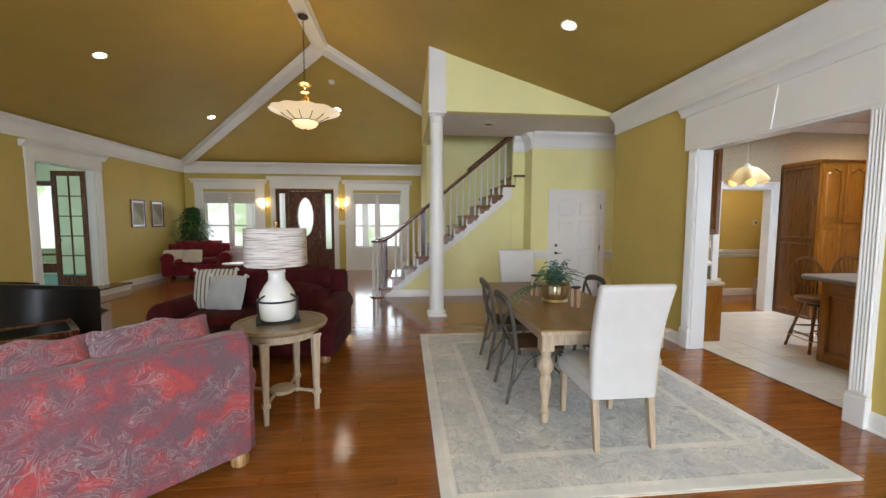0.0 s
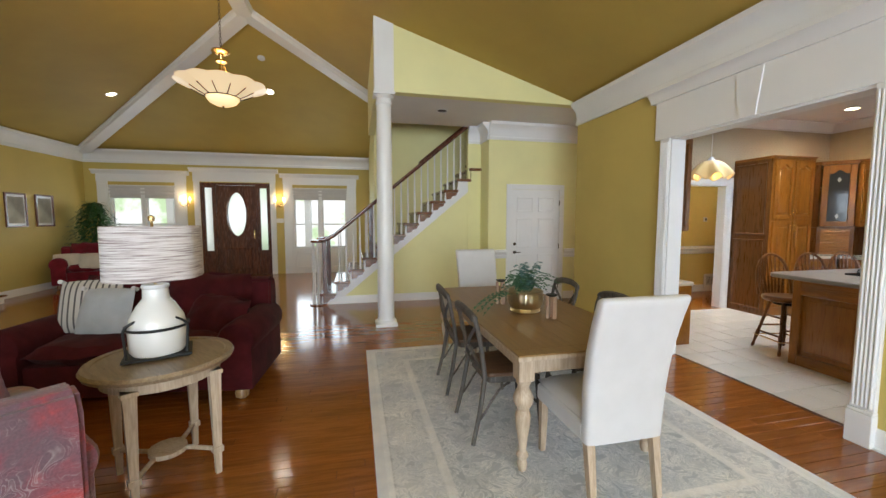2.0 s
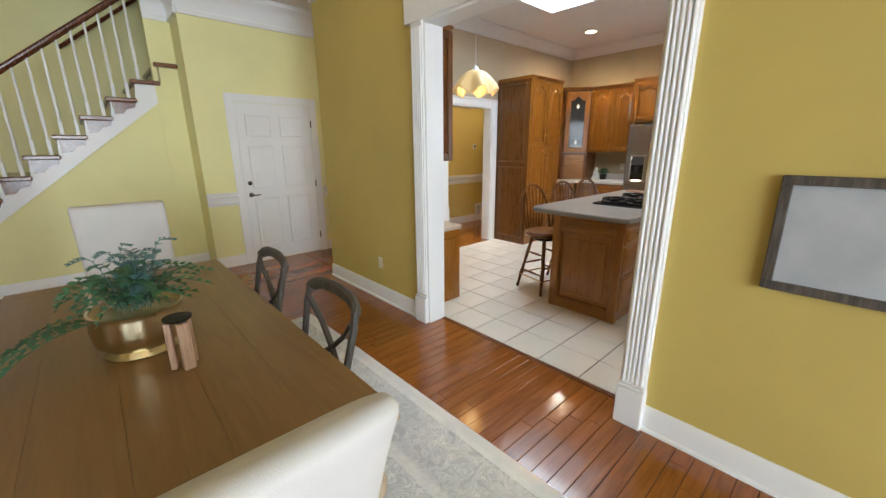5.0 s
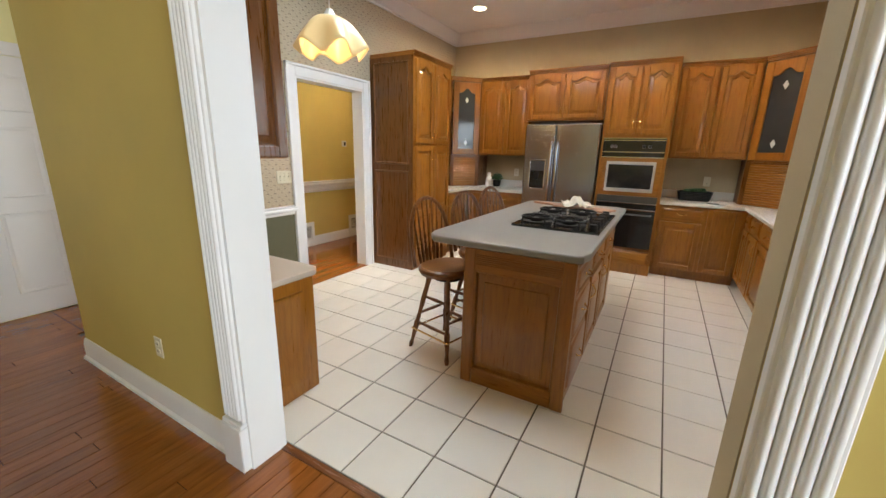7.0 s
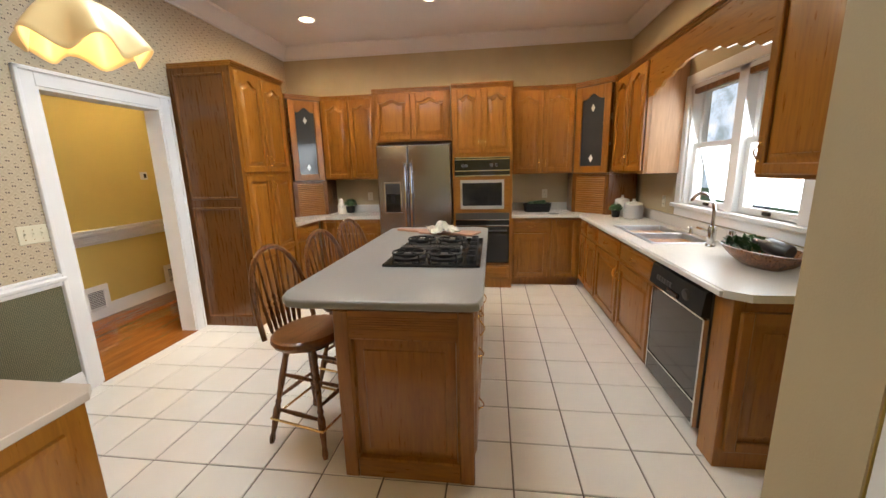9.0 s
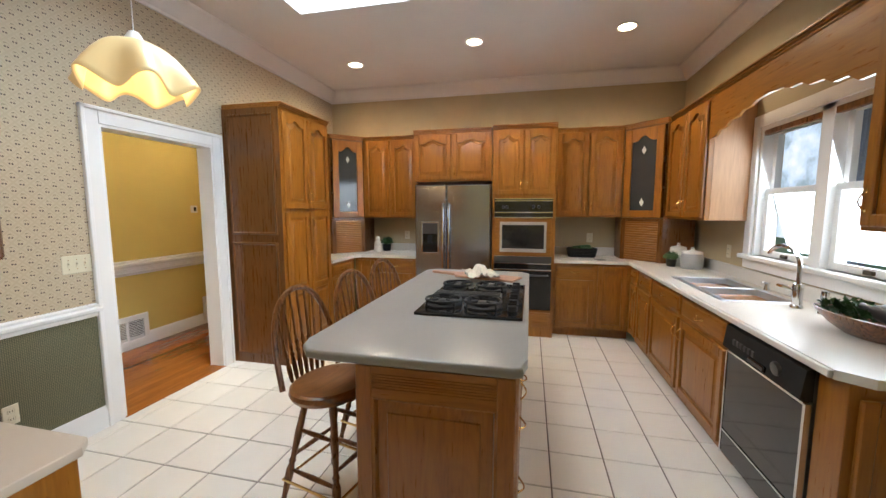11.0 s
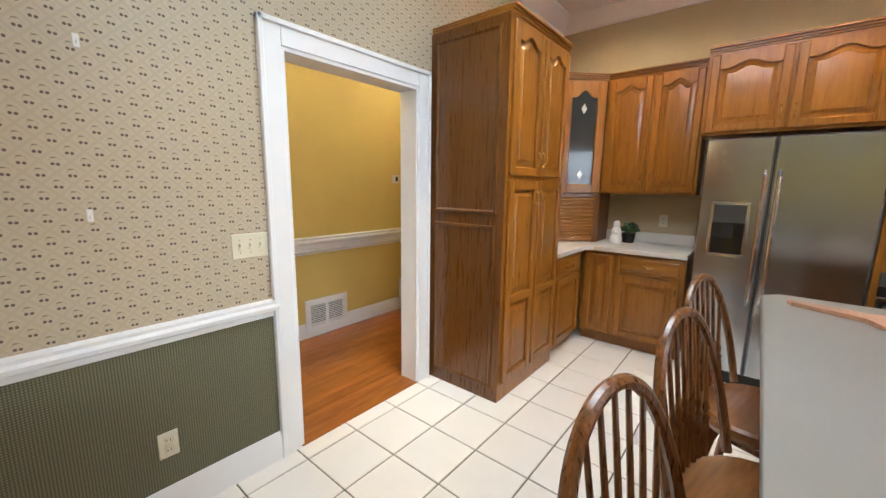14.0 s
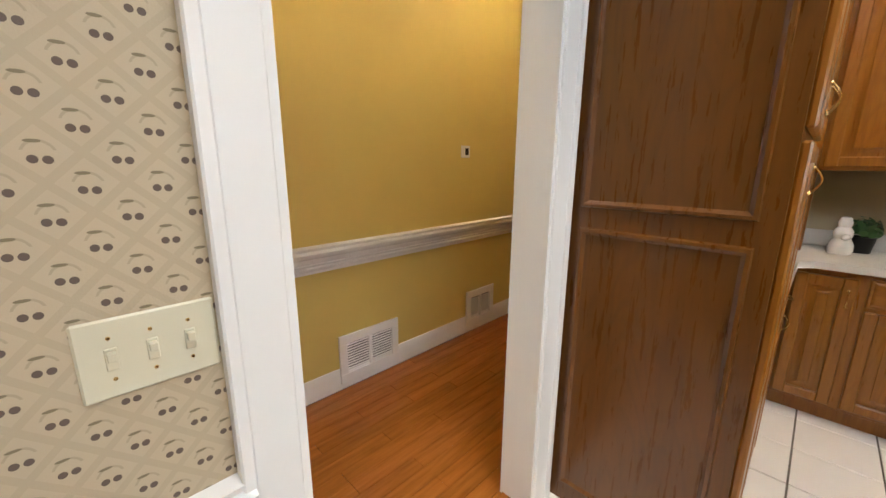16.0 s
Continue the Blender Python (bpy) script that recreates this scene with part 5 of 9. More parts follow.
def cushion(bm, w, d, h, m=None, puff=0.35, seg=12, rumple=0.0):
    """A stuffed cushion: a box whose faces swell and whose corners are round."""
    made = []
    for k in range(2):
        for i in range(seg + 1):
            for j in range(seg + 1):
                u, v = 2 * i / seg - 1, 2 * j / seg - 1
                edge = (1 - abs(u) ** 3.5) * (1 - abs(v) ** 3.5)
                z = h * (0.5 + (0.5 * (1 - puff) * min(1, edge * 3) + 0.5 * puff * edge) * (1 if k else -1))
                r = 1 - 0.05 * (abs(u) * abs(v)) ** 2
                sag = rumple * noise.noise(Vector((u * 2.1 + w * 9, v * 2.1 + d * 7, k * 3.0)))
                made.append(bm.verts.new((w / 2 * u * r + sag * 0.6, d / 2 * v * r + sag * 0.8, z + sag)))
    n1 = (seg + 1) ** 2
    for k in range(2):
        for i in range(seg):
            for j in range(seg):
                a = [made[k * n1 + p] for p in (i * (seg + 1) + j, (i + 1) * (seg + 1) + j, (i + 1) * (seg + 1) + j + 1, i * (seg + 1) + j + 1)]
                bm.faces.new(a if k else a[::-1])
    rim = [(i, 0) for i in range(seg)] + [(seg, j) for j in range(seg)] + [(seg - i, seg) for i in range(seg)] + [(0, seg - j) for j in range(seg)]
    for p, q2 in zip(rim, rim[1:] + rim[:1]):
        a, b = p[0] * (seg + 1) + p[1], q2[0] * (seg + 1) + q2[1]
        bm.faces.new((made[a], made[b], made[n1 + b], made[n1 + a]))
    if m is not None:
        bmesh.ops.transform(bm, matrix=m, verts=made)
    return bm


def rolled_arm(bm, r, y0, y1, x, z):
    """A scrolled sofa arm along y: a post with a roll on top."""
    box(bm, x - r * 0.8, x + r * 0.8, y0, y1, 0.09, z, 0.02)
    lathe(bm, [(0, 0), (r * 0.9, 0.004), (r, 0.03), (r, y1 - y0 - 0.03), (r * 0.9, y1 - y0 - 0.004), (0, y1 - y0)], seg=20, m=Matrix.Translation((x, y0, z)) @ pose(0, 0, 0, -90))


def sofa(name, m, w, d, cloth, label, back=0.88, arm=0.62, cushions=2, foot=None, category="sofa", roll=0.15):
    """A sofa that looks along -y: its front is at y = 0 and its back at y = d."""
    s = thing(name, m, label, category)
    bm = B()
    box(bm, 0.10, w - 0.10, 0.06, d - 0.04, 0.09, 0.36, 0.025)
    part("base", bm, cloth, s)
    for x in (0.13, w - 0.13):
        bm = B()
        rolled_arm(bm, roll, 0.02, d - 0.06, x, arm - roll)
        part("arm", bm, cloth, s)
    bm = B()
    prism(bm, [(d - 0.24, 0.10), (d - 0.02, 0.09), (d + 0.0, back - 0.10), (d - 0.04, back - 0.02), (d - 0.12, back), (d - 0.20, back - 0.03)], w - 0.12, Matrix(((0, 1, 0, 0.06), (1, 0, 0, 0), (0, 0, 1, 0), (0, 0, 0, 1))))
    bmesh.ops.bevel(bm, geom=list(bm.edges), offset=0.02, segments=2, affect="EDGES")
    part("back", bm, cloth, s)
    cw = (w - 0.50) / cushions
    for i in range(cushions):
        bm = B()
        cushion(bm, cw - 0.01, d - 0.22, 0.19, puff=0.5, rumple=0.02)
        part("seat_cushion", bm, cloth, s, "", pose(0.25 + cw * (i + 0.5), (d - 0.26) / 2 + 0.02, 0.345))
        bm = B()
        cushion(bm, cw + 0.05, 0.50, 0.26, puff=0.7, rumple=0.035)
        part("back_cushion", bm, cloth, s, "", pose(0.25 + cw * (i + 0.5), d - 0.22, 0.72, 74, 0, 0) @ pose(0, 0, -0.10))
    for x in (0.12, w - 0.12):
        for y in (0.10, d - 0.09):
            bm = B()
            lathe(bm, [(0.03, 0), (0.05, 0.015), (0.055, 0.05), (0.045, 0.08), (0.04, 0.095)], x, y, 0, 16)
            part("foot", bm, foot or M["chair_oak"], s, "turned wooden bun foot")
    return s


# a paisley cloth: mauve ground, red blooms and pale scrolls
def paisley(name):
    m, n, l, b = nodes_of(name)
    mp = mapping(n, l)
    warp = noise_tex(n, l, mp, 3.2, 2, 0.5)
    vadd = n.new("ShaderNodeVectorMath")
    vadd.operation = "MULTIPLY_ADD"
    vadd.inputs[1].default_value = (0.35, 0.35, 0.35)
    l.new(warp.outputs["Color"], vadd.inputs[0])
    l.new(mp.outputs[0], vadd.inputs[2])
    blooms = noise_tex(n, l, vadd, 6.8, 3, 0.6)
    r1 = ramp_of(n, [(0.36, (0.135, 0.078, 0.096)), (0.49, (0.18, 0.066, 0.084)), (0.58, (0.225, 0.055, 0.070)), (0.66, (0.36, 0.052, 0.055)), (0.78, (0.40, 0.060, 0.055))])
    l.new(blooms.outputs["Fac"], r1.inputs["Fac"])
    curl = noise_tex(n, l, vadd, 6.5, 1, 0.4, 2.4)
    scroll = ramp_of(n, [(0.37, (0, 0, 0)), (0.385, (0.8, 0.8, 0.8)), (0.40, (0, 0, 0)), (0.455, (0, 0, 0)), (0.468, (1, 1, 1)), (0.481, (0.25, 0.25, 0.25)), (0.53, (0.22, 0.22, 0.22)), (0.543, (1, 1, 1)), (0.556, (0, 0, 0)), (0.61, (0, 0, 0)), (0.625, (0.9, 0.9, 0.9)), (0.64, (0, 0, 0))])
    l.new(curl.outputs["Fac"], scroll.inputs["Fac"])
    gate = noise_tex(n, l, mp, 4.0, 4)
    gr = ramp_of(n, [(0.44, (0, 0, 0)), (0.56, (0.75, 0.75, 0.75))])
    l.new(gate.outputs["Fac"], gr.inputs["Fac"])
    fac = mix_color(n, l, scroll.outputs["Color"], gr.outputs["Color"], 1.0, "MULTIPLY")
    fib = noise_tex(n, l, mp, 120, 3)
    col = mix_color(n, l, r1.outputs["Color"], (0.36, 0.30, 0.31), fac)
    fr = ramp_of(n, [(0.3, (0.8, 0.8, 0.8)), (0.7, (1.1, 1.1, 1.1))])
    l.new(fib.outputs["Fac"], fr.inputs["Fac"])
    col = mix_color(n, l, col, fr.outputs["Color"], 1.0, "MULTIPLY")
    l.new(col, b.inputs["Base Color"])
    b.inputs["Roughness"].default_value, b.inputs["Sheen Weight"].default_value = 0.85, 0.3
    bump(n, l, fib.outputs["Fac"], b, 0.3, 0.003)
    return m


M["paisley"] = paisley("paisley")
M["light_foot"] = wooden("light_foot", (0.22, 0.11, 0.04), (0.36, 0.20, 0.08), (0.48, 0.29, 0.13), "Z", 0.35)
sofa("paisley_sofa", pose(-0.54, 2.77, 0, 0, 0, 224) @ pose(0.0, -0.95, 0), 2.05, 0.95, M["paisley"], "mauve and red paisley sofa seen from its back", 0.86, 0.66, 3, M["light_foot"], roll=0.125)
sofa("burgundy_loveseat", pose(-2.32, 4.48, 0, 0, 0, -4), 1.92, 0.98, M["burgundy"], "dark burgundy loveseat with loose cushions", 0.92, 0.66, 2, M["light_foot"])
love = bpy.data.objects["burgundy_loveseat"]
bm = B()
cushion(bm, 0.66, 0.50, 0.26, puff=0.8, rumple=0.04)
part("end_cushion", bm, M["burgundy"], love, "", pose(1.52, 0.56, 0.50, 62, 0, -28))
# scatter pillows on the loveseat
for nm, m, w, cloth, lab in (("pillow", pose(-1.68, 4.93, 0.66, 68, 0, -10), 0.44, "grey_cloth", "pale grey pillow with tassels on the loveseat"), ("pillow", pose(-1.87, 5.06, 0.71, 72, 0, 8), 0.46, "stripe_cloth", "striped cream pillow with a dark diamond")):
    if cloth == "stripe_cloth" and "stripe_cloth" not in M:
        mm, n, l, b = nodes_of("stripe_cloth")
        mp = mapping(n, l, (1, 1, 1))
        wv = n.new("ShaderNodeTexWave")
        wv.inputs["Scale"].default_value = 7.0
        l.new(mp.outputs[0], wv.inputs["Vector"])
        r = ramp_of(n, [(0.15, (0.10, 0.09, 0.09)), (0.3, (0.52, 0.49, 0.44))])
        l.new(wv.outputs["Fac"], r.inputs["Fac"])
        l.new(r.outputs["Color"], b.inputs["Base Color"])
        b.inputs["Roughness"].default_value = 0.9
        M["stripe_cloth"] = mm
    p = thing(nm, m, lab, "pillow", "scatter pillows")
    bm = B()
    cushion(bm, w, w, 0.15, puff=0.9)
    part("cover", bm, M[cloth], p)
    for sx in (-1, 1):
        for sy in (-1, 1):
            bm = B()
            lathe(bm, [(0.004, 0), (0.018, 0.01), (0.014, 0.03), (0.02, 0.06), (0, 0.062)], sx * w * 0.48, sy * w * 0.48, 0.045, 8)
            part("tassel", bm, M["white_cloth"], p)
# red settee in the far corner
sofa("red_settee", pose(-5.82, 10.55, 0, 0, 0, 18), 1.55, 0.75, M["red_velvet"], "dark red settee with cream pillows in the corner", 0.90, 0.68, 2)
for x, y, a in ((-5.68, 10.98, 36), (-5.22, 11.02, 16)):
    p = thing("pillow", pose(x, y - 0.12, 0.56, 66, 0, a), "cream pillow on the red settee", "pillow", "scatter pillows")
    bm = B()
    cushion(bm, 0.45, 0.36, 0.15, puff=0.9)
    part("cover", bm, M["cream_cloth"], p)
# small white table beside the settee
tb = thing("coffee_table", pose(-3.75, 10.2, 0), "low table with a pale top before the settee", "table")
bm = B()
slab(bm, [(0.42 * math.cos(2 * math.pi * i / 28), 0.30 * math.sin(2 * math.pi * i / 28)) for i in range(28)], 0.44, 0.47, 0.006)
part("top", bm, M["white_laminate"], tb)
for x, y in ((0.25, 0.15), (-0.25, 0.15), (0.25, -0.15), (-0.25, -0.15)):
    bm = B()
    tube(bm, [(x, y, 0.44), (x * 1.15, y * 1.15, 0)], [0.022, 0.014], 8)
    part("leg", bm, M["mahogany"], tb)

# black tub chair and glass-topped side table
tc = thing("tub_chair", pose(-3.85, 5.20, 0, 0, 0, 160), "black leather tub armchair", "armchair")
bm = B()
k = 20
rings = []
for i in range(k + 1):
    a = math.radians(-25 + 230 * i / k)
    lift = 0.74 + 0.12 * math.sin(math.radians(180 * i / k))
    rings.append([(r * math.cos(a) * 1.1, r * math.sin(a), z) for r, z in ((0.40, 0.10), (0.40, lift - 0.03), (0.42, lift), (0.50, lift), (0.525, lift - 0.04), (0.51, 0.10))])
vs = [[bm.verts.new(p) for p in r] for r in rings]
for a, b in zip(vs, vs[1:]):
    for i in range(6):
        bm.faces.new((a[i], a[(i + 1) % 6], b[(i + 1) % 6], b[i]))
bm.faces.new(vs[0])
bm.faces.new(vs[-1][::-1])
part("shell", bm, M["black_leather"], tc)
bm = B()
cushion(bm, 0.80, 0.78, 0.18)
part("seat", bm, M["black_leather"], tc, "", pose(0, -0.04, 0.30))
bm = B()
lathe(bm, [(0.40, 0.10), (0.40, 0.30)], seg=24)
part("base", bm, M["black_leather"], tc)
for x, y in ((0.3, 0.3), (-0.3, 0.3), (0.3, -0.3), (-0.3, -0.3)):
    bm = B()
    lathe(bm, [(0.02, 0), (0.028, 0.10)], x, y, 0, 10)
    part("leg", bm, M["mahogany"], tc)
stb = thing("side_table", pose(-2.98, 3.92, 0, 0, 0, 44), "dark side table with an inset glass top", "side table")
bm = B()
for q4 in ((-0.36, 0.36, -0.30, -0.25), (-0.36, 0.36, 0.25, 0.30), (-0.36, -0.31, -0.25, 0.25), (0.31, 0.36, -0.25, 0.25)):
    box(bm, *q4, 0.52, 0.56, 0.004)
part("frame", bm, M["mahogany"], stb)
bm = B()
box(bm, -0.31, 0.31, -0.25, 0.25, 0.54, 0.55)
part("glass", bm, M["black_gloss"], stb, "dark reflecting glass")
for x in (-0.33, 0.33):
    for y in (-0.27, 0.27):
        bm = B()
        box(bm, x - 0.025, x + 0.025, y - 0.025, y + 0.025, 0, 0.52, 0.004)
        part("leg", bm, M["mahogany"], stb)

# oval end table
et = thing("end_table", pose(-0.66, 3.50, 0, 0, 0, 36) @ Matrix.Diagonal((1.05, 0.90, 1.05, 1.0)), "oval weathered-wood end table with a low stretcher", "end table")
bm = B()
ov2 = [(math.cos(2 * math.pi * i / 40), math.sin(2 * math.pi * i / 40)) for i in range(40)]
loops(bm, [[(0.30 * x, 0.355 * y, 0.635) for x, y in ov2], [(0.335 * x, 0.39 * y, 0.645) for x, y in ov2], [(0.345 * x, 0.40 * y, 0.665) for x, y in ov2], [(0.335 * x, 0.39 * y, 0.682) for x, y in ov2], [(0.30 * x, 0.355 * y, 0.682) for x, y in ov2], [(0.295 * x, 0.35 * y, 0.676) for x, y in ov2]])
part("top", bm, M["wash_dark"], et, "darker polished oval top")
bm = B()
loops(bm, [[(0.26 * x, 0.315 * y, 0.575) for x, y in ov2], [(0.27 * x, 0.325 * y, 0.58) for x, y in ov2], [(0.27 * x, 0.325 * y, 0.64) for x, y in ov2]])
part("apron", bm, M["wash_wood"], et)
for sx in (-1, 1):
    for sy in (-1, 1):
        bm = B()
        x, y = 0.185 * sx, 0.235 * sy
        box(bm, x - 0.036, x + 0.036, y - 0.036, y + 0.036, 0.575, 0.60, 0.004)
        rows = [(0.60, 0.030), (0.57, 0.028), (0.16, 0.018), (0.155, 0.026), (0.125, 0.026), (0.12, 0.017), (0.0, 0.014)]
        loops(bm, [[(x + r * cx, y + r * cy, z) for cx, cy in ((-1, -1), (1, -1), (1, 1), (-1, 1))] for z, r in rows[::-1]])
        part("leg", bm, M["wash_wood"], et)
        bm = B()
        tube(bm, [(x, y, 0.14), (x * 0.55, y * 0.42, 0.14), (x * 0.35, y * 0.20, 0.14)], 0.013, 8)
        part("stretcher", bm, M["wash_wood"], et)
bm = B()
slab(bm, [(0.09 * x, 0.115 * y) for x, y in ov2], 0.13, 0.155, 0.004)
part("shelf", bm, M["wash_wood"], et, "small oval shelf between the stretchers")

# table lamp
mm, n, l, b = nodes_of("string_shade")
mp = mapping(n, l, (4, 4, 120))
nt = noise_tex(n, l, mp, 1.6, 4, 0.6)
r = ramp_of(n, [(0.36, (0.26, 0.21, 0.20)), (0.46, (0.60, 0.54, 0.53)), (0.62, (0.80, 0.77, 0.76))])
l.new(nt.outputs["Fac"], r.inputs["Fac"])
l.new(r.outputs["Color"], b.inputs["Base Color"])
b.inputs["Roughness"].default_value = 0.9
bump(n, l, nt.outputs["Fac"], b, 0.9, 0.01)
M["string_shade"] = mm
lp = thing("table_lamp", pose(-0.69, 3.53, 0.718, 0, 0, 20) @ Matrix.Diagonal((1.24, 1.24, 1.24, 1.0)), "white ceramic bottle lamp with a woven string shade", "lamp")
bm = B()
box(bm, -0.13, 0.13, -0.10, 0.10, 0.0, 0.012, 0.003)
part("base", bm, M["black_iron"], lp)
bm = B()
lathe(bm, [(0.10, 0.012), (0.112, 0.03), (0.115, 0.13), (0.105, 0.18), (0.075, 0.235), (0.052, 0.265), (0.050, 0.31), (0.056, 0.318), (0.052, 0.33), (0, 0.33)], seg=28)
part("body", bm, M["ceramic"], lp, "glazed white bottle body")
bm = B()
for sx in (-1, 1):
    tube(bm, [(sx * 0.11, -0.075, 0.01), (sx * 0.118, -0.07, 0.13)] + [(sx * 0.118 * math.cos(a), -0.07, 0.13 + 0.06 * math.sin(a)) for a in [math.pi / 2 * i / 8 for i in range(9)]], 0.006, 6)
tube(bm, [(0.121 * math.cos(a), 0.121 * math.sin(a), 0.135) for a in [2 * math.pi * i / 24 for i in range(25)]], 0.009, 6, 0.5)
part("iron_cradle", bm, M["black_iron"], lp, "black iron band with a hoop handle")
bm = B()
tube(bm, [(0, 0, 0.33), (0, 0, 0.62)], 0.006, 8)
lathe(bm, [(0.012, 0), (0.014, 0.02), (0, 0.03)], 0, 0, 0.62, 10)
part("stem", bm, M["brass"], lp)
bm = B()
n2 = 44
rr = [(0.187, 0.360), (0.191, 0.363), (0.189, 0.598), (0.181, 0.598), (0.184, 0.365)]
vs = [[bm.verts.new(((r + 0.004 * math.sin(i * 7.3)) * math.cos(2 * math.pi * i / n2), (r + 0.004 * math.sin(i * 7.3)) * math.sin(2 * math.pi * i / n2), z)) for i in range(n2)] for r, z in rr]
for a, b2 in zip(vs, vs[1:] + vs[:1]):
    for i in range(n2):
        bm.faces.new((a[i], a[(i + 1) % n2], b2[(i + 1) % n2], b2[i]))
part("shade", bm, M["string_shade"], lp, "pale woven string drum shade")


# dining rug
def rug_cloth(name, hx, hy):
    m, n, l, b = nodes_of(name)
    tc = n.new("ShaderNodeTexCoord")
    sep = n.new("ShaderNodeSeparateXYZ")
    l.new(tc.outputs["Object"], sep.inputs[0])

    def op(kind, a, b2=None, c=None):
        nd = n.new("ShaderNodeMath")
        nd.operation = kind
        for s, v in zip(nd.inputs, (a, b2, c)):
            if v is None:
                continue
            if isinstance(v, (int, float)):
                s.default_value = v
            else:
                l.new(v, s)
        return nd.outputs[0]
    ex = op("SUBTRACT", hx, op("ABSOLUTE", sep.outputs["X"]))
    ey = op("SUBTRACT", hy, op("ABSOLUTE", sep.outputs["Y"]))
    e = op("MINIMUM", ex, ey)
    bands = ramp_of(n, [(0.0, (0.80, 0.80, 0.80)), (0.20, (0.80, 0.80, 0.80)), (0.22, (0.47, 0.475, 0.49)), (0.24, (0.58, 0.595, 0.62)), (0.80, (0.56, 0.575, 0.60)), (0.84, (0.76, 0.755, 0.75)), (0.93, (0.76, 0.755, 0.75)), (0.95, (0.49, 0.52, 0.55))])
    l.new(op("MULTIPLY", e, 2.2), bands.inputs["Fac"])
    mp = mapping(n, l)
    warp = noise_tex(n, l, mp, 4.0, 2)
    va = n.new("ShaderNodeVectorMath")
    va.operation = "MULTIPLY_ADD"
    va.inputs[1].default_value = (0.25, 0.25, 0.25)
    l.new(warp.outputs["Color"], va.inputs[0])
    l.new(mp.outputs[0], va.inputs[2])
    leafy = noise_tex(n, l, va, 7.5, 3, 0.6, 1.6)
    rr = ramp_of(n, [(0.40, (0, 0, 0)), (0.46, (0.9, 0.9, 0.9)), (0.50, (0.15, 0.15, 0.15)), (0.545, (1, 1, 1)), (0.60, (0, 0, 0)), (0.66, (0.7, 0.7, 0.7))])
    l.new(leafy.outputs["Fac"], rr.inputs["Fac"])
    wear = noise_tex(n, l, mp, 7.0, 6, 0.7)
    wr = ramp_of(n, [(0.36, (0.35, 0.35, 0.35)), (0.60, (1, 1, 1))])
    l.new(wear.outputs["Fac"], wr.inputs["Fac"])
    fac = mix_color(n, l, rr.outputs["Color"], wr.outputs["Color"], 1.0, "MULTIPLY")
    inner = op("GREATER_THAN", e, 0.06)
    fac2 = mix_color(n, l, (0, 0, 0), fac, inner)
    col = mix_color(n, l, bands.outputs["Color"], (0.90, 0.90, 0.89), fac2)
    blue = noise_tex(n, l, mp, 2.3, 4, 0.6)
    br = ramp_of(n, [(0.35, (0.84, 0.86, 0.90)), (0.65, (1.10, 1.08, 1.06))])
    l.new(blue.outputs["Fac"], br.inputs["Fac"])
    col = mix_color(n, l, col, br.outputs["Color"], 1.0, "MULTIPLY")
    l.new(col, b.inputs["Base Color"])
    b.inputs["Roughness"].default_value = 0.95
    pile = noise_tex(n, l, mp, 260, 2)
    bump(n, l, pile.outputs["Fac"], b, 0.5, 0.004)
    return m


RUG = (0.53, 3.03, 2.26, 5.36)
M["rug"] = rug_cloth("rug", 1.25, 1.55)
rg = thing("dining_rug", pose(1.78, 3.81, 0), "pale grey-blue distressed oriental rug under the table", "rug")
bm = B()
box(bm, -1.25, 1.25, -1.55, 1.55, 0.0, 0.012, 0.004)
part("rug_body", bm, M["rug"], rg)
for y in (-1.556, 1.548):
    bm = B()
    box(bm, -1.25, 1.25, y, y + 0.008, 0.0, 0.009)
    part("binding", bm, M["cream_cloth"], rg)

# dining table
RZ = 0.012
tbl = thing("dining_table", pose(1.805, 4.03, RZ), "farmhouse dining table with turned pale legs", "dining table")
for i in range(5):
    x0 = -0.495 + 0.198 * i
    bm = B()
    box(bm, x0, x0 + 0.1975, -0.97, 0.97, 0.717, 0.728, 0.0008)
    part("plank", bm, M["table_top"], tbl)
for y in (-1.07, 0.97):
    bm = B()
    box(bm, -0.495, 0.495, y + 0.0005, y + 0.0995, 0.717, 0.728, 0.002)
    part("breadboard_end", bm, M["table_top"], tbl)
bm = B()
box(bm, -0.497, 0.497, -1.072, 1.072, 0.692, 0.7168, 0.004)
part("edge_frame", bm, M["wash_wood"], tbl, "pale wooden edge under the top")
for q4 in ((-0.43, 0.43, -0.985, -0.96), (-0.43, 0.43, 0.96, 0.985), (-0.42, -0.395, -0.96, 0.96), (0.395, 0.42, -0.96, 0.96)):
    bm = B()
    box(bm, *q4, 0.585, 0.692, 0.003)
    part("apron", bm, M["wash_wood"], tbl)
leg_prof = [(0.022, 0.0), (0.026, 0.015), (0.030, 0.04), (0.024, 0.07), (0.034, 0.085), (0.036, 0.10), (0.022, 0.12), (0.026, 0.17), (0.044, 0.30), (0.046, 0.34), (0.034, 0.375), (0.038, 0.385), (0.058, 0.42), (0.060, 0.45), (0.048, 0.48), (0.036, 0.50), (0.034, 0.52), (0.044, 0.54), (0.044, 0.555)]
bm = B()
lathe(bm, leg_prof, seg=20)
box(bm, -0.048, 0.048, -0.048, 0.048, 0.555, 0.692, 0.004)
leg_mesh = mesh_of("leg", bm, M["wash_wood"])
for sx in (-1, 1):
    for sy in (-1, 1):
        o = new("leg", leg_mesh)
        o.parent, o.matrix_basis = tbl, pose(0.425 * sx, 0.985 * sy, 0)


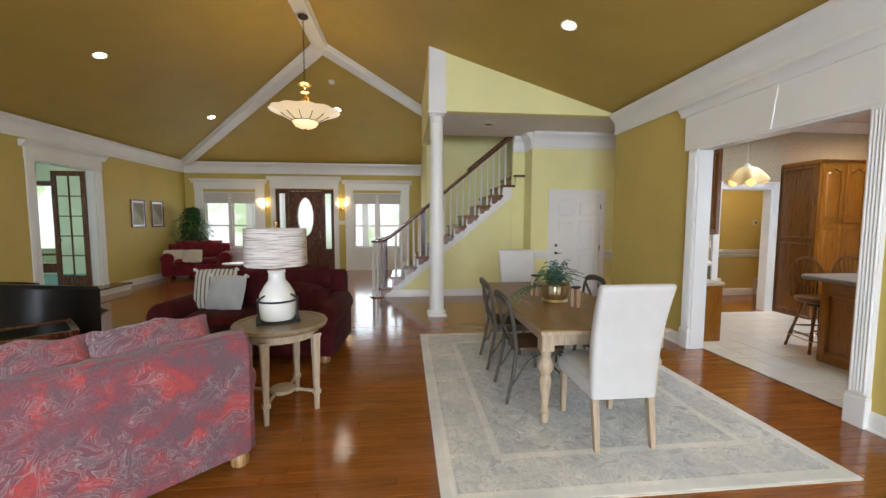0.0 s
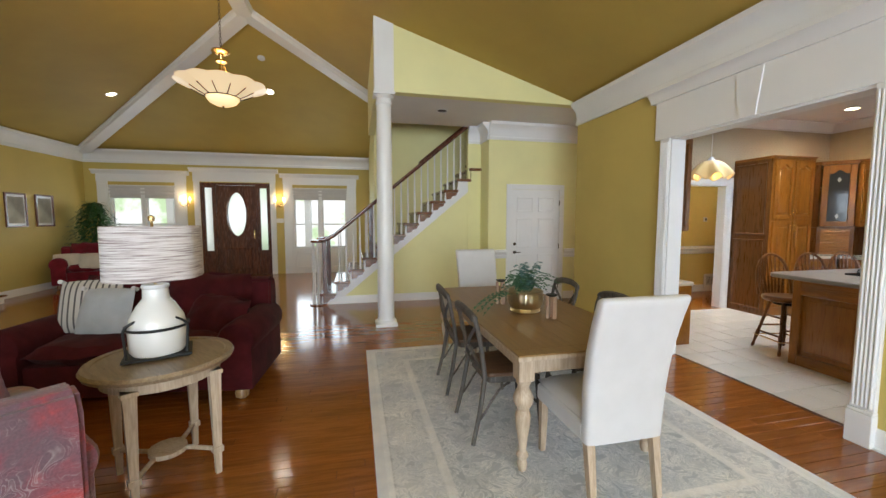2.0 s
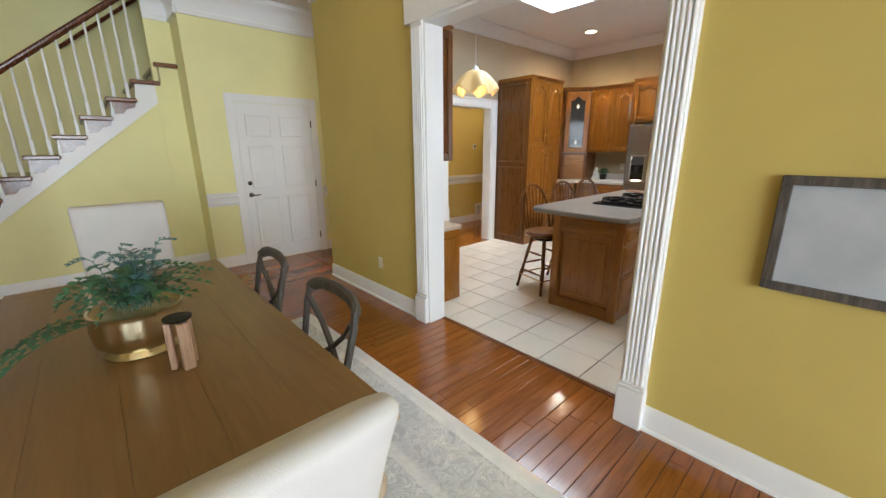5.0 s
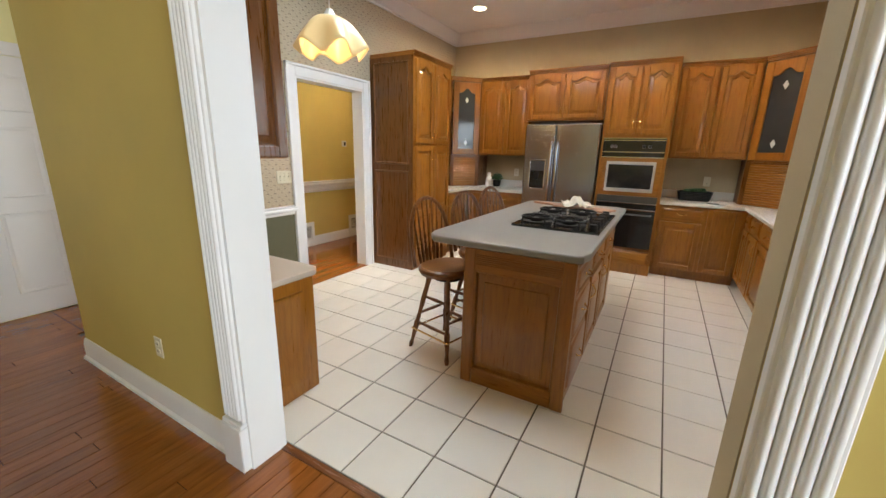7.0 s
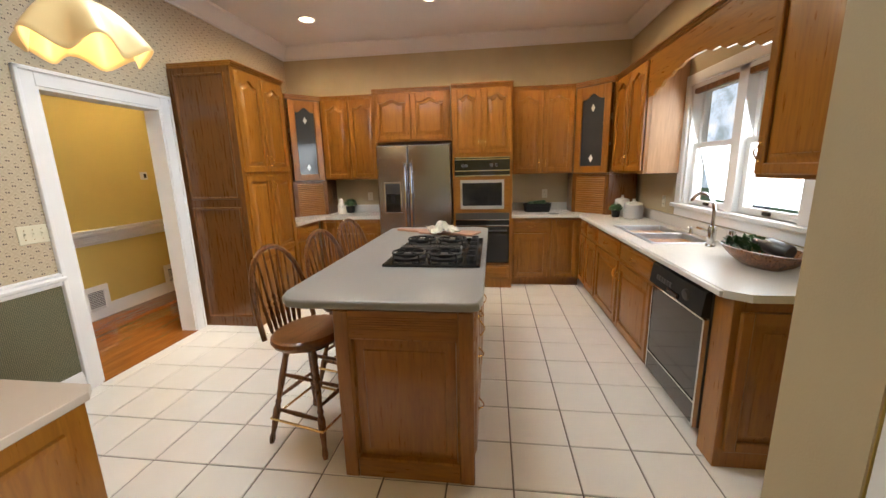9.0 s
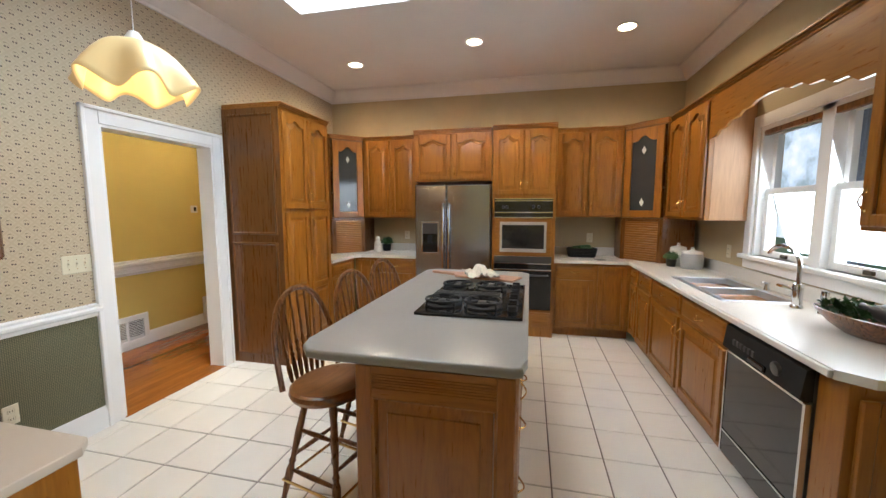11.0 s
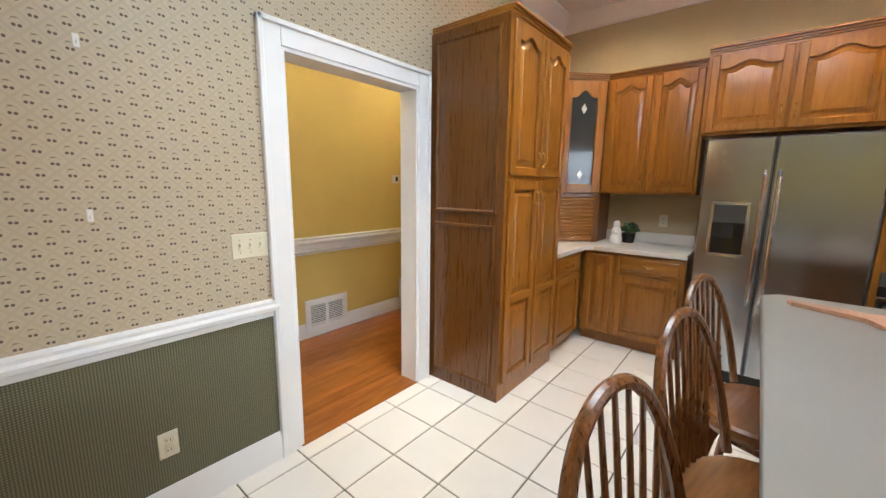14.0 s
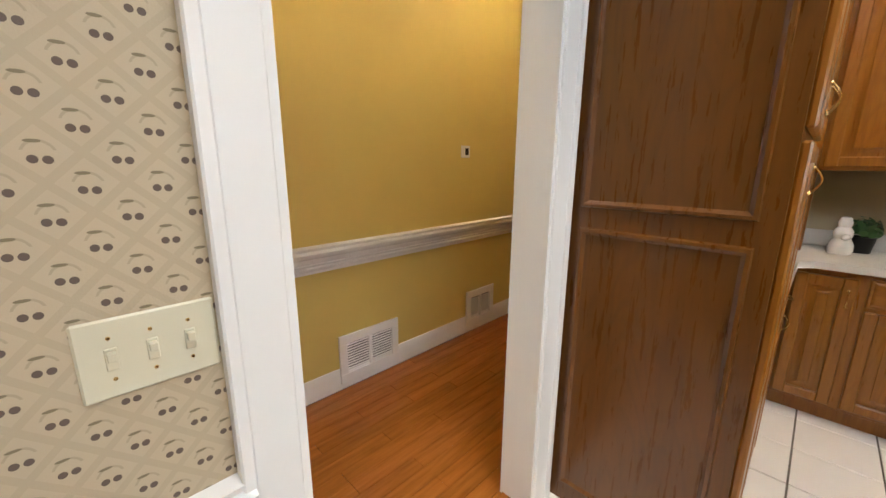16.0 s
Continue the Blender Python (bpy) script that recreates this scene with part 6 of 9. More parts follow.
# upholstered end chairs
def end_chair(m, label):
    c = thing("upholstered_chair", m, label, "chair", "white end chairs")
    k, ring_n, top = 16, 28, 1.12
    bm = B()
    rows = []
    for u, q2 in [(i / k, 1.0) for i in range(k)] + [(0.965 + 0.035 * math.sin(a2), math.cos(a2)) for a2 in [0.2, 0.5, 0.8, 1.1, 1.35]]:
        z = 0.34 + (top - 0.34) * u
        y = 0.272 + 0.02 * u + 0.19 * max(0, u - 0.22) ** 2
        th, hw = (0.040 + 0.006 * math.sin(math.pi * u)) * q2, (0.226 + 0.022 * u) - 0.018 * (1 - q2)
        row = []
        for i in range(ring_n):
            a2 = 2 * math.pi * i / ring_n
            c2, s2 = math.cos(a2), math.sin(a2)
            row.append((hw * math.copysign(abs(c2) ** 0.28, c2), y + th * math.copysign(abs(s2) ** 0.5, s2), z))
        rows.append(row)
    loops(bm, rows)
    part("backrest", bm, M["white_cloth"], c)
    bm = B()
    box(bm, -0.228, 0.228, -0.24, 0.26, 0.335, 0.44, 0.012)
    part("seat_frame", bm, M["white_cloth"], c)
    bm = B()
    cushion(bm, 0.462, 0.50, 0.075)
    part("seat", bm, M["white_cloth"], c, "", pose(0, -0.005, 0.42))
    for sx in (-1, 1):
        for y, lean in ((-0.205, -0.01), (0.275, 0.05)):
            bm = B()
            x = 0.195 * sx
            loops(bm, [[(x + r * a, y + lean * (1 - z / 0.335) + r * b2, z) for a, b2 in ((-1, -1), (1, -1), (1, 1), (-1, 1))] for z, r in ((0, 0.016), (0.18, 0.020), (0.338, 0.022))])
            part("leg", bm, M["wash_wood"], c)
    return c


w1 = end_chair(pose(1.785, 2.40 + 0.0, RZ, 0, 0, 180) @ pose(0, -0.02, 0), "tall white upholstered dining chair with pale wooden legs")
w1.matrix_basis = pose(1.785, 2.985, RZ, 0, 0, 180)
copy_thing(w1, pose(1.86, 5.08, RZ, 0, 0, 0))


# cross-back chairs
def cross_chair(m, label):
    c = thing("cross_back_chair", m, label, "chair", "cross-back chairs")
    bm = B()
    n1 = [(0.21, -0.20), (0.225, -0.12), (0.20, 0.17), (0.15, 0.20), (-0.15, 0.20), (-0.20, 0.17), (-0.225, -0.12), (-0.21, -0.20), (-0.15, -0.225), (0.15, -0.225)]
    slab(bm, n1, 0.44, 0.468, 0.008)
    part("seat", bm, M["seat_brown"], c, "brown saddle-shaped wooden seat")
    bm = B()
    slab(bm, [(x * 0.93, y * 0.93) for x, y in n1], 0.395, 0.44)
    part("seat_frame", bm, M["grey_wood"], c)

    def post(s):
        return [(s * 0.215, 0.285, 0), (s * 0.205, 0.235, 0.22), (s * 0.195, 0.20, 0.44), (s * 0.20, 0.225, 0.62), (s * 0.215, 0.26, 0.78), (s * 0.205, 0.275, 0.84)]
    for s in (-1, 1):
        bm = B()
        tube(bm, post(s), [0.015, 0.017, 0.018, 0.016, 0.016, 0.016], 8)
        part("back_post", bm, M["grey_wood"], c)
        bm = B()
        tube(bm, [(s * 0.175, -0.185, 0.42), (s * 0.185, -0.20, 0.2), (s * 0.195, -0.215, 0)], [0.019, 0.017, 0.013], 8)
        part("front_leg", bm, M["grey_wood"], c)
        bm = B()
        tube(bm, [(s * 0.205, 0.235, 0.16)] + [(s * 0.205, 0.225 - 0.20 * u, 0.16 + 0.235 * math.sin(math.pi / 2 * u)) for u in (0.15, 0.35, 0.6, 0.85, 1.0)], 0.008, 6)
        part("side_brace", bm, M["grey_wood"], c)
    bm = B()
    tube(bm, [(0.205 * math.cos(a) * (1 + 0.06 * math.sin(a)), 0.275 + 0.03 * math.sin(a), 0.835 + 0.045 * math.sin(a)) for a in [math.pi * i / 16 for i in range(17)]], 0.020, 8, 1.5)
    part("top_rail", bm, M["grey_wood"], c)
    for s in (-1, 1):
        bm = B()
        tube(bm, [(s * 0.20, 0.262, 0.80), (s * 0.10, 0.272, 0.70), (0, 0.262, 0.615), (-s * 0.10, 0.235, 0.545), (-s * 0.195, 0.212, 0.49)], 0.012, 6, 1.5)
        part("cross_slat", bm, M["grey_wood"], c)
    bm = B()
    tube(bm, [(-0.195, 0.21, 0.485), (0, 0.225, 0.48), (0.195, 0.21, 0.485)], 0.010, 6)
    part("lower_rail", bm, M["grey_wood"], c)
    bm = B()
    tube(bm, [(-0.17, -0.19, 0.22), (0.17, -0.19, 0.22)], 0.009, 6)
    part("stretcher", bm, M["grey_wood"], c)
    return c


M["seat_brown"] = wooden("seat_brown", (0.05, 0.022, 0.010), (0.10, 0.05, 0.024), (0.16, 0.085, 0.042), "Y", 0.4, 1.2, 0.1)
x1 = cross_chair(pose(1.455, 3.56, RZ, 0, 0, 90), "weathered grey cross-back dining chair with a brown seat")
copy_thing(x1, pose(1.46, 4.28, RZ, 0, 0, 88))
copy_thing(x1, pose(2.15, 3.62, RZ, 0, 0, -90))
copy_thing(x1, pose(2.16, 4.38, RZ, 0, 0, -92))

# centrepiece
TT = RZ + 0.729
pot = thing("brass_planter", pose(1.80, 3.93, TT), "hammered brass planter with a fern on the table", "planter")
bm = B()
nb = 64
prof = [(0.115, 0.0), (0.125, 0.008), (0.118, 0.022), (0.110, 0.03), (0.135, 0.06), (0.142, 0.10), (0.138, 0.15), (0.142, 0.165), (0.146, 0.172), (0.138, 0.175), (0.130, 0.150)]
vs = [[bm.verts.new(((r * (1 + (0.045 * abs(math.cos(8 * 2 * math.pi * i / nb / 1.0)) if 2 < k2 < 7 else 0))) * math.cos(2 * math.pi * i / nb), (r * (1 + (0.045 * abs(math.cos(8 * 2 * math.pi * i / nb)) if 2 < k2 < 7 else 0))) * math.sin(2 * math.pi * i / nb), z)) for i in range(nb)] for k2, (r, z) in enumerate(prof)]
for a, b2 in zip(vs, vs[1:]):
    for i in range(nb):
        bm.faces.new((a[i], a[(i + 1) % nb], b2[(i + 1) % nb], b2[i]))
bm.faces.new(vs[0][::-1])
bm.faces.new(vs[-1])
part("pot", bm, M["pale_brass"], pot, "fluted pale brass pot")
rnd = random.Random(5)


def frond(bm, base, yaw, reach, rise, drop, width=0.03, k=9):
    d = Vector((math.cos(yaw), math.sin(yaw), 0))
    side = Vector((-d.y, d.x, 0))
    pts = [Vector(base) + d * (reach * u) + Vector((0, 0, rise * math.sin(math.pi * 0.5 * min(1, u * 1.6)) - drop * u * u)) for u in [i / k for i in range(k + 1)]]
    for i in range(1, k):
        w = width * math.sin(math.pi * (i / k) ** 0.7)
        for s in (-1, 1):
            a, b2 = pts[i], pts[i] + (pts[i + 1] - pts[i]) * 0.55
            tip = (a + b2) / 2 + side * (s * w) + d * 0.012 + Vector((0, 0, 0.004))
            mid = a.lerp(tip, 0.5) + Vector((0, 0, 0.004))
            bm.faces.new([bm.verts.new(a), bm.verts.new(mid - d * 0.005), bm.verts.new(tip), bm.verts.new(b2)])
    tube(bm, pts, 0.0015, 4)


bm = B()
for i in range(46):
    yaw = rnd.uniform(0, 6.28)
    frond(bm, (rnd.uniform(-0.06, 0.06), rnd.uniform(-0.06, 0.06), 0.16), yaw, rnd.uniform(0.10, 0.26), rnd.uniform(0.06, 0.20), rnd.uniform(0.0, 0.12), rnd.uniform(0.022, 0.036))
for i in range(6):
    frond(bm, (-0.12, rnd.uniform(-0.05, 0.05), 0.15), math.pi + rnd.uniform(-0.5, 0.5), rnd.uniform(0.22, 0.36), 0.02, 0.16, 0.028)
part("fern", bm, M["fern_green"], pot, "dense green fern fronds")
bm = B()
for i in range(16):
    frond(bm, (rnd.uniform(-0.04, 0.06), rnd.uniform(-0.05, 0.05), 0.17), rnd.uniform(0, 6.28), rnd.uniform(0.05, 0.16), rnd.uniform(0.14, 0.24), 0.02, rnd.uniform(0.03, 0.045))
part("blue_fern", bm, M["blue_fern"], pot, "upright blue-green fern fronds")
for x, y, h in ((1.89, 3.66, 0.17), (1.70, 4.22, 0.20)):
    cd = thing("candle_holder", pose(x, y, TT, 0, 0, 20), "pale wooden three-post candle holder", "candle holder", "candle holders")
    for i in range(3):
        a = 2 * math.pi * i / 3 + 0.4
        bm = B()
        box(bm, -0.018, 0.018, -0.010, 0.010, 0, h, 0.003, Matrix.Translation((0.032 * math.cos(a), 0.032 * math.sin(a), 0)) @ pose(0, 0, 0, 0, 0, math.degrees(a) + 90))
        part("post", bm, M["pink_wood"], cd)
    bm = B()
    lathe(bm, [(0.028, 0), (0.042, 0.008), (0.044, 0.016), (0.02, 0.018), (0.0, 0.018)], 0, 0, h, 16)
    part("cup", bm, M["black_iron"], cd, "dark iron candle cup")

# ---- stairs ----
N, RUN, RISE, SX = 11, 0.247, 0.204, -0.17
st = thing("staircase", pose(0, 0, 0), "open oak staircase with white risers and dark rail", "staircase")
st["kind"] = "structure"
bm = B()
box(bm, 0, RUN + 0.035, -0.06, STAIR_BACK - STAIR_Y, -0.014, 0.032, 0.010)
tread_mesh = mesh_of("tread", bm, M["tread"])
bm = B()
box(bm, 0, 0.02, 0.0, STAIR_BACK - STAIR_Y, 0, RISE - 0.047)
riser_mesh = mesh_of("riser", bm, M["tread"])
for i in range(14):
    x = SX + RUN * i
    o = new("riser", riser_mesh)
    o.parent, o.matrix_basis = st, pose(x, STAIR_Y, RISE * i)
    o = new("tread", tread_mesh)
    o.parent, o.matrix_basis = st, pose(x - 0.03, STAIR_Y, RISE * (i + 1) - 0.032)
saw = [(SX, 0.0)]
for i in range(N):
    saw += [(SX + RUN * i + 0.012, RISE * (i + 1) - 0.048), (SX + RUN * (i + 1) - 0.012, RISE * (i + 1) - 0.048)]
xe = 2.50
saw = [p for p in saw if p[0] <= xe] + [(xe, RISE * N - 0.04)]
low = lambda x: max(0.0, (x - SX) * RISE / RUN - 0.20)
bm = B()
prism(bm, saw + [(xe, low(xe)), (SX + 0.24, 0.0)], 0.022, pose(0, STAIR_Y - 0.012, 0))
part("stringer", bm, M["white_trim"], st, "white sawtooth stringer")
for i in range(10):
    bm = B()
    x0 = SX + RUN * i
    zt = RISE * (i + 1) - 0.048
    prism(bm, [(x0 + 0.02, zt), (x0 + RUN - 0.01, zt), (x0 + RUN - 0.03, zt - 0.05), (x0 + RUN - 0.10, zt - 0.07), (x0 + RUN - 0.14, zt - 0.12), (x0 + 0.03, zt - 0.13)], 0.008, pose(0, STAIR_Y - 0.019, 0))
    part("bracket", bm, M["tread"], st, "stained scroll bracket")
bm = B()
prism(bm, [(SX + 0.26, 0.0), (xe, 0.0), (xe, low(xe)), (SX + 0.245, 0.0)], 0.06, pose(0, STAIR_Y + 0.01, 0))
structure("wall_under_stairs", bm, M["pale_wall"], "pale yellow wall under the stairs", "wall")
# balusters
bm = B()
box(bm, -0.016, 0.016, -0.016, 0.016, 0, 0.16, 0.003)
lathe(bm, [(0.014, 0.16), (0.018, 0.175), (0.011, 0.19), (0.017, 0.30), (0.012, 0.75), (0.011, 1.0)], seg=10)
bal = mesh_of("baluster", bm, M["white_trim"])


def rail_z(x):
    return (x - SX) * RISE / RUN + RISE + 0.80


def baluster(x, y, z0, z1):
    o = new("baluster", bal)
    o.parent, o.matrix_basis = st, pose(x, y, z0) @ Matrix.Diagonal((1, 1, (z1 - z0), 1))


for i in range(1, N):
    for f in (0.25, 0.75):
        x = SX + RUN * (i + f)
        if x < 2.48:
            baluster(x, STAIR_Y + 0.03, RISE * (i + 1), rail_z(x))
        if x < 0.72:
            baluster(x, STAIR_BACK - 0.06, RISE * (i + 1), rail_z(x))
for yy, xend in ((STAIR_Y + 0.03, 2.50), (STAIR_BACK - 0.06, 0.80)):
    bm = B()
    x0 = SX + 0.22
    pts = [(SX - 0.02, yy, 1.12), (SX + 0.08, yy, 1.13), (x0, yy, rail_z(x0) + 0.02)] + [(x, yy, rail_z(x) + 0.015) for x in (x0 + 0.2, xend)]
    tube(bm, pts, 0.030, 10, 1.15)
    part("handrail", bm, M["mahogany"], st, "dark polished handrail")
    bm = B()
    lathe(bm, [(0, 0), (0.10, 0.0), (0.115, 0.012), (0.115, 0.03), (0.10, 0.045), (0, 0.048)], SX - 0.05, yy, 1.09, 20)
    part("volute", bm, M["mahogany"], st, "round dark rail end")
    bm = B()
    box(bm, SX + 0.035, SX + 0.105, yy - 0.035, yy + 0.035, 0, 1.10, 0.004)
    part("newel", bm, M["mahogany"], st, "dark turned newel")
    for a in range(5):
        an = math.radians(100 + 45 * a)
        o = new("baluster", bal)
        o.parent, o.matrix_basis = st, pose(SX - 0.05 + 0.085 * math.cos(an), yy + 0.085 * math.sin(an), 0.02) @ Matrix.Diagonal((1, 1, 1.08, 1))
    bm = B()
    lathe(bm, [(0.15, 0), (0.155, 0.01), (0.15, 0.02)], SX - 0.05, yy, 0, 24)
    part("newel_base", bm, M["tread"], st)
bm = B()
tube(bm, [(1.75, STAIR_BACK - 0.06, rail_z(1.75) + 0.08), (4.0, STAIR_BACK - 0.06, rail_z(4.0) + 0.08)], 0.022, 8)
part("wall_rail", bm, M["mahogany"], st, "dark rail on the stair wall")
bm = B()
box(bm, 0.70, 0.79, STAIR_BACK - 0.105, STAIR_BACK - 0.015, RISE * 4, RISE * 4 + 1.0, 0.004)
part("newel", bm, M["mahogany"], st)

# ---- doors ----
ud = thing("door_1", pose(0, 0, 0), "white six-panel door with a dark lever under the stair hall", "door")
ud["kind"] = "structure"
DX0, DX1, DZ = 3.19, 4.13, 2.03
bm = B()
box(bm, DX0, DX1, HALL_Y - 0.012, HALL_Y + 0.02, 0.008, DZ, 0.002)
slabd = part("slab", bm, M["white_trim"], ud)
wd = (DX1 - DX0 - 0.30) / 2
for z0, z1 in ((0.20, 0.86), (0.98, 1.52), (1.63, 1.90)):
    for x0 in (DX0 + 0.10, DX0 + 0.20 + wd):
        bm = B()
        ring = [(x0, z0), (x0 + wd, z0), (x0 + wd, z1), (x0, z1)]
        loops(bm, [[(x, HALL_Y - 0.012 - o, z) for x, z in inset_ring(ring, w2)] for o, w2 in ((0, 0), (0.012, 0.007), (0.010, 0.018), (0.001, 0.030), (0.002, 0.040), (0.009, 0.066), (0.0095, 0.07))])
        part("panel", bm, M["white_trim"], slabd)
bm = B()
for x0, x1 in ((DX0 - 0.10, DX0 - 0.004), (DX1 + 0.004, DX1 + 0.10)):
    box(bm, x0, x1, HALL_Y - 0.022, HALL_Y, 0, DZ + 0.10, 0.004)
box(bm, DX0 - 0.004, DX1 + 0.004, HALL_Y - 0.0215, HALL_Y, DZ + 0.004, DZ + 0.10, 0.004)
part("casing", bm, M["white_trim"], ud)
bm = B()
lathe(bm, [(0.028, 0), (0.026, 0.012), (0.012, 0.016), (0, 0.017)], seg=16, m=Matrix.Translation((DX0 + 0.065, HALL_Y - 0.012, 1.05)) @ pose(0, 0, 0, 90))
part("deadbolt", bm, M["dark_bronze"], ud)
bm = B()
lathe(bm, [(0.030, 0), (0.028, 0.012), (0.010, 0.016), (0.010, 0.045), (0, 0.046)], seg=16, m=Matrix.Translation((DX0 + 0.065, HALL_Y - 0.012, 0.90)) @ pose(0, 0, 0, 90))
tube(bm, [(DX0 + 0.065, HALL_Y - 0.055, 0.90), (DX0 + 0.12, HALL_Y - 0.06, 0.897), (DX0 + 0.17, HALL_Y - 0.055, 0.902)], [0.010, 0.008, 0.007], 8)
part("lever", bm, M["dark_bronze"], ud)
for z in (0.25, 1.0, 1.80):
    bm = B()
    tube(bm, [(DX1 + 0.003, HALL_Y - 0.022, z - 0.045), (DX1 + 0.003, HALL_Y - 0.022, z + 0.045)], 0.008, 8)
    part("hinge", bm, M["dark_bronze"], ud)

# front door with an oval light between side lights
fd = thing("door_2", pose(0, 0, 0), "mahogany front door with oval glass and side lights", "door")
fd["kind"] = "structure"
YD = YF + 0.05
x0, x1, z1 = DOOR[0], DOOR[1], DOOR[3]
SL0, SL1 = -3.15, -2.17
bm = B()
for a, b2 in ((x0, x0 + 0.05), (SL0 - 0.05, SL0 + 0.0), (SL1, SL1 + 0.05), (x1 - 0.05, x1)):
    box(bm, a, b2, YD - 0.05, YD + 0.07, 0, z1, 0.004)
box(bm, x0 + 0.05, x1 - 0.05, YD - 0.045, YD + 0.068, z1 - 0.06, z1, 0.004)
part("frame", bm, M["mahogany"], fd)


def oval_panel(bm, xa, xb, za, zb, cx, cz, rx2, rz2, ya, yb, k=56):
    """A board with an oval hole through it."""
    rows = [[], [], [], []]
    turns = sorted([2 * math.pi * i / k for i in range(k)] + [math.atan2(zq - cz, xq - cx) % (2 * math.pi) for xq in (xa, xb) for zq in (za, zb)])
    k = len(turns)
    for a in turns:
        c, s = math.cos(a), math.sin(a)
        t1 = min(((xb - cx) / c if c > 1e-9 else (xa - cx) / c if c < -1e-9 else 1e9), ((zb - cz) / s if s > 1e-9 else (za - cz) / s if s < -1e-9 else 1e9))
        rows[0].append((cx + c * t1, ya, cz + s * t1))
        rows[1].append((cx + rx2 * c, ya, cz + rz2 * s))
        rows[2].append((cx + rx2 * c, yb, cz + rz2 * s))
        rows[3].append((cx + c * t1, yb, cz + s * t1))
    vs = [[bm.verts.new(p) for p in r] for r in rows]
    for a, b2 in zip(vs, vs[1:] + vs[:1]):
        for i in range(k):
            bm.faces.new((a[i], a[(i + 1) % k], b2[(i + 1) % k], b2[i]))


OC, OZ, ORX, ORZ = -2.655, 1.63, 0.225, 0.575
bm = B()
oval_panel(bm, SL0 + 0.003, SL1 - 0.003, 0.02, z1 - 0.065, OC, OZ, ORX, ORZ, YD - 0.02, YD + 0.025)
leaf = part("leaf", bm, M["mahogany"], fd)
bm = B()
box(bm, SL0 + 0.003, SL1 - 0.003, YD - 0.04, YD + 0.05, 0.0, 0.018, 0.003)
part("threshold", bm, M["mahogany"], fd)
bm = B()
ringp = [(OC + (ORX + 0.02) * math.cos(a), YD - 0.024, OZ + (ORZ + 0.02) * math.sin(a)) for a in [2 * math.pi * i / 56 for i in range(57)]]
tube(bm, ringp, 0.022, 8)
part("oval_molding", bm, M["mahogany"], leaf)
M["obscure_glass"] = glassy("obscure_glass", (0.95, 0.97, 0.97), 0.45)
bm = B()
bm.faces.new([bm.verts.new((OC + ORX * math.cos(a), YD, OZ + ORZ * math.sin(a))) for a in [2 * math.pi * i / 56 for i in range(56)]])
g = part("oval_glass", bm, M["obscure_glass"], leaf, "frosted oval glass")
g.visible_shadow = False
for za, zb in ((0.16, 0.72),):
    bm = B()
    ring = [(SL0 + 0.14, za), (SL1 - 0.14, za), (SL1 - 0.14, zb), (SL0 + 0.14, zb)]
    loops(bm, [[(x, YD - 0.021, z) for x, z in ring], [(x, YD - 0.032, z) for x, z in inset_ring(ring, 0.008)], [(x, YD - 0.030, z) for x, z in inset_ring(ring, 0.03)], [(x, YD - 0.022, z) for x, z in inset_ring(ring, 0.04)]])
    part("lower_panel", bm, M["mahogany"], leaf)
bm = B()
box(bm, SL1 - 0.085, SL1 - 0.045, YD - 0.035, YD - 0.02, 0.98, 1.20, 0.004)
tube(bm, [(SL1 - 0.065, YD - 0.035, 1.02), (SL1 - 0.065, YD - 0.075, 1.04), (SL1 - 0.065, YD - 0.075, 1.13), (SL1 - 0.065, YD - 0.035, 1.15)], 0.008, 8)
part("handle_set", bm, M["brass"], leaf, "brass handle set")
for a, b2 in ((x0 + 0.05, SL0 - 0.05), (SL1 + 0.05, x1 - 0.05)):
    bm = B()
    box(bm, a, b2, YD - 0.02, YD + 0.03, 0.0, 0.66, 0.003)
    for q4 in ((a, a + 0.045, 0.66, z1 - 0.06), (b2 - 0.045, b2, 0.66, z1 - 0.06), (a + 0.045, b2 - 0.045, z1 - 0.13, z1 - 0.06)):
        box(bm, q4[0], q4[1], YD - 0.02, YD + 0.03, q4[2], q4[3], 0.003)
    sl = part("side_light", bm, M["mahogany"], fd)
    bm = B()
    box(bm, a + 0.04, b2 - 0.04, YD, YD + 0.006, 0.66, z1 - 0.12)
    g = part("glass", bm, M["obscure_glass"], sl, "frosted side glass")
    g.visible_shadow = False
# casing and entablature
bm = B()
for a, b2 in ((x0 - 0.14, x0), (x1, x1 + 0.14)):
    box(bm, a, b2, YF - 0.03, YF, 0, z1 + 0.02, 0.004)
    box(bm, a + 0.03, b2 - 0.03, YF - 0.038, YF - 0.029, 0.25, z1 - 0.03, 0.004)
box(bm, x0 - 0.15, x1 + 0.15, YF - 0.035, YF, z1 + 0.02, z1 + 0.26, 0.004)
molding(bm, [(0.03, 0), (0.05, 0), (0.06, 0.03), (0.10, 0.07), (0.125, 0.085), (0.125, 0.11), (0, 0.115), (0, 0)], (x0 - 0.22, YF), (x1 + 0.22, YF), (0, -1), z1 + 0.26)
part("casing", bm, M["white_trim"], fd, "white door casing with an entablature")

# ---- front windows ----


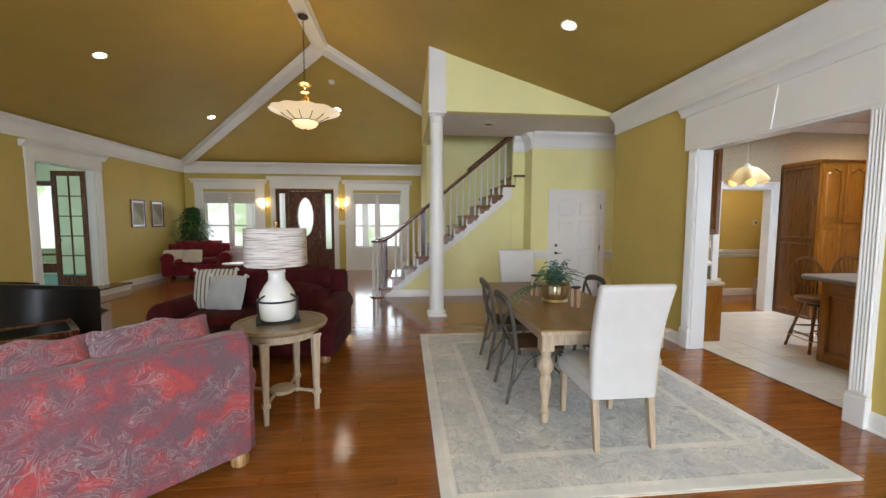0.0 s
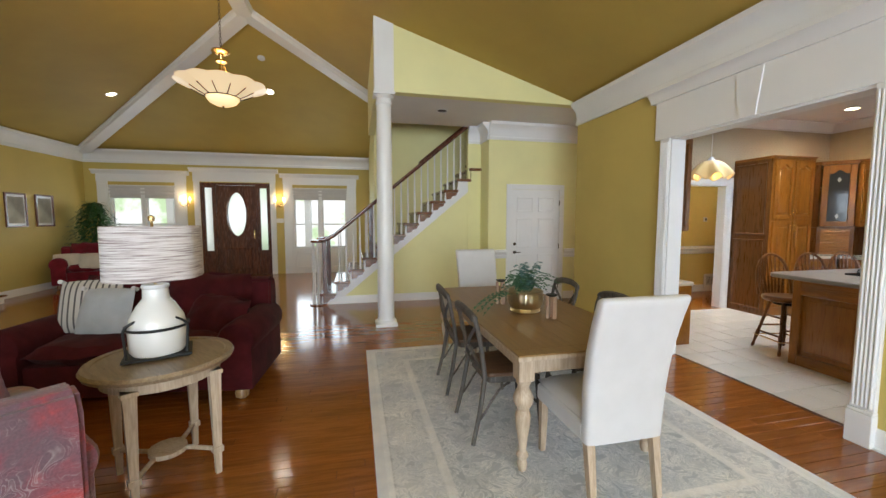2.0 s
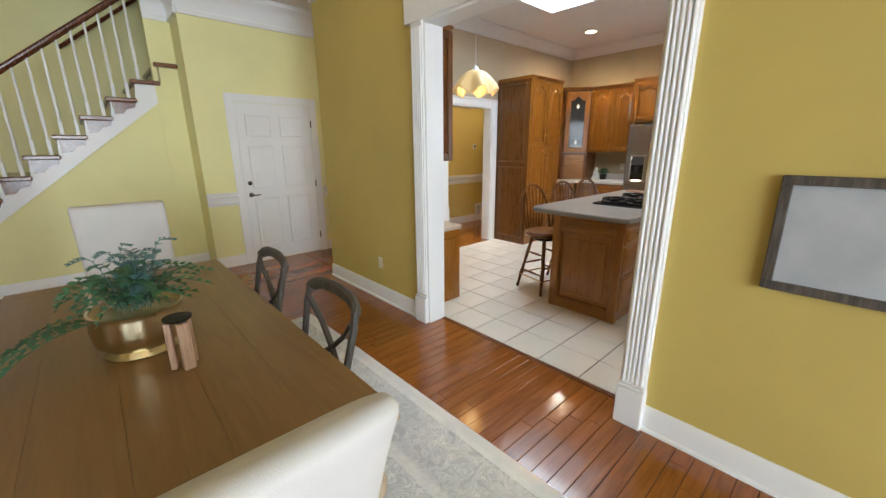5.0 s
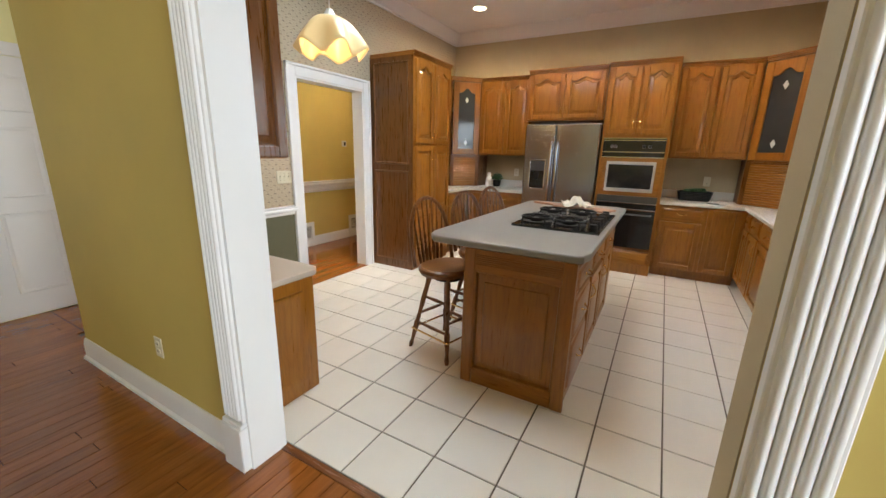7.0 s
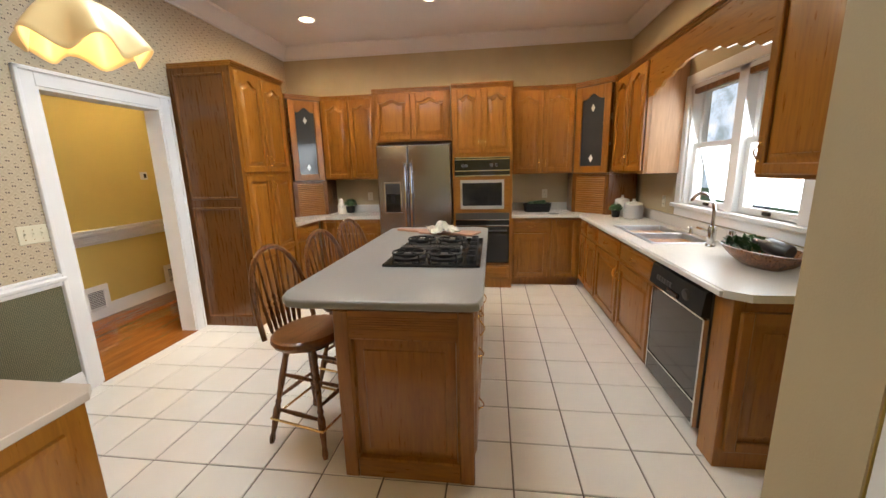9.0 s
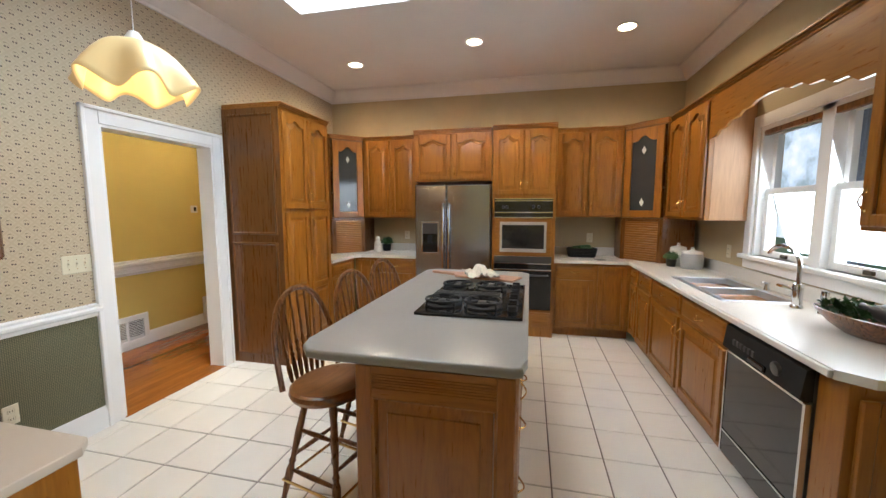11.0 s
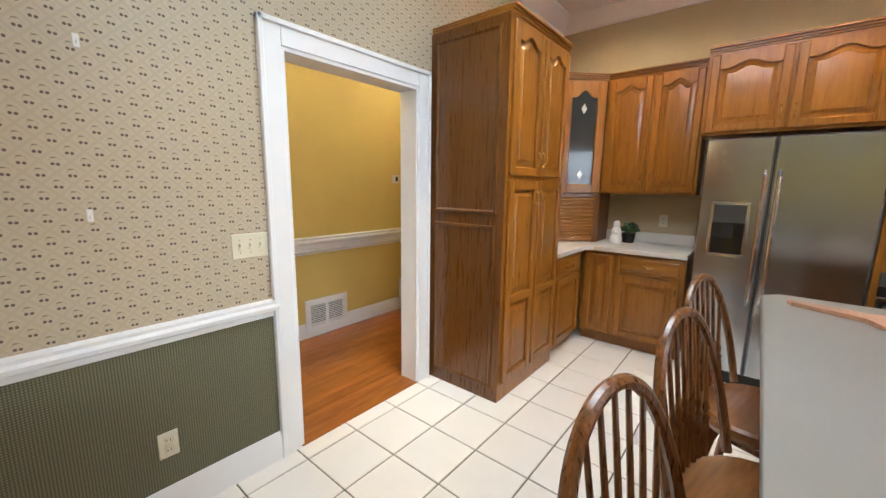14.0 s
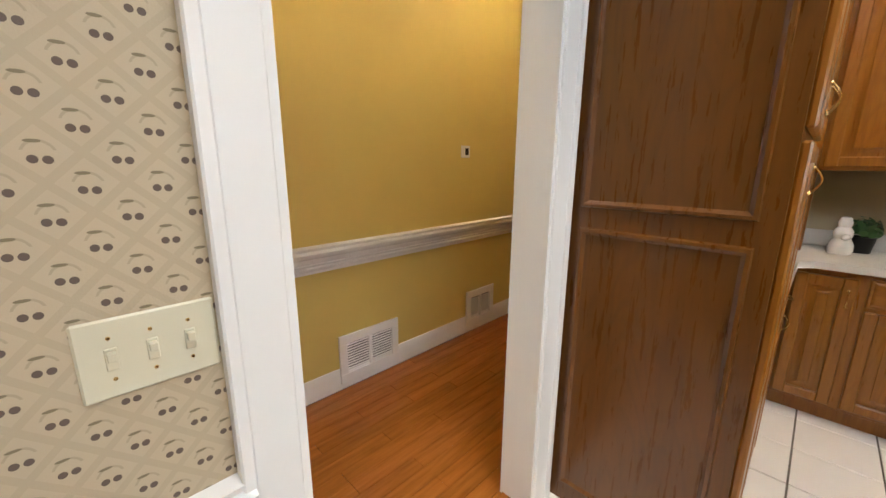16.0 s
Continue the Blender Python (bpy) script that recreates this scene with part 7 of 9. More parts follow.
def front_window(name, hole, cx0, cx1, label):
    w = thing(name, pose(0, 0, 0), label, "window")
    w["kind"] = "structure"
    xa, xb, za, zb = hole
    head = 2.42
    bm = B()
    for a, b2 in ((cx0, xa - 0.0), (xb + 0.0, cx1)):
        box(bm, a, b2, YF - 0.03, YF, 0, head + 0.02, 0.004)
        box(bm, a + 0.04, b2 - 0.04, YF - 0.038, YF - 0.029, 0.22, head - 0.03, 0.004)
    box(bm, cx0 - 0.01, cx1 + 0.01, YF - 0.034, YF, head + 0.02, head + 0.20, 0.004)
    molding(bm, [(0.03, 0), (0.05, 0), (0.06, 0.03), (0.10, 0.07), (0.125, 0.085), (0.125, 0.11), (0, 0.115), (0, 0)], (cx0 - 0.08, YF), (cx1 + 0.08, YF), (0, -1), head + 0.20)
    part("casing", bm, M["white_trim"], w)
    bm = B()
    box(bm, xa, xb, YF - 0.02, YF, 0.0, za - 0.03)
    mid = (xa + xb) / 2
    for a, b2 in ((xa + 0.06, mid - 0.04), (mid + 0.04, xb - 0.06)):
        ring = [(a, 0.16), (b2, 0.16), (b2, za - 0.12), (a, za - 0.12)]
        loops(bm, [[(x, YF - 0.021, z) for x, z in ring], [(x, YF - 0.03, z) for x, z in inset_ring(ring, 0.006)], [(x, YF - 0.03, z) for x, z in inset_ring(ring, 0.02)], [(x, YF - 0.022, z) for x, z in inset_ring(ring, 0.03)]])
    part("apron_panel", bm, M["white_trim"], w, "white panelling under the window")
    bm = B()
    box(bm, xa - 0.03, xb + 0.03, YF - 0.06, YF + 0.05, za - 0.03, za, 0.006)
    part("sill", bm, M["white_trim"], w)
    bm = B()
    for a, b2 in ((xa, xa + 0.03), (mid - 0.045, mid + 0.045), (xb - 0.03, xb)):
        box(bm, a, b2, YF, YF + 0.12, za, zb)
    box(bm, xa + 0.03, xb - 0.03, YF, YF + 0.12, zb - 0.03, zb)
    part("frame", bm, M["white_trim"], w)
    zm = (za + 2.02) / 2
    for a, b2 in ((xa + 0.03, mid - 0.045), (mid + 0.045, xb - 0.03)):
        for s0, s1, yy in ((za, zm + 0.02, YF + 0.05), (zm - 0.02, zb - 0.03, YF + 0.08)):
            bm = B()
            box(bm, a, a + 0.035, yy, yy + 0.025, s0, s1)
            box(bm, b2 - 0.035, b2, yy, yy + 0.025, s0, s1)
            box(bm, a + 0.035, b2 - 0.035, yy, yy + 0.025, s0, s0 + 0.04)
            box(bm, a + 0.035, b2 - 0.035, yy, yy + 0.025, s1 - 0.035, s1)
            sash = part("sash", bm, M["white_trim"], w)
            bm = B()
            box(bm, a + 0.03, b2 - 0.03, yy + 0.01, yy + 0.014, s0 + 0.03, s1 - 0.03)
            g = part("pane", bm, M["pane"], sash)
            g.visible_shadow = False
    for k2 in range(4):
        bm = B()
        z0 = 2.03 + 0.085 * k2
        prism(bm, [(0, z0), (-0.02 - 0.004 * k2, z0 + 0.012), (-0.012, z0 + 0.09), (0.012, z0 + 0.09)], xb - xa - 0.01, Matrix(((0, 1, 0, xa + 0.005), (1, 0, 0, YF + 0.02), (0, 0, 1, 0), (0, 0, 0, 1))))
        part("shade_fold", bm, M["white_cloth"], w, "raised white roman shade")
    return w


front_window("window_1", WEST, -5.78, -3.82, "white double window with a raised shade")
front_window("window_2", EAST, -1.47, 0.46, "white double window with a raised shade near the stairs")

# ---- kitchen window ----
kw = thing("window_3", pose(0, 0, 0), "white double window over the kitchen sink", "window")
kw["kind"] = "structure"
xa, xb, za, zb = KW
bm = B()
for a, b2 in ((xa - 0.09, xa), (xb, xb + 0.09)):
    box(bm, a, b2, KY0, KY0 + 0.022, za - 0.02, zb + 0.09, 0.004)
box(bm, xa, xb, KY0, KY0 + 0.0215, zb, zb + 0.09, 0.004)
part("casing", bm, M["white_trim"], kw)
bm = B()
box(bm, xa - 0.12, xb + 0.12, KY0 - 0.05, KY0 + 0.05, za - 0.035, za, 0.006)
box(bm, xa - 0.09, xb + 0.09, KY0, KY0 + 0.018, za - 0.11, za - 0.035, 0.004)
part("sill", bm, M["white_trim"], kw)
mid = (xa + xb) / 2
bm = B()
for a, b2 in ((xa, xa + 0.03), (mid - 0.05, mid + 0.05), (xb - 0.03, xb)):
    box(bm, a, b2, KY0 - 0.14, KY0, za, zb)
box(bm, xa + 0.03, xb - 0.03, KY0 - 0.14, KY0, zb - 0.03, zb)
part("frame", bm, M["white_trim"], kw)
zm = (za + zb) / 2
for a, b2 in ((xa + 0.03, mid - 0.05), (mid + 0.05, xb - 0.03)):
    for s0, s1, yy in ((za, zm + 0.02, KY0 - 0.07), (zm - 0.02, zb - 0.03, KY0 - 0.10)):
        bm = B()
        box(bm, a, a + 0.04, yy, yy + 0.025, s0, s1)
        box(bm, b2 - 0.04, b2, yy, yy + 0.025, s0, s1)
        box(bm, a + 0.04, b2 - 0.04, yy, yy + 0.025, s0, s0 + 0.045)
        box(bm, a + 0.04, b2 - 0.04, yy, yy + 0.025, s1 - 0.04, s1)
        sash = part("sash", bm, M["white_trim"], kw)
        bm = B()
        box(bm, a + 0.035, b2 - 0.035, yy + 0.01, yy + 0.014, s0 + 0.04, s1 - 0.035)
        g = part("pane", bm, M["pane"], sash)
        g.visible_shadow = False
    bm = B()
    box(bm, (a + b2) / 2 - 0.03, (a + b2) / 2 + 0.03, KY0 - 0.045, KY0 - 0.025, za + 0.01, za + 0.035, 0.003)
    part("sash_lift", bm, M["dark_bronze"], kw)
bm = B()
box(bm, xa + 0.01, xb - 0.01, KY0 - 0.04, KY0 - 0.005, zb - 0.07, zb - 0.005, 0.006)
part("blind_rail", bm, M["chair_oak"], kw, "brown wooden blind raised to the top")

# ---- study opening ----
bm = B()
for a, b2 in ((LO0 - 0.16, LO0), (LO1, LO1 + 0.16)):
    box(bm, XL, XL + 0.03, a, b2, 0.0, LOZ, 0.004)
    for k2 in range(4):
        yy = a + 0.032 * (k2 + 1)
        box(bm, XL + 0.03, XL + 0.038, yy - 0.008, yy + 0.008, 0.25, LOZ - 0.05, 0.003)
    box(bm, XL, XL + 0.045, a - 0.005, b2 + 0.005, 0, 0.22, 0.004)
box(bm, XL, XL + 0.035, LO0 - 0.17, LO1 + 0.17, LOZ, LOZ + 0.20, 0.004)
molding(bm, [(0.03, 0), (0.05, 0), (0.06, 0.03), (0.10, 0.07), (0.125, 0.085), (0.125, 0.11), (0, 0.115), (0, 0)], (XL, LO0 - 0.24), (XL, LO1 + 0.24), (1, 0), LOZ + 0.20)
box(bm, XL - 0.16, XL, LO0 - 0.001, LO0 + 0.02, 0.15, LOZ)
box(bm, XL - 0.16, XL, LO1 - 0.02, LO1 + 0.001, 0.15, LOZ)
box(bm, XL - 0.16, XL, LO0 + 0.02, LO1 - 0.02, LOZ - 0.02, LOZ)
structure("casing_study", bm, M["white_trim"], "white fluted casing of the study opening", "casing")
stp = thing("step", pose(0, 0, 0), "low wooden step with a white riser before the study", "step")
stp["kind"] = "structure"
bm = B()
box(bm, XL, XL + 0.34, LO0 - 0.2, LO1 + 0.35, 0.0, 0.12, 0.004)
part("riser", bm, M["white_trim"], stp)
bm = B()
box(bm, XL, XL + 0.37, LO0 - 0.23, LO1 + 0.38, 0.122, 0.15, 0.008)
part("tread", bm, M["tread"], stp)


def french_leaf(m, w, h, label):
    d = thing("french_door", m, label, "door", "french doors")
    bm = B()
    s = 0.085
    box(bm, 0, s, 0, 0.04, 0, h, 0.003)
    box(bm, w - s, w, 0, 0.04, 0, h, 0.003)
    box(bm, s, w - s, 0.001, 0.039, 0, 0.22, 0.003)
    box(bm, s, w - s, 0.001, 0.039, h - 0.10, h, 0.003)
    part("frame", bm, M["mahogany"], d)
    rows, cols = 5, 2
    pw, ph = (w - 2 * s) / cols, (h - 0.32) / rows
    for i in range(1, rows):
        bm = B()
        box(bm, s, w - s, 0.008, 0.032, 0.22 + ph * i - 0.011, 0.22 + ph * i + 0.011, 0.002)
        part("muntin", bm, M["mahogany"], d)
    bm = B()
    box(bm, w / 2 - 0.011, w / 2 + 0.011, 0.007, 0.033, 0.22, h - 0.10, 0.002)
    part("muntin", bm, M["mahogany"], d)
    for i in range(rows):
        for j in range(cols):
            bm = B()
            box(bm, s + pw * j, s + pw * (j + 1), 0.018, 0.022, 0.22 + ph * i, 0.22 + ph * (i + 1))
            g = part("pane", bm, M["pane"], d)
            g.visible_shadow = False
    bm = B()
    lathe(bm, [(0.022, 0), (0.012, 0.01), (0.012, 0.03), (0.026, 0.045), (0.02, 0.06), (0, 0.062)], seg=12, m=Matrix.Translation((w - 0.04, 0, 0.95)) @ pose(0, 0, 0, 90))
    part("knob", bm, M["brass"], d)
    return d


french_leaf(pose(XL - 0.13, LO1 - 0.06, 0.16, 0, 0, 180), 0.63, LOZ - 0.20, "mahogany french door leaf standing open into the study")
# study window and its dark frame
sw = thing("study_window", pose(0, 0, 0), "dark framed study window", "window")
sw["kind"] = "structure"
bm = B()
for a, b2 in ((7.2, 7.27), (8.37, 8.43), (9.53, 9.6)):
    box(bm, XL - 4.36, XL - 4.28, a, b2, 0.75, 2.45)
for a, b2 in ((0.75, 0.82), (1.5, 1.55), (2.38, 2.45)):
    box(bm, XL - 4.355, XL - 4.285, 7.27, 9.53, a, b2)
part("frame", bm, M["mahogany"], sw)

gd = thing("garden_door", pose(0, 0, 0), "dark framed glass garden door of the study", "door")
gd["kind"] = "structure"
bm = B()
for a, b2, z0, z1 in ((-9.35, -9.24, 0.18, 2.50), (-8.51, -8.40, 0.18, 2.50), (-9.24, -8.51, 0.18, 0.42), (-9.24, -8.51, 2.38, 2.50), (-9.24, -8.51, 0.62, 0.68)):
    box(bm, a, b2, 10.91, 10.97, z0, z1, 0.003)
part("frame", bm, M["mahogany"], gd)
bm = B()
box(bm, -9.24, -8.51, 10.935, 10.941, 0.42, 2.38)
g = part("glass", bm, M["pane"], gd)
g.visible_shadow = False

# pictures on the west wall
for y0, y1 in ((9.95, 10.44), (10.66, 11.14)):
    p = thing("framed_picture", pose(XL, (y0 + y1) / 2, 1.68), "small framed landscape print with a white mat", "picture", "framed pictures")
    w2, h2 = (y1 - y0) / 2, 0.335
    bm = B()
    for q4 in ((-w2, w2, h2 - 0.03, h2), (-w2, w2, -h2, -h2 + 0.03), (-w2, -w2 + 0.03, -h2 + 0.03, h2 - 0.03), (w2 - 0.03, w2, -h2 + 0.03, h2 - 0.03)):
        box(bm, 0, 0.03, q4[0], q4[1], q4[2], q4[3], 0.003)
    part("frame", bm, M["mahogany"], p)
    bm = B()
    box(bm, 0.004, 0.012, -w2 + 0.03, w2 - 0.03, -h2 + 0.03, h2 - 0.03)
    part("mat", bm, M["ceramic"], p)
    bm = B()
    box(bm, 0.012, 0.014, -w2 + 0.065, w2 - 0.065, -h2 + 0.075, h2 - 0.075)
    part("print", bm, M["print_grey"], p, "grey landscape print")

# tall plant in the corner
pl = thing("ficus_tree", pose(-5.58, 11.66, 0), "leafy green ficus in a basket in the corner", "plant")
bm = B()
lathe(bm, [(0.14, 0), (0.17, 0.1), (0.18, 0.28), (0.16, 0.30), (0.15, 0.26)], seg=20)
part("pot", bm, M["wash_wood"], pl)
bm = B()
for i in range(3):
    a = i * 2.1
    tube(bm, [(0.02 * math.cos(a), 0.02 * math.sin(a), 0.26), (0.05 * math.cos(a + 1), 0.05 * math.sin(a + 1), 0.8), (0.10 * math.cos(a), 0.10 * math.sin(a), 1.35)], [0.018, 0.014, 0.008], 6)
part("trunk", bm, M["grey_wood"], pl)
bm = B()
rnd = random.Random(8)
for i in range(2600):
    a, u = rnd.uniform(0, 6.28), rnd.random()
    z = 0.65 + 1.25 * u
    rad = (0.40 * math.sin(math.pi * min(1, 0.15 + u * 0.8)) + 0.04) * math.sqrt(rnd.uniform(0.15, 1)) * (1 + 0.25 * math.sin(5 * a + z * 7))
    c = Vector((rad * math.cos(a), rad * math.sin(a), z))
    d = Vector((math.cos(a), math.sin(a), rnd.uniform(-1.4, 0.3))).normalized()
    s = d.cross(Vector((0, 0, 1))).normalized() * rnd.uniform(0.016, 0.028)
    ln = rnd.uniform(0.07, 0.12)
    vv = [bm.verts.new(c), bm.verts.new(c + d * ln * 0.45 + s), bm.verts.new(c + d * ln), bm.verts.new(c + d * ln * 0.45 - s)]
    bm.faces.new(vv)
part("leaves", bm, M["plant_green"], pl)

# ---- lights as things ----
ch = thing("chandelier", pose(-1.16, 6.45, 0.03), "brass pendant chandelier with a petalled glass bowl", "chandelier")
bm = B()
lathe(bm, [(0.0, 4.53), (0.075, 4.53), (0.075, 4.515), (0.05, 4.495), (0.012, 4.485)], seg=24)
part("canopy", bm, M["dark_bronze"], ch)
bm = B()
zz = 4.485
i = 0
while zz > 3.58:
    a = [(0.012 * math.cos(t), 0.0, zz - 0.02 + 0.024 * math.sin(t)) if i % 2 else (0.0, 0.012 * math.cos(t), zz - 0.02 + 0.024 * math.sin(t)) for t in [2 * math.pi * j / 8 for j in range(9)]]
    tube(bm, a, 0.003, 4)
    zz -= 0.036
    i += 1
part("chain", bm, M["dark_bronze"], ch)
bm = B()
lathe(bm, [(0.01, 3.58), (0.10, 3.56), (0.11, 3.545), (0.10, 3.53), (0.03, 3.50), (0.02, 3.46), (0.065, 3.44), (0.065, 3.42), (0.02, 3.40), (0.016, 3.30), (0.0, 3.30)], seg=24)
for k in range(3):
    a = k * 2.09 + 0.4
    tube(bm, [(0.03 * math.cos(a), 0.03 * math.sin(a), 3.40), (0.06 * math.cos(a), 0.06 * math.sin(a), 3.30), (0.11 * math.cos(a), 0.11 * math.sin(a), 3.12)], 0.007, 6)
part("stem", bm, M["brass"], ch)
bm = B()
n1, NP = 120, 12
rings = []
for r, z in ((0.19, 2.995), (0.26, 3.03), (0.36, 3.085), (0.44, 3.125), (0.50, 3.14), (0.44, 3.135), (0.36, 3.095), (0.26, 3.042)):
    rings.append([((r + (0.018 if r > 0.42 else 0.006) * abs(math.sin(NP * math.pi * i / n1)) * (r / 0.5)) * math.cos(2 * math.pi * i / n1), (r + (0.018 if r > 0.42 else 0.006) * abs(math.sin(NP * math.pi * i / n1)) * (r / 0.5)) * math.sin(2 * math.pi * i / n1), z + 0.012 * abs(math.sin(NP * math.pi * i / n1)) * (r / 0.5)) for i in range(n1)])
vs = [[bm.verts.new(p) for p in r] for r in rings]
for a, b2 in zip(vs, vs[1:]):
    for i in range(n1):
        bm.faces.new((a[i], a[(i + 1) % n1], b2[(i + 1) % n1], b2[i]))
part("petal_bowl", bm, M["petal_glow"], ch, "pale petalled glass bowl, lit")
bm = B()
lathe(bm, [(0.19, 3.0), (0.185, 2.97), (0.15, 2.925), (0.09, 2.895), (0.0, 2.885)], seg=36)
part("lower_bowl", bm, M["shade_glow"], ch, "glowing alabaster glass bowl")
for k in range(NP):
    a = 2 * math.pi * k / NP
    bm = B()
    tube(bm, [(r * math.cos(a), r * math.sin(a), z) for r, z in ((0.19, 2.99), (0.27, 3.025), (0.36, 3.076))], 0.006, 6)
    part("rib", bm, M["dark_bronze"], ch)
bm = B()
tube(bm, [(0.195 * math.cos(t), 0.195 * math.sin(t), 2.992) for t in [2 * math.pi * j / 40 for j in range(41)]], 0.007, 6)
lathe(bm, [(0, 2.86), (0.014, 2.87), (0.01, 2.882), (0.02, 2.888)], seg=12)
part("finial_ring", bm, M["dark_bronze"], ch)

# ruffled pendant in the kitchen
kp = thing("pendant_lamp", pose(4.945, 5.138, 0), "ruffled amber glass pendant lamp, lit", "lamp")
bm = B()
n1 = 96
rows = []
for u in [i / 14 for i in range(15)]:
    r = 0.040 + 0.185 * u ** 0.72
    z = 2.255 - 0.215 * u ** 1.7
    amp = 0.034 * u ** 2
    rows.append([((r + amp * 0.9 * math.cos(6 * 2 * math.pi * i / n1)) * math.cos(2 * math.pi * i / n1), (r + amp * 0.9 * math.cos(6 * 2 * math.pi * i / n1)) * math.sin(2 * math.pi * i / n1), z + amp * math.cos(6 * 2 * math.pi * i / n1)) for i in range(n1)])
vs = [[bm.verts.new(p) for p in r] for r in rows]
for a, b2 in zip(vs, vs[1:]):
    for i in range(n1):
        bm.faces.new((a[i], a[(i + 1) % n1], b2[(i + 1) % n1], b2[i]))
sh = part("shade", bm, M["amber_glass"], kp, "ruffled amber glass shade")
sm2 = sh.modifiers.new("thickness", "SOLIDIFY")
sm2.thickness = 0.005
bm = B()
lathe(bm, [(0.03, 2.27), (0.045, 2.255), (0.02, 2.30), (0.006, 2.305)], seg=16)
tube(bm, [(0, 0, 2.30), (0, 0, KZ)], 0.003, 6)
lathe(bm, [(0.06, KZ - 0.001), (0.055, KZ - 0.02), (0.01, KZ - 0.03)], seg=20)
part("cord", bm, M["white_trim"], kp)
bm = B()
bmesh.ops.create_uvsphere(bm, u_segments=16, v_segments=10, radius=0.035, matrix=Matrix.Translation((0, 0, 2.17)))
part("bulb", bm, M["bulb_glow"], kp)
lamp("pendant_light", "POINT", pose(4.945, 5.138, 2.06), 2.5, WARM, radius=0.06)

# wall sconces
for x in (-3.83, -1.57):
    sc = thing("wall_sconce", pose(x, YF, 1.92), "brass two-arm wall sconce with lit candle bulbs", "sconce", "wall sconces")
    bm = B()
    lathe(bm, [(0.05, 0), (0.045, 0.012), (0.015, 0.02), (0, 0.02)], seg=20, m=Matrix.Translation((0, 0, -0.05)) @ pose(0, 0, 0, 90))
    part("backplate", bm, M["brass"], sc)
    for s in (-1, 1):
        bm = B()
        tube(bm, [(0, -0.02, -0.05), (s * 0.05, -0.07, -0.09), (s * 0.105, -0.09, -0.06), (s * 0.11, -0.09, 0.0)], 0.007, 8)
        arm = part("arm", bm, M["brass"], sc)
        bm = B()
        lathe(bm, [(0.028, 0), (0.03, 0.006), (0.011, 0.01), (0.011, 0.06), (0, 0.06)], s * 0.11, -0.09, 0.0, 14)
        part("candle", bm, M["ceramic"], arm)
        bm = B()
        lathe(bm, [(0.008, 0), (0.022, 0.03), (0.018, 0.06), (0.004, 0.095), (0, 0.10)], s * 0.11, -0.09, 0.06, 14)
        part("bulb", bm, M["bulb_glow"], arm)
    lamp("sconce_light", "POINT", pose(x, YF - 0.16, 2.05), 4, WARM, radius=0.05)

# recessed cans
SL = math.degrees(math.atan((RIDGE_Z - SPRING) / (XR - RIDGE_X)))
SF = math.degrees(math.atan((RIDGE_Z - SPRING) / (YF - APEX_Y)))


def vault_z(x, y):
    k = (RIDGE_Z - SPRING) / (XR - RIDGE_X)
    return min(RIDGE_Z - k * abs(x - RIDGE_X), SPRING + (YF - y) * (RIDGE_Z - SPRING) / (YF - APEX_Y))


bm = B()
lathe(bm, [(0.095, -0.002), (0.097, -0.008), (0.088, -0.012), (0.072, -0.006), (0.072, -0.001), (0.095, -0.002)], seg=28)
can_ring = mesh_of("trim_ring", bm, M["white_trim"])
bm = B()
lathe(bm, [(0.0, -0.004), (0.072, -0.004)], seg=28)
can_disc = mesh_of("lens", bm, M["can_glow"])
bm = B()
lathe(bm, [(0.0, -0.004), (0.072, -0.004)], seg=28)
can_dark = mesh_of("lens", bm, M["dark_bronze"])
# the last two, in the east hall, are out of view, added to brighten it
for x, y, z, m, lit in ((-3.96, 6.40, None, (0, -SL, 0), 1), (-4.0, 9.6, None, (0, -SL, 0), 1), (-1.22, 9.57, None, (-SF, 0, 0), 1), (2.17, 4.61, None, (0, SL, 0), 1),
                        (1.79, 7.0, SOFFIT, (0, 0, 0), 0), (7.70, 5.35, KZ, (0, 0, 0), 1), (7.40, 3.93, KZ, (0, 0, 0), 1), (7.40, 2.53, KZ, (0, 0, 0), 1), (5.75, 6.85, SOFFIT, (0, 0, 0), 1), (7.55, 6.85, SOFFIT, (0, 0, 0), 1)):
    z = vault_z(x, y) if z is None else z
    cn = thing("recessed_light", pose(x, y, z - 0.002, *m), "round recessed ceiling light, lit" if lit else "round recessed ceiling light, off", "ceiling light", "recessed lights")
    for nm, me in (("trim_ring", can_ring), ("lens", can_disc if lit else can_dark)):
        o = new(nm, me)
        o.parent = cn
    if lit:
        lamp("can_light", "SPOT", look((x, y, z - 0.05), (x, y, 0)), 50 if x > 4 else 12, (1, 0.80, 0.55), cone=165, blend=0.7, radius=0.06)
sm = thing("smoke_detector", pose(-1.16, 8.65, vault_z(-1.16, 8.65) - 0.002, -SF), "small white smoke detector on the ceiling", "smoke detector")
bm = B()
lathe(bm, [(0.065, 0), (0.065, -0.02), (0.05, -0.032), (0, -0.034)], seg=24)
part("cover", bm, M["ceramic"], sm)

# framed print on the wall beside the opening
fp = thing("framed_canvas", pose(XR, 2.0, 1.14), "grey framed abstract print beside the kitchen opening", "picture")
bm = B()
for q4 in ((-0.38, 0.38, 0.19, 0.225), (-0.38, 0.38, -0.225, -0.19), (-0.38, -0.345, -0.19, 0.19), (0.345, 0.38, -0.19, 0.19)):
    box(bm, -0.035, 0.0, *q4, 0.003)
part("frame", bm, M["grey_wood"], fp)
bm = B()
box(bm, -0.02, -0.005, -0.345, 0.345, -0.19, 0.19)
part("print", bm, M["grey_cloth"], fp)

# ---- kitchen paper and plates ----


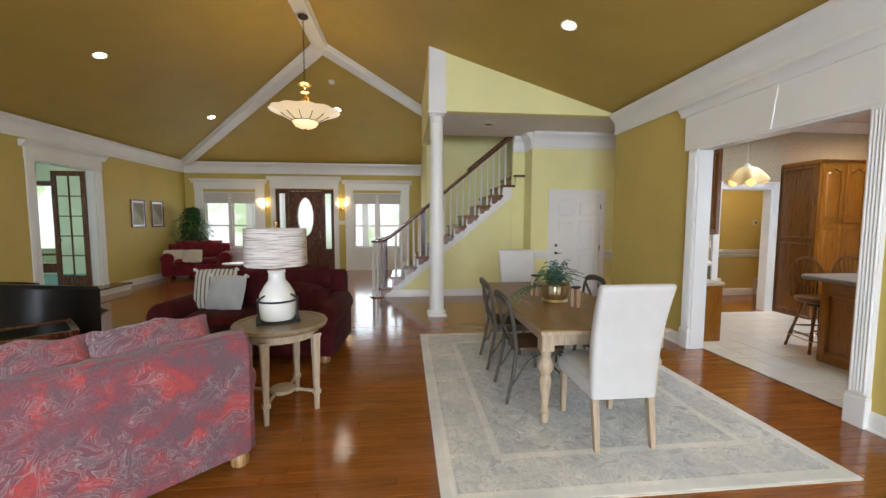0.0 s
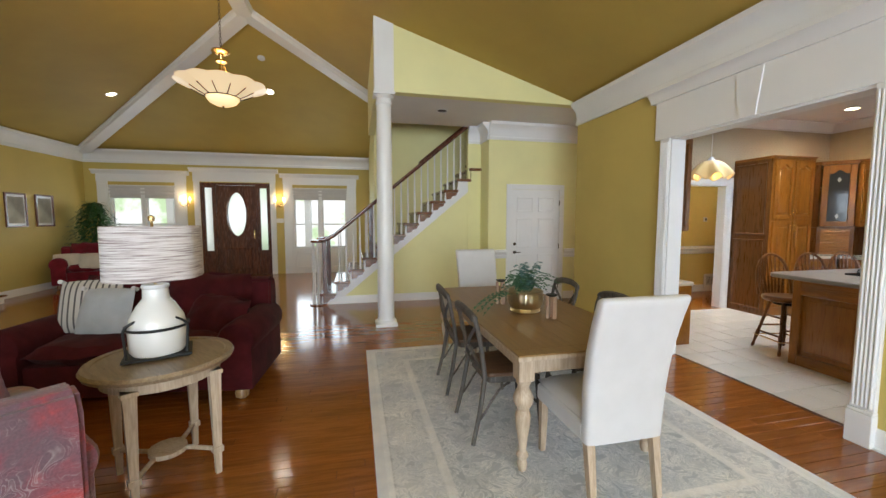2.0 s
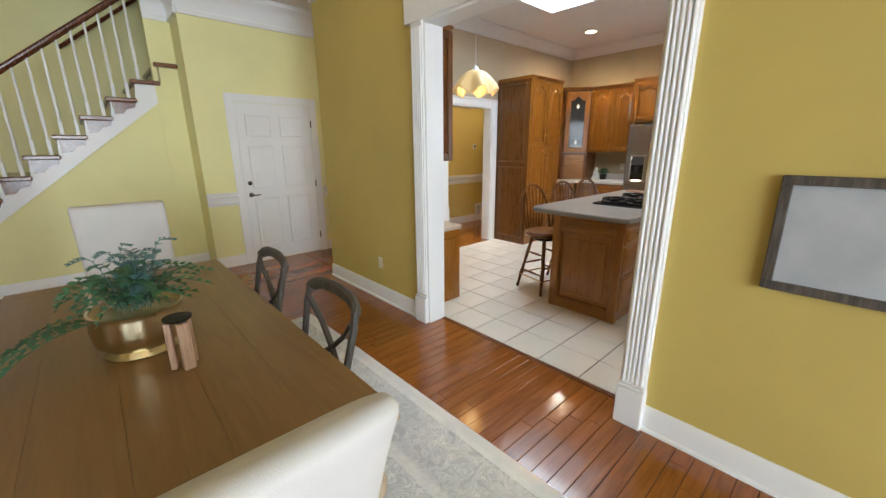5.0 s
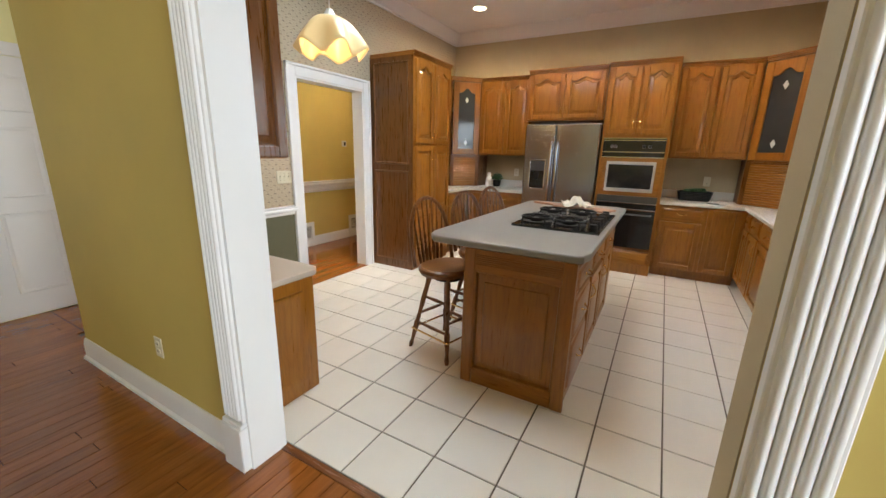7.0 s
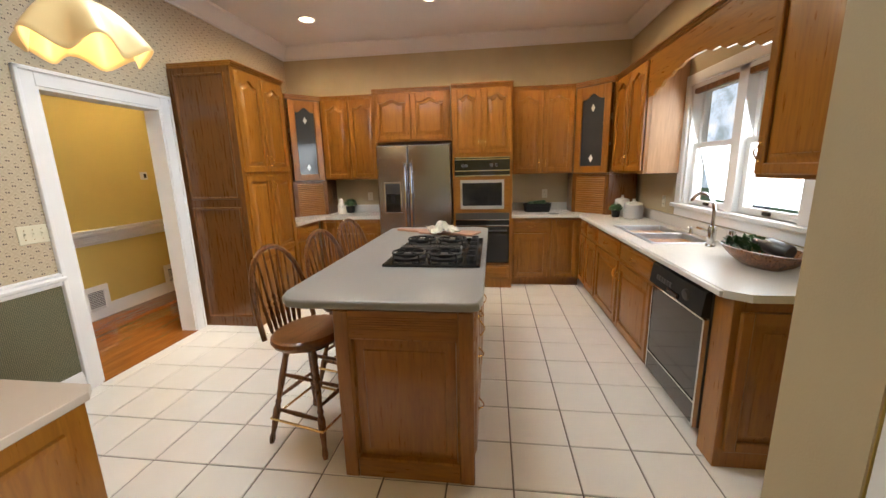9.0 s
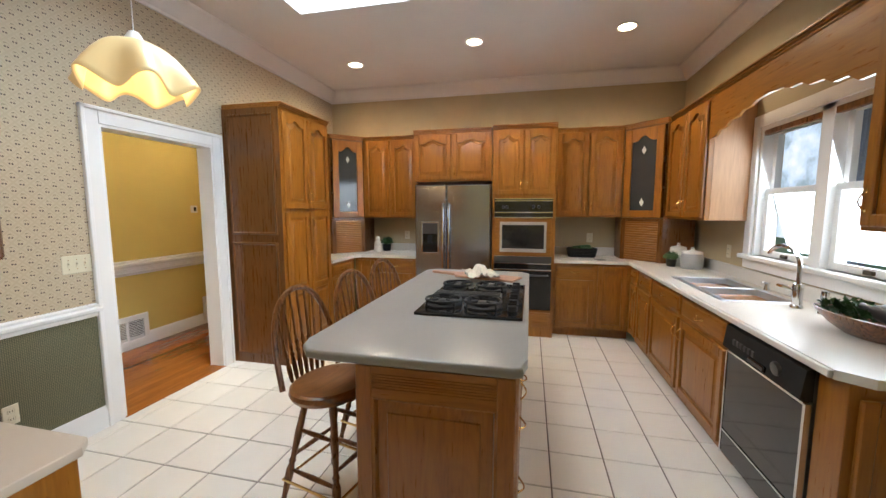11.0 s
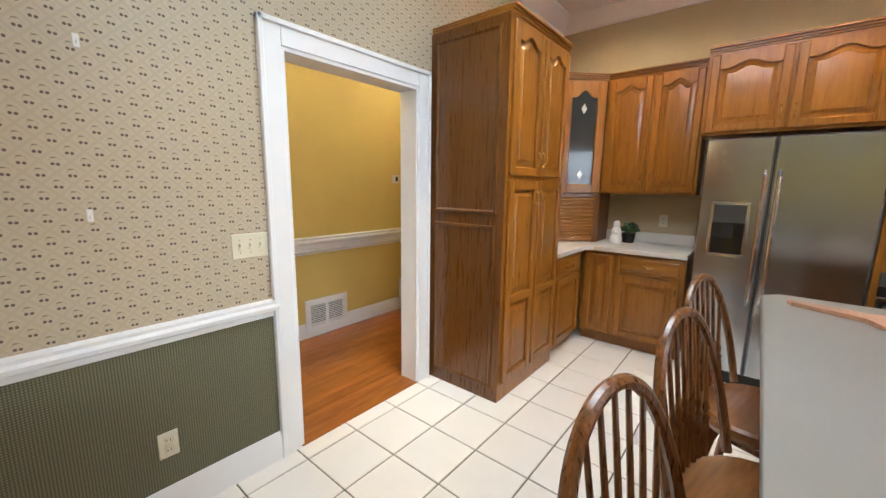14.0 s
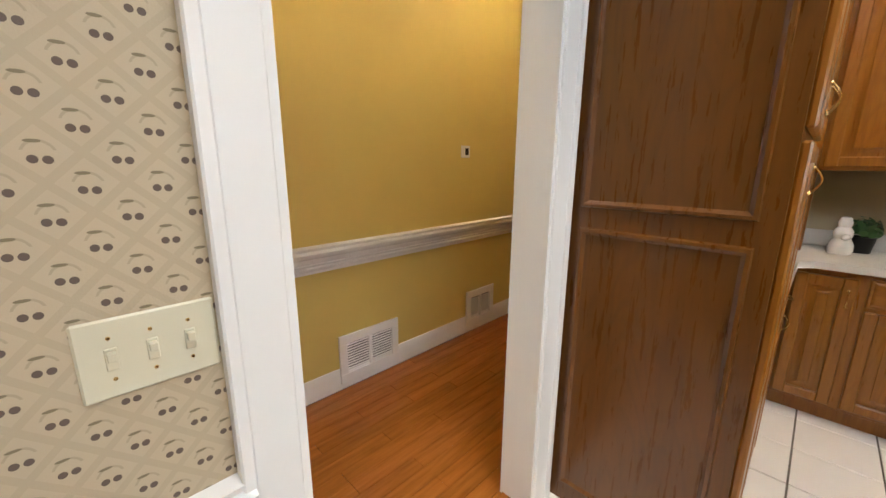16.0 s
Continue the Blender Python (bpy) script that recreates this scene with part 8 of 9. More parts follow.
def cherry_paper(name):
    """Cream paper with a trellis of pale bands and pairs of cherries under arched stems."""
    m, n, l, b = nodes_of(name)
    tc, sep = n.new("ShaderNodeTexCoord"), n.new("ShaderNodeSeparateXYZ")
    l.new(tc.outputs["Object"], sep.inputs[0])

    def op(kind, *vals):
        nd = n.new("ShaderNodeMath")
        nd.operation = kind
        for s, v in zip(nd.inputs, vals):
            if isinstance(v, (int, float)):
                s.default_value = v
            else:
                l.new(v, s)
        return nd.outputs[0]
    u, v = op("DIVIDE", sep.outputs["X"], 0.0757), op("DIVIDE", sep.outputs["Z"], 0.0747)
    cherry, leaf2 = None, None
    for off in (0.0, 0.5):
        p = op("SUBTRACT", op("FRACT", op("ADD", u, off)), 0.5)
        q2 = op("SUBTRACT", op("FRACT", op("ADD", v, off)), 0.5)

        def dist(cx, cy, sx=1.0, sy=1.0):
            a, c = op("MULTIPLY", op("SUBTRACT", p, cx), sx), op("MULTIPLY", op("SUBTRACT", q2, cy), sy)
            return op("SQRT", op("ADD", op("MULTIPLY", a, a), op("MULTIPLY", c, c)))
        ch1 = op("MAXIMUM", op("LESS_THAN", dist(-0.085, -0.12), 0.066), op("LESS_THAN", dist(0.085, -0.13), 0.066))
        arc = op("MULTIPLY", op("LESS_THAN", op("ABSOLUTE", op("SUBTRACT", dist(0.0, -0.07, 1.0, 0.85), 0.20)), 0.018), op("GREATER_THAN", q2, 0.02))
        lf = op("MAXIMUM", op("MULTIPLY", arc, 0.32), op("LESS_THAN", dist(-0.05, 0.16, 0.55, 1.9), 0.055))
        cherry = ch1 if cherry is None else op("MAXIMUM", cherry, ch1)
        leaf2 = lf if leaf2 is None else op("MAXIMUM", leaf2, lf)
    d1 = op("ABSOLUTE", op("SUBTRACT", op("FRACT", op("ADD", op("ADD", u, v), 0.0)), 0.5))
    d2 = op("ABSOLUTE", op("SUBTRACT", op("FRACT", op("SUBTRACT", u, v)), 0.5))
    band = op("MAXIMUM", op("LESS_THAN", d1, 0.09), op("LESS_THAN", d2, 0.09))
    mp = mapping(n, l)
    tone, fine = noise_tex(n, l, mp, 1.5, 3), noise_tex(n, l, mp, 300, 2)
    r = ramp_of(n, [(0.3, (0.46, 0.38, 0.262)), (0.7, (0.51, 0.425, 0.30))])
    l.new(tone.outputs["Fac"], r.inputs["Fac"])
    col = mix_color(n, l, r.outputs["Color"], (0.40, 0.325, 0.215), op("MULTIPLY", band, 0.42))
    col = mix_color(n, l, col, (0.20, 0.165, 0.10), leaf2)
    col = mix_color(n, l, col, (0.085, 0.055, 0.045), op("MULTIPLY", cherry, 0.92))
    l.new(col, b.inputs["Base Color"])
    b.inputs["Roughness"].default_value = 0.6
    bump(n, l, op("ADD", op("MULTIPLY", band, 0.5), fine.outputs["Fac"]), b, 0.15, 0.002)
    return m


def check_paper(name):
    m, n, l, b = nodes_of(name)
    tc, sep = n.new("ShaderNodeTexCoord"), n.new("ShaderNodeSeparateXYZ")
    l.new(tc.outputs["Object"], sep.inputs[0])

    def op(kind, *vals):
        nd = n.new("ShaderNodeMath")
        nd.operation = kind
        for s, v in zip(nd.inputs, vals):
            if isinstance(v, (int, float)):
                s.default_value = v
            else:
                l.new(v, s)
        return nd.outputs[0]
    k = 2 * math.pi / 0.0095
    w = op("MULTIPLY", op("ADD", op("SINE", op("MULTIPLY", sep.outputs["X"], k)), 1.0), op("ADD", op("SINE", op("MULTIPLY", sep.outputs["Z"], k)), 1.0))
    r = ramp_of(n, [(0.15, (0.085, 0.083, 0.045)), (0.6, (0.22, 0.205, 0.12))])
    l.new(op("MULTIPLY", w, 0.3), r.inputs["Fac"])
    l.new(r.outputs["Color"], b.inputs["Base Color"])
    b.inputs["Roughness"].default_value = 0.7
    return m


M["cherry_paper"], M["check_paper"] = cherry_paper("cherry_paper"), check_paper("check_paper")
kitchen_paper_wall.data.materials[0] = M["cherry_paper"]
bm = B()
box(bm, KX0, 5.40, KY1 - 0.004, KY1 - 0.0005, 0.12, 0.79)
structure("wainscot_paper", bm, M["check_paper"], "green checked paper under the chair rail", "wallpaper")
bm = B()
box(bm, KX0 + 0.0, KX0 + 0.004, 4.66, KY1, 0.80, KZ - 0.15)
structure("wall_kitchen_west", bm, M["tan_paper"], "tan papered kitchen side of the opening wall", "wallpaper")


def plate(name, m, w, h, label, category, bits, mat_name="ivory"):
    """A cover plate that looks along -y with switches or sockets."""
    p = thing(name, m, label, category)
    bm = B()
    box(bm, -w / 2, w / 2, -0.006, 0, -h / 2, h / 2, 0.003)
    part("cover", bm, M[mat_name], p)
    for kind, x, z in bits:
        bm = B()
        if kind == "toggle":
            box(bm, x - 0.007, x + 0.007, -0.009, -0.005, z - 0.016, z + 0.016, 0.001)
            box(bm, x - 0.005, x + 0.005, -0.02, -0.006, z, z + 0.012, 0.001)
        else:
            box(bm, x - 0.016, x + 0.016, -0.009, -0.005, z - 0.014, z + 0.014, 0.004)
        q2 = part(kind, bm, M[mat_name], p)
        if kind == "socket":
            for s in (-1, 1):
                bm = B()
                box(bm, x + s * 0.006 - 0.0012, x + s * 0.006 + 0.0012, -0.0096, -0.0088, z - 0.005, z + 0.006)
                part("slot", bm, M["black_iron"], q2)
        else:
            bm = B()
            for zz in (z - 0.03, z + 0.03):
                lathe(bm, [(0.003, 0), (0.002, 0.0015), (0, 0.0015)], seg=8, m=Matrix.Translation((x, -0.006, zz)) @ pose(0, 0, 0, 90))
            part("screw", bm, M["brass"], q2)
    return p


M["ivory"] = painted("ivory", (0.66, 0.62, 0.47), 0.35, 0.03, 60, 0.02)
plate("light_switch", pose(5.295, KY1, 1.145), 0.165, 0.115, "ivory triple light switch on the wallpaper", "light switch", [("toggle", x, 0) for x in (-0.046, 0, 0.046)])
plate("wall_socket", pose(4.904, KY1 - 0.004, 0.345), 0.072, 0.115, "ivory wall socket on the green paper", "socket", [("socket", 0, 0.022), ("socket", 0, -0.022)])
plate("wall_socket", pose(KX1, 2.60, 1.13, 0, 0, -90), 0.072, 0.115, "ivory wall socket above the counter", "socket", [("socket", 0, 0.022), ("socket", 0, -0.022)])
plate("wall_socket", pose(KX1, 5.05, 1.13, 0, 0, -90), 0.072, 0.115, "ivory wall socket above the corner counter", "socket", [("socket", 0, 0.022), ("socket", 0, -0.022)])
plate("wall_socket", pose(7.35, KY0, 1.12, 0, 0, 180), 0.072, 0.115, "ivory wall socket beside the window", "socket", [("socket", 0, 0.022), ("socket", 0, -0.022)])
plate("wall_socket", pose(XR, 5.25, 0.38, 0, 0, -90), 0.072, 0.115, "ivory wall socket near the baseboard", "socket", [("socket", 0, 0.022), ("socket", 0, -0.022)])
plate("thermostat", pose(7.475, HALL_Y, 1.495), 0.10, 0.09, "small white thermostat on the hall wall", "thermostat", [], "ceramic")
bm = B()
box(bm, -0.005, 0.03, -0.008, -0.005, -0.025, 0.025)
part("screen", bm, M["black_iron"], bpy.data.objects["thermostat"])
for x, z in ((4.785, 1.888), (4.760, 1.312)):
    hk = thing("wall_hook", pose(x, KY1, z), "small white adhesive hook on the wallpaper", "hook", "wall hooks")
    bm = B()
    box(bm, -0.009, 0.009, -0.004, 0, -0.022, 0.022, 0.003)
    part("plate", bm, M["ceramic"], hk)
    bm = B()
    tube(bm, [(0, -0.004, -0.004), (0, -0.014, -0.010), (0, -0.018, -0.004), (0, -0.016, 0.004)], 0.003, 6)
    part("prong", bm, M["ceramic"], hk)
plate("keypad", pose(-1.58, YF, 1.46), 0.20, 0.12, "white alarm keypad under the sconce", "keypad", [], "ceramic")
for x0, x1, z0, z1 in ((6.31, 6.77, 0.04, 0.36), (7.50, 7.86, 0.05, 0.36)):
    v = thing("air_vent", pose((x0 + x1) / 2, HALL_Y - 0.019, (z0 + z1) / 2), "white louvred return air vent above the baseboard", "vent", "air vents")
    w2, h2 = (x1 - x0) / 2, (z1 - z0) / 2
    bm = B()
    for q4 in ((-w2, w2, h2 - 0.06, h2), (-w2, w2, -h2, -h2 + 0.06), (-w2, -w2 + 0.055, -h2 + 0.06, h2 - 0.06), (w2 - 0.055, w2, -h2 + 0.06, h2 - 0.06), (-0.012, 0.012, -h2 + 0.06, h2 - 0.06)):
        box(bm, q4[0], q4[1], -0.008, 0.006, q4[2], q4[3], 0.002)
    part("frame", bm, M["white_trim"], v)
    bm = B()
    box(bm, -w2 + 0.05, w2 - 0.05, 0.008, 0.012, -h2 + 0.05, h2 - 0.05)
    part("backing", bm, M["black_iron"], v)
    bm = B()
    box(bm, -w2 + 0.055, w2 - 0.055, -0.006, 0.004, -0.0035, 0.0015, 0, pose(0, 0, 0, 35))
    sl = mesh_of("slat", bm, M["white_trim"])
    k = int((2 * h2 - 0.12) / 0.018)
    for i in range(k):
        o = new("slat", sl)
        o.parent, o.matrix_basis = v, pose(0, 0, -h2 + 0.07 + 0.018 * i)

# ---- small things on the counters ----


def jar(m, r, h, mat_, label, ribs=0):
    j = thing("canister", m, label, "canister", "counter canisters")
    bm = B()
    n1 = 40
    prof = [(r * 0.92, 0), (r, 0.01), (r, h - 0.02), (r * 0.9, h), (0, h)]
    lathe(bm, prof, seg=n1)
    if ribs:
        for v in bm.verts:
            if 0.005 < v.co.z < h - 0.015:
                a = math.atan2(v.co.y, v.co.x)
                k = 1 - 0.02 * (round(a / (2 * math.pi) * n1) % 2)
                v.co.x *= k
                v.co.y *= k
    part("body", bm, M[mat_], j)
    bm = B()
    lathe(bm, [(r * 0.93, h), (r * 0.95, h + 0.012), (r * 0.8, h + 0.025), (r * 0.25, h + 0.035), (r * 0.14, h + 0.045), (r * 0.2, h + 0.06), (0, h + 0.068)], seg=24)
    part("lid", bm, M["ceramic"], j, "white lid with a knob")
    return j


jar(pose(7.872, 1.83, 0.911), 0.082, 0.17, "ceramic", "tall white ceramic canister with a knobbed lid")
jar(pose(7.665, 1.775, 0.911), 0.098, 0.145, "rib_grey", "grey ribbed ceramic canister with a white lid", 1)


def herb(m, r, label, pot_mat):
    h = thing("potted_plant", m, label, "plant", "small counter plants")
    bm = B()
    lathe(bm, [(r * 0.6, 0), (r * 0.75, r * 1.1), (r * 0.65, r * 1.1), (r * 0.6, r * 0.9)], seg=16)
    part("pot", bm, M[pot_mat], h)
    bm = B()
    rn = random.Random(int(r * 1000))
    for i in range(240):
        d = Vector((rn.gauss(0, 1), rn.gauss(0, 1), abs(rn.gauss(0, 0.9)))).normalized()
        c = Vector((0, 0, r * 1.3)) + d * r * rn.uniform(0.4, 1.15)
        s = d.orthogonal().normalized() * r * 0.14
        t = d.cross(s).normalized() * r * 0.22
        bm.faces.new([bm.verts.new(c - t), bm.verts.new(c + s), bm.verts.new(c + t + d * 0.006), bm.verts.new(c - s)])
    part("leaves", bm, M["plant_green"], h)


herb(pose(7.77, 1.925, 0.911), 0.066, "small green herb in a dark pot between canisters", "black_iron")
herb(pose(8.49, 5.31, 0.911), 0.085, "small green plant behind the figurine", "black_iron")
# white figurine
bm = B()
lathe(bm, [(0.04, 0), (0.045, 0.02), (0.042, 0.05), (0.030, 0.075), (0.034, 0.09), (0.034, 0.11), (0.022, 0.13), (0.026, 0.15), (0.018, 0.175), (0, 0.18)], seg=18)
bmesh.ops.create_uvsphere(bm, u_segments=10, v_segments=8, radius=0.016, matrix=Matrix.Translation((0.03, -0.01, 0.085)))
bmesh.ops.create_uvsphere(bm, u_segments=10, v_segments=8, radius=0.016, matrix=Matrix.Translation((-0.03, -0.01, 0.085)))
solid("figurine", bm, M["ceramic"], "small white stacked ceramic figurine on the counter", "figurine", pose(8.36, 5.39, 0.911) @ Matrix.Diagonal((1.25, 1.25, 1.2, 1.0)))
# dark woven basket
bk = thing("counter_basket", pose(8.38, 2.72, 0.911, 0, 0, -90), "dark oblong woven basket on the counter", "basket")
bm = B()
for i in range(6):
    z = 0.012 + 0.018 * i
    w2, d2 = 0.135 + 0.004 * i, 0.075 + 0.003 * i
    tube(bm, [(w2, d2, z), (-w2, d2, z), (-w2 - 0.02, 0, z), (-w2, -d2, z), (w2, -d2, z), (w2 + 0.02, 0, z), (w2, d2, z)], 0.011, 6)
part("weave", bm, M["black_iron"], bk)
bm = B()
for i in range(16):
    a = i * 2.4
    bmesh.ops.create_uvsphere(bm, u_segments=8, v_segments=6, radius=0.026, matrix=Matrix.Translation((0.10 * math.cos(a * 1.7), 0.04 * math.sin(a), 0.10 + 0.012 * (i % 3))))
part("contents", bm, M["plant_green"], bk)
tv = thing("trivet", pose(8.12, 2.55, 0.911, 0, 0, 15), "small dark tile trivet on the counter", "trivet")
bm = B()
box(bm, -0.06, 0.06, -0.05, 0.05, 0, 0.006, 0.002)
part("tile", bm, M["steel_dark"], tv)
# wooden dough bowl with greens
bw = thing("dough_bowl", pose(5.55, 1.82, 0.911, 0, 0, 8), "long carved wooden bowl with greens and a dark bottle", "bowl")
bm = B()
el = [(math.cos(2 * math.pi * i / 36), math.sin(2 * math.pi * i / 36)) for i in range(36)]
loops(bm, [[(a * x, c * y, z) for x, y in el] for a, c, z in ((0.12, 0.06, 0.0), (0.19, 0.10, 0.035), (0.25, 0.135, 0.085), (0.262, 0.14, 0.10), (0.25, 0.128, 0.102), (0.19, 0.095, 0.05), (0.12, 0.06, 0.025))])
part("bowl", bm, M["chair_oak"], bw)
bm = B()
rn = random.Random(3)
for i in range(260):
    c = Vector((rn.uniform(-0.02, 0.20), rn.uniform(-0.08, 0.08), 0.07 + rn.uniform(0, 0.06)))
    d = Vector((rn.gauss(0, 1), rn.gauss(0, 1), 0.8)).normalized()
    s = d.orthogonal().normalized() * 0.010
    bm.faces.new([bm.verts.new(c), bm.verts.new(c + d * 0.02 + s), bm.verts.new(c + d * 0.045), bm.verts.new(c + d * 0.02 - s)])
part("foliage", bm, M["plant_green"], bw)
bm = B()
lathe(bm, [(0.035, 0), (0.04, 0.01), (0.04, 0.12), (0.015, 0.16), (0.015, 0.20), (0, 0.2)], seg=16, m=Matrix.Translation((-0.17, 0.0, 0.11)) @ pose(0, 0, 0, 0, 80, 10))
part("bottle", bm, M["steel_dark"], bw)
# papers on the desk
for x, y, a, mt in ((4.19, 5.22, 20, "ceramic"), (4.18, 5.27, 32, "grey_cloth")):
    bm = B()
    box(bm, -0.11, 0.11, -0.14, 0.14, 0, 0.002)
    solid("brochure", bm, M[mt], "printed brochure lying on the desk", "paper", pose(x, y, 0.7525 + (0.003 if mt == "grey_cloth" else 0), 0, 0, a), "brochures")

# ---- outdoors ----
bm = B()
box(bm, XL - 1, 2.0, YF + 0.2, YF + 2.4, -0.2, -0.06)
structure("porch_floor", bm, M["white_laminate"], "pale porch floor before the front door", "porch")
for x in (-5.1, -3.9, -1.1, 0.35):
    pp = thing("porch_column", pose(x, YF + 2.2, -0.06), "white square porch column", "column", "porch columns")
    bm = B()
    box(bm, -0.10, 0.10, -0.10, 0.10, 0, 3.0, 0.006)
    part("shaft", bm, M["white_trim"], pp)
    bm = B()
    box(bm, -0.13, 0.13, -0.13, 0.13, 0, 0.18, 0.006)
    box(bm, -0.13, 0.13, -0.13, 0.13, 2.88, 3.0, 0.006)
    part("caps", bm, M["white_trim"], pp)
bm = B()
box(bm, 5.0, 9.0, -2.05, -2.0, 0.75, 0.80)
box(bm, 5.0, 9.0, -2.05, -2.0, 0.05, 0.10)
fence = thing("porch_railing", pose(0, 0, 0), "white porch railing beyond the kitchen window", "railing")
part("rails", bm, M["white_trim"], fence)
bm = B()
box(bm, 0, 0.035, -2.045, -2.01, 0.08, 0.77)
pk = mesh_of("picket", bm, M["white_trim"])
for i in range(34):
    o = new("picket", pk)
    o.parent, o.matrix_basis = fence, pose(5.0 + 0.118 * i, 0, 0)
for x in (5.05, 7.0, 8.9):
    bm = B()
    box(bm, x, x + 0.1, -2.08, -1.98, -0.5, 1.0, 0.006)
    part("post", bm, M["white_trim"], fence)
# two upright blue-grey strips outside the sashes, modelled as a pleated sheet
M["strip_blue"] = painted("strip_blue", (0.16, 0.20, 0.27), 0.6)
for x in (6.72, 5.98):
    sh2 = thing("outdoor_curtain", pose(x, 1.05, -0.5), "blue-grey upright strip outside the kitchen window", "curtain", "outdoor curtains")
    bm = B()
    k = 24
    top = [bm.verts.new((0.24 * i / k, 0.03 * math.sin(i * 1.6), 3.3)) for i in range(k + 1)]
    bot = [bm.verts.new((0.24 * i / k, 0.03 * math.sin(i * 1.6), 0)) for i in range(k + 1)]
    for i in range(k):
        bm.faces.new((bot[i], bot[i + 1], top[i + 1], top[i]))
    o = part("drape", bm, M["strip_blue"], sh2)
    md = o.modifiers.new("thickness", "SOLIDIFY")
    md.thickness = 0.006


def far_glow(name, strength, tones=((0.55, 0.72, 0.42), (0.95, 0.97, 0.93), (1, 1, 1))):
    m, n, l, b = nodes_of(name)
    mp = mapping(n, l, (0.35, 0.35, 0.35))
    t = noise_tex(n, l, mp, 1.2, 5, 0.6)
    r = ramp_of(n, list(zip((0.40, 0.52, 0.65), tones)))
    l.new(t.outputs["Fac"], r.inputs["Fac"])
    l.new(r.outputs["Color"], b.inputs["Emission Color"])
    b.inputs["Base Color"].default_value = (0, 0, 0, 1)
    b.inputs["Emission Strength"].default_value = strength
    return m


# boards beyond the windows glow by themselves to give bright, hazy outdoors
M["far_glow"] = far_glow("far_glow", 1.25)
M["blue_glow"] = far_glow("blue_glow", 0.95, ((0.30, 0.40, 0.46), (0.66, 0.80, 0.98), (0.95, 0.98, 1.0)))
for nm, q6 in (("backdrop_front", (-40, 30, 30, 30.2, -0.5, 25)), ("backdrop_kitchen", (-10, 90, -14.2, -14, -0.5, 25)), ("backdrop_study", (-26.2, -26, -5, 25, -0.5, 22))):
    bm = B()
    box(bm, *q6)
    structure(nm, bm, M["blue_glow" if nm == "backdrop_kitchen" else "far_glow"], "glowing board standing in for the bright outdoors", "backdrop")

bm = B()
box(bm, PD[0] + 0.004, PD[1] - 0.004, 6.15, 6.30, 0.0, 0.008, 0.003)
structure("threshold", bm, M["floor_oak"], "oak threshold between tile and hall floor", "threshold")

# ---- floors, piece by piece ----


def tile_mesh(w, d, t, bevel):
    bm = B()
    lo = [(-w / 2, -d / 2), (w / 2, -d / 2), (w / 2, d / 2), (-w / 2, d / 2)]
    hi = [(x - math.copysign(bevel, x), y - math.copysign(bevel, y)) for x, y in lo]
    a = [bm.verts.new((x, y, -t)) for x, y in lo]
    b = [bm.verts.new((x, y, -bevel)) for x, y in lo]
    c = [bm.verts.new((x, y, 0)) for x, y in hi]
    for p, q2 in ((a, b), (b, c)):
        for i in range(4):
            bm.faces.new((p[i], p[(i + 1) % 4], q2[(i + 1) % 4], q2[i]))
    bm.faces.new(c)
    return bm


P = 0.316
TX, TY = 5.147, 3.203                               # one grid crossing
tm = mesh_of("tile", tile_mesh(P - 0.008, P - 0.008, 0.008, 0.002), M["tile"], False)
i0, i1 = math.floor((3.88 - TX) / P), math.ceil((8.6 - TX) / P)
j0, j1 = math.floor((1.7 - TY) / P), math.ceil((6.17 - TY) / P)
rn = random.Random(11)
for i in range(i0, i1):
    for j in range(j0, j1):
        x, y = TX + P * (i + 0.5), TY + P * (j + 0.5)
        xa, xb, ya, yb = max(x - P / 2, 3.90), min(x + P / 2, 8.62), y - P / 2, min(y + P / 2, 6.20)
        if xb - xa < 0.04 or yb - ya < 0.04:
            continue
        if xb - xa > P - 0.001 and yb - ya > P - 0.001:
            o = new("tile", tm)
        else:
            o = new("tile", mesh_of("tile", tile_mesh(xb - xa - 0.008, yb - ya - 0.008, 0.008, 0.002), M["tile"], False))
        o.parent, o.matrix_basis = kitchen_floor, pose((xa + xb) / 2, (ya + yb) / 2, rn.uniform(-0.0006, 0.0006))
bm = B()
box(bm, 3.855, 3.895, OP0, OP1, -0.01, 0.004, 0.003)
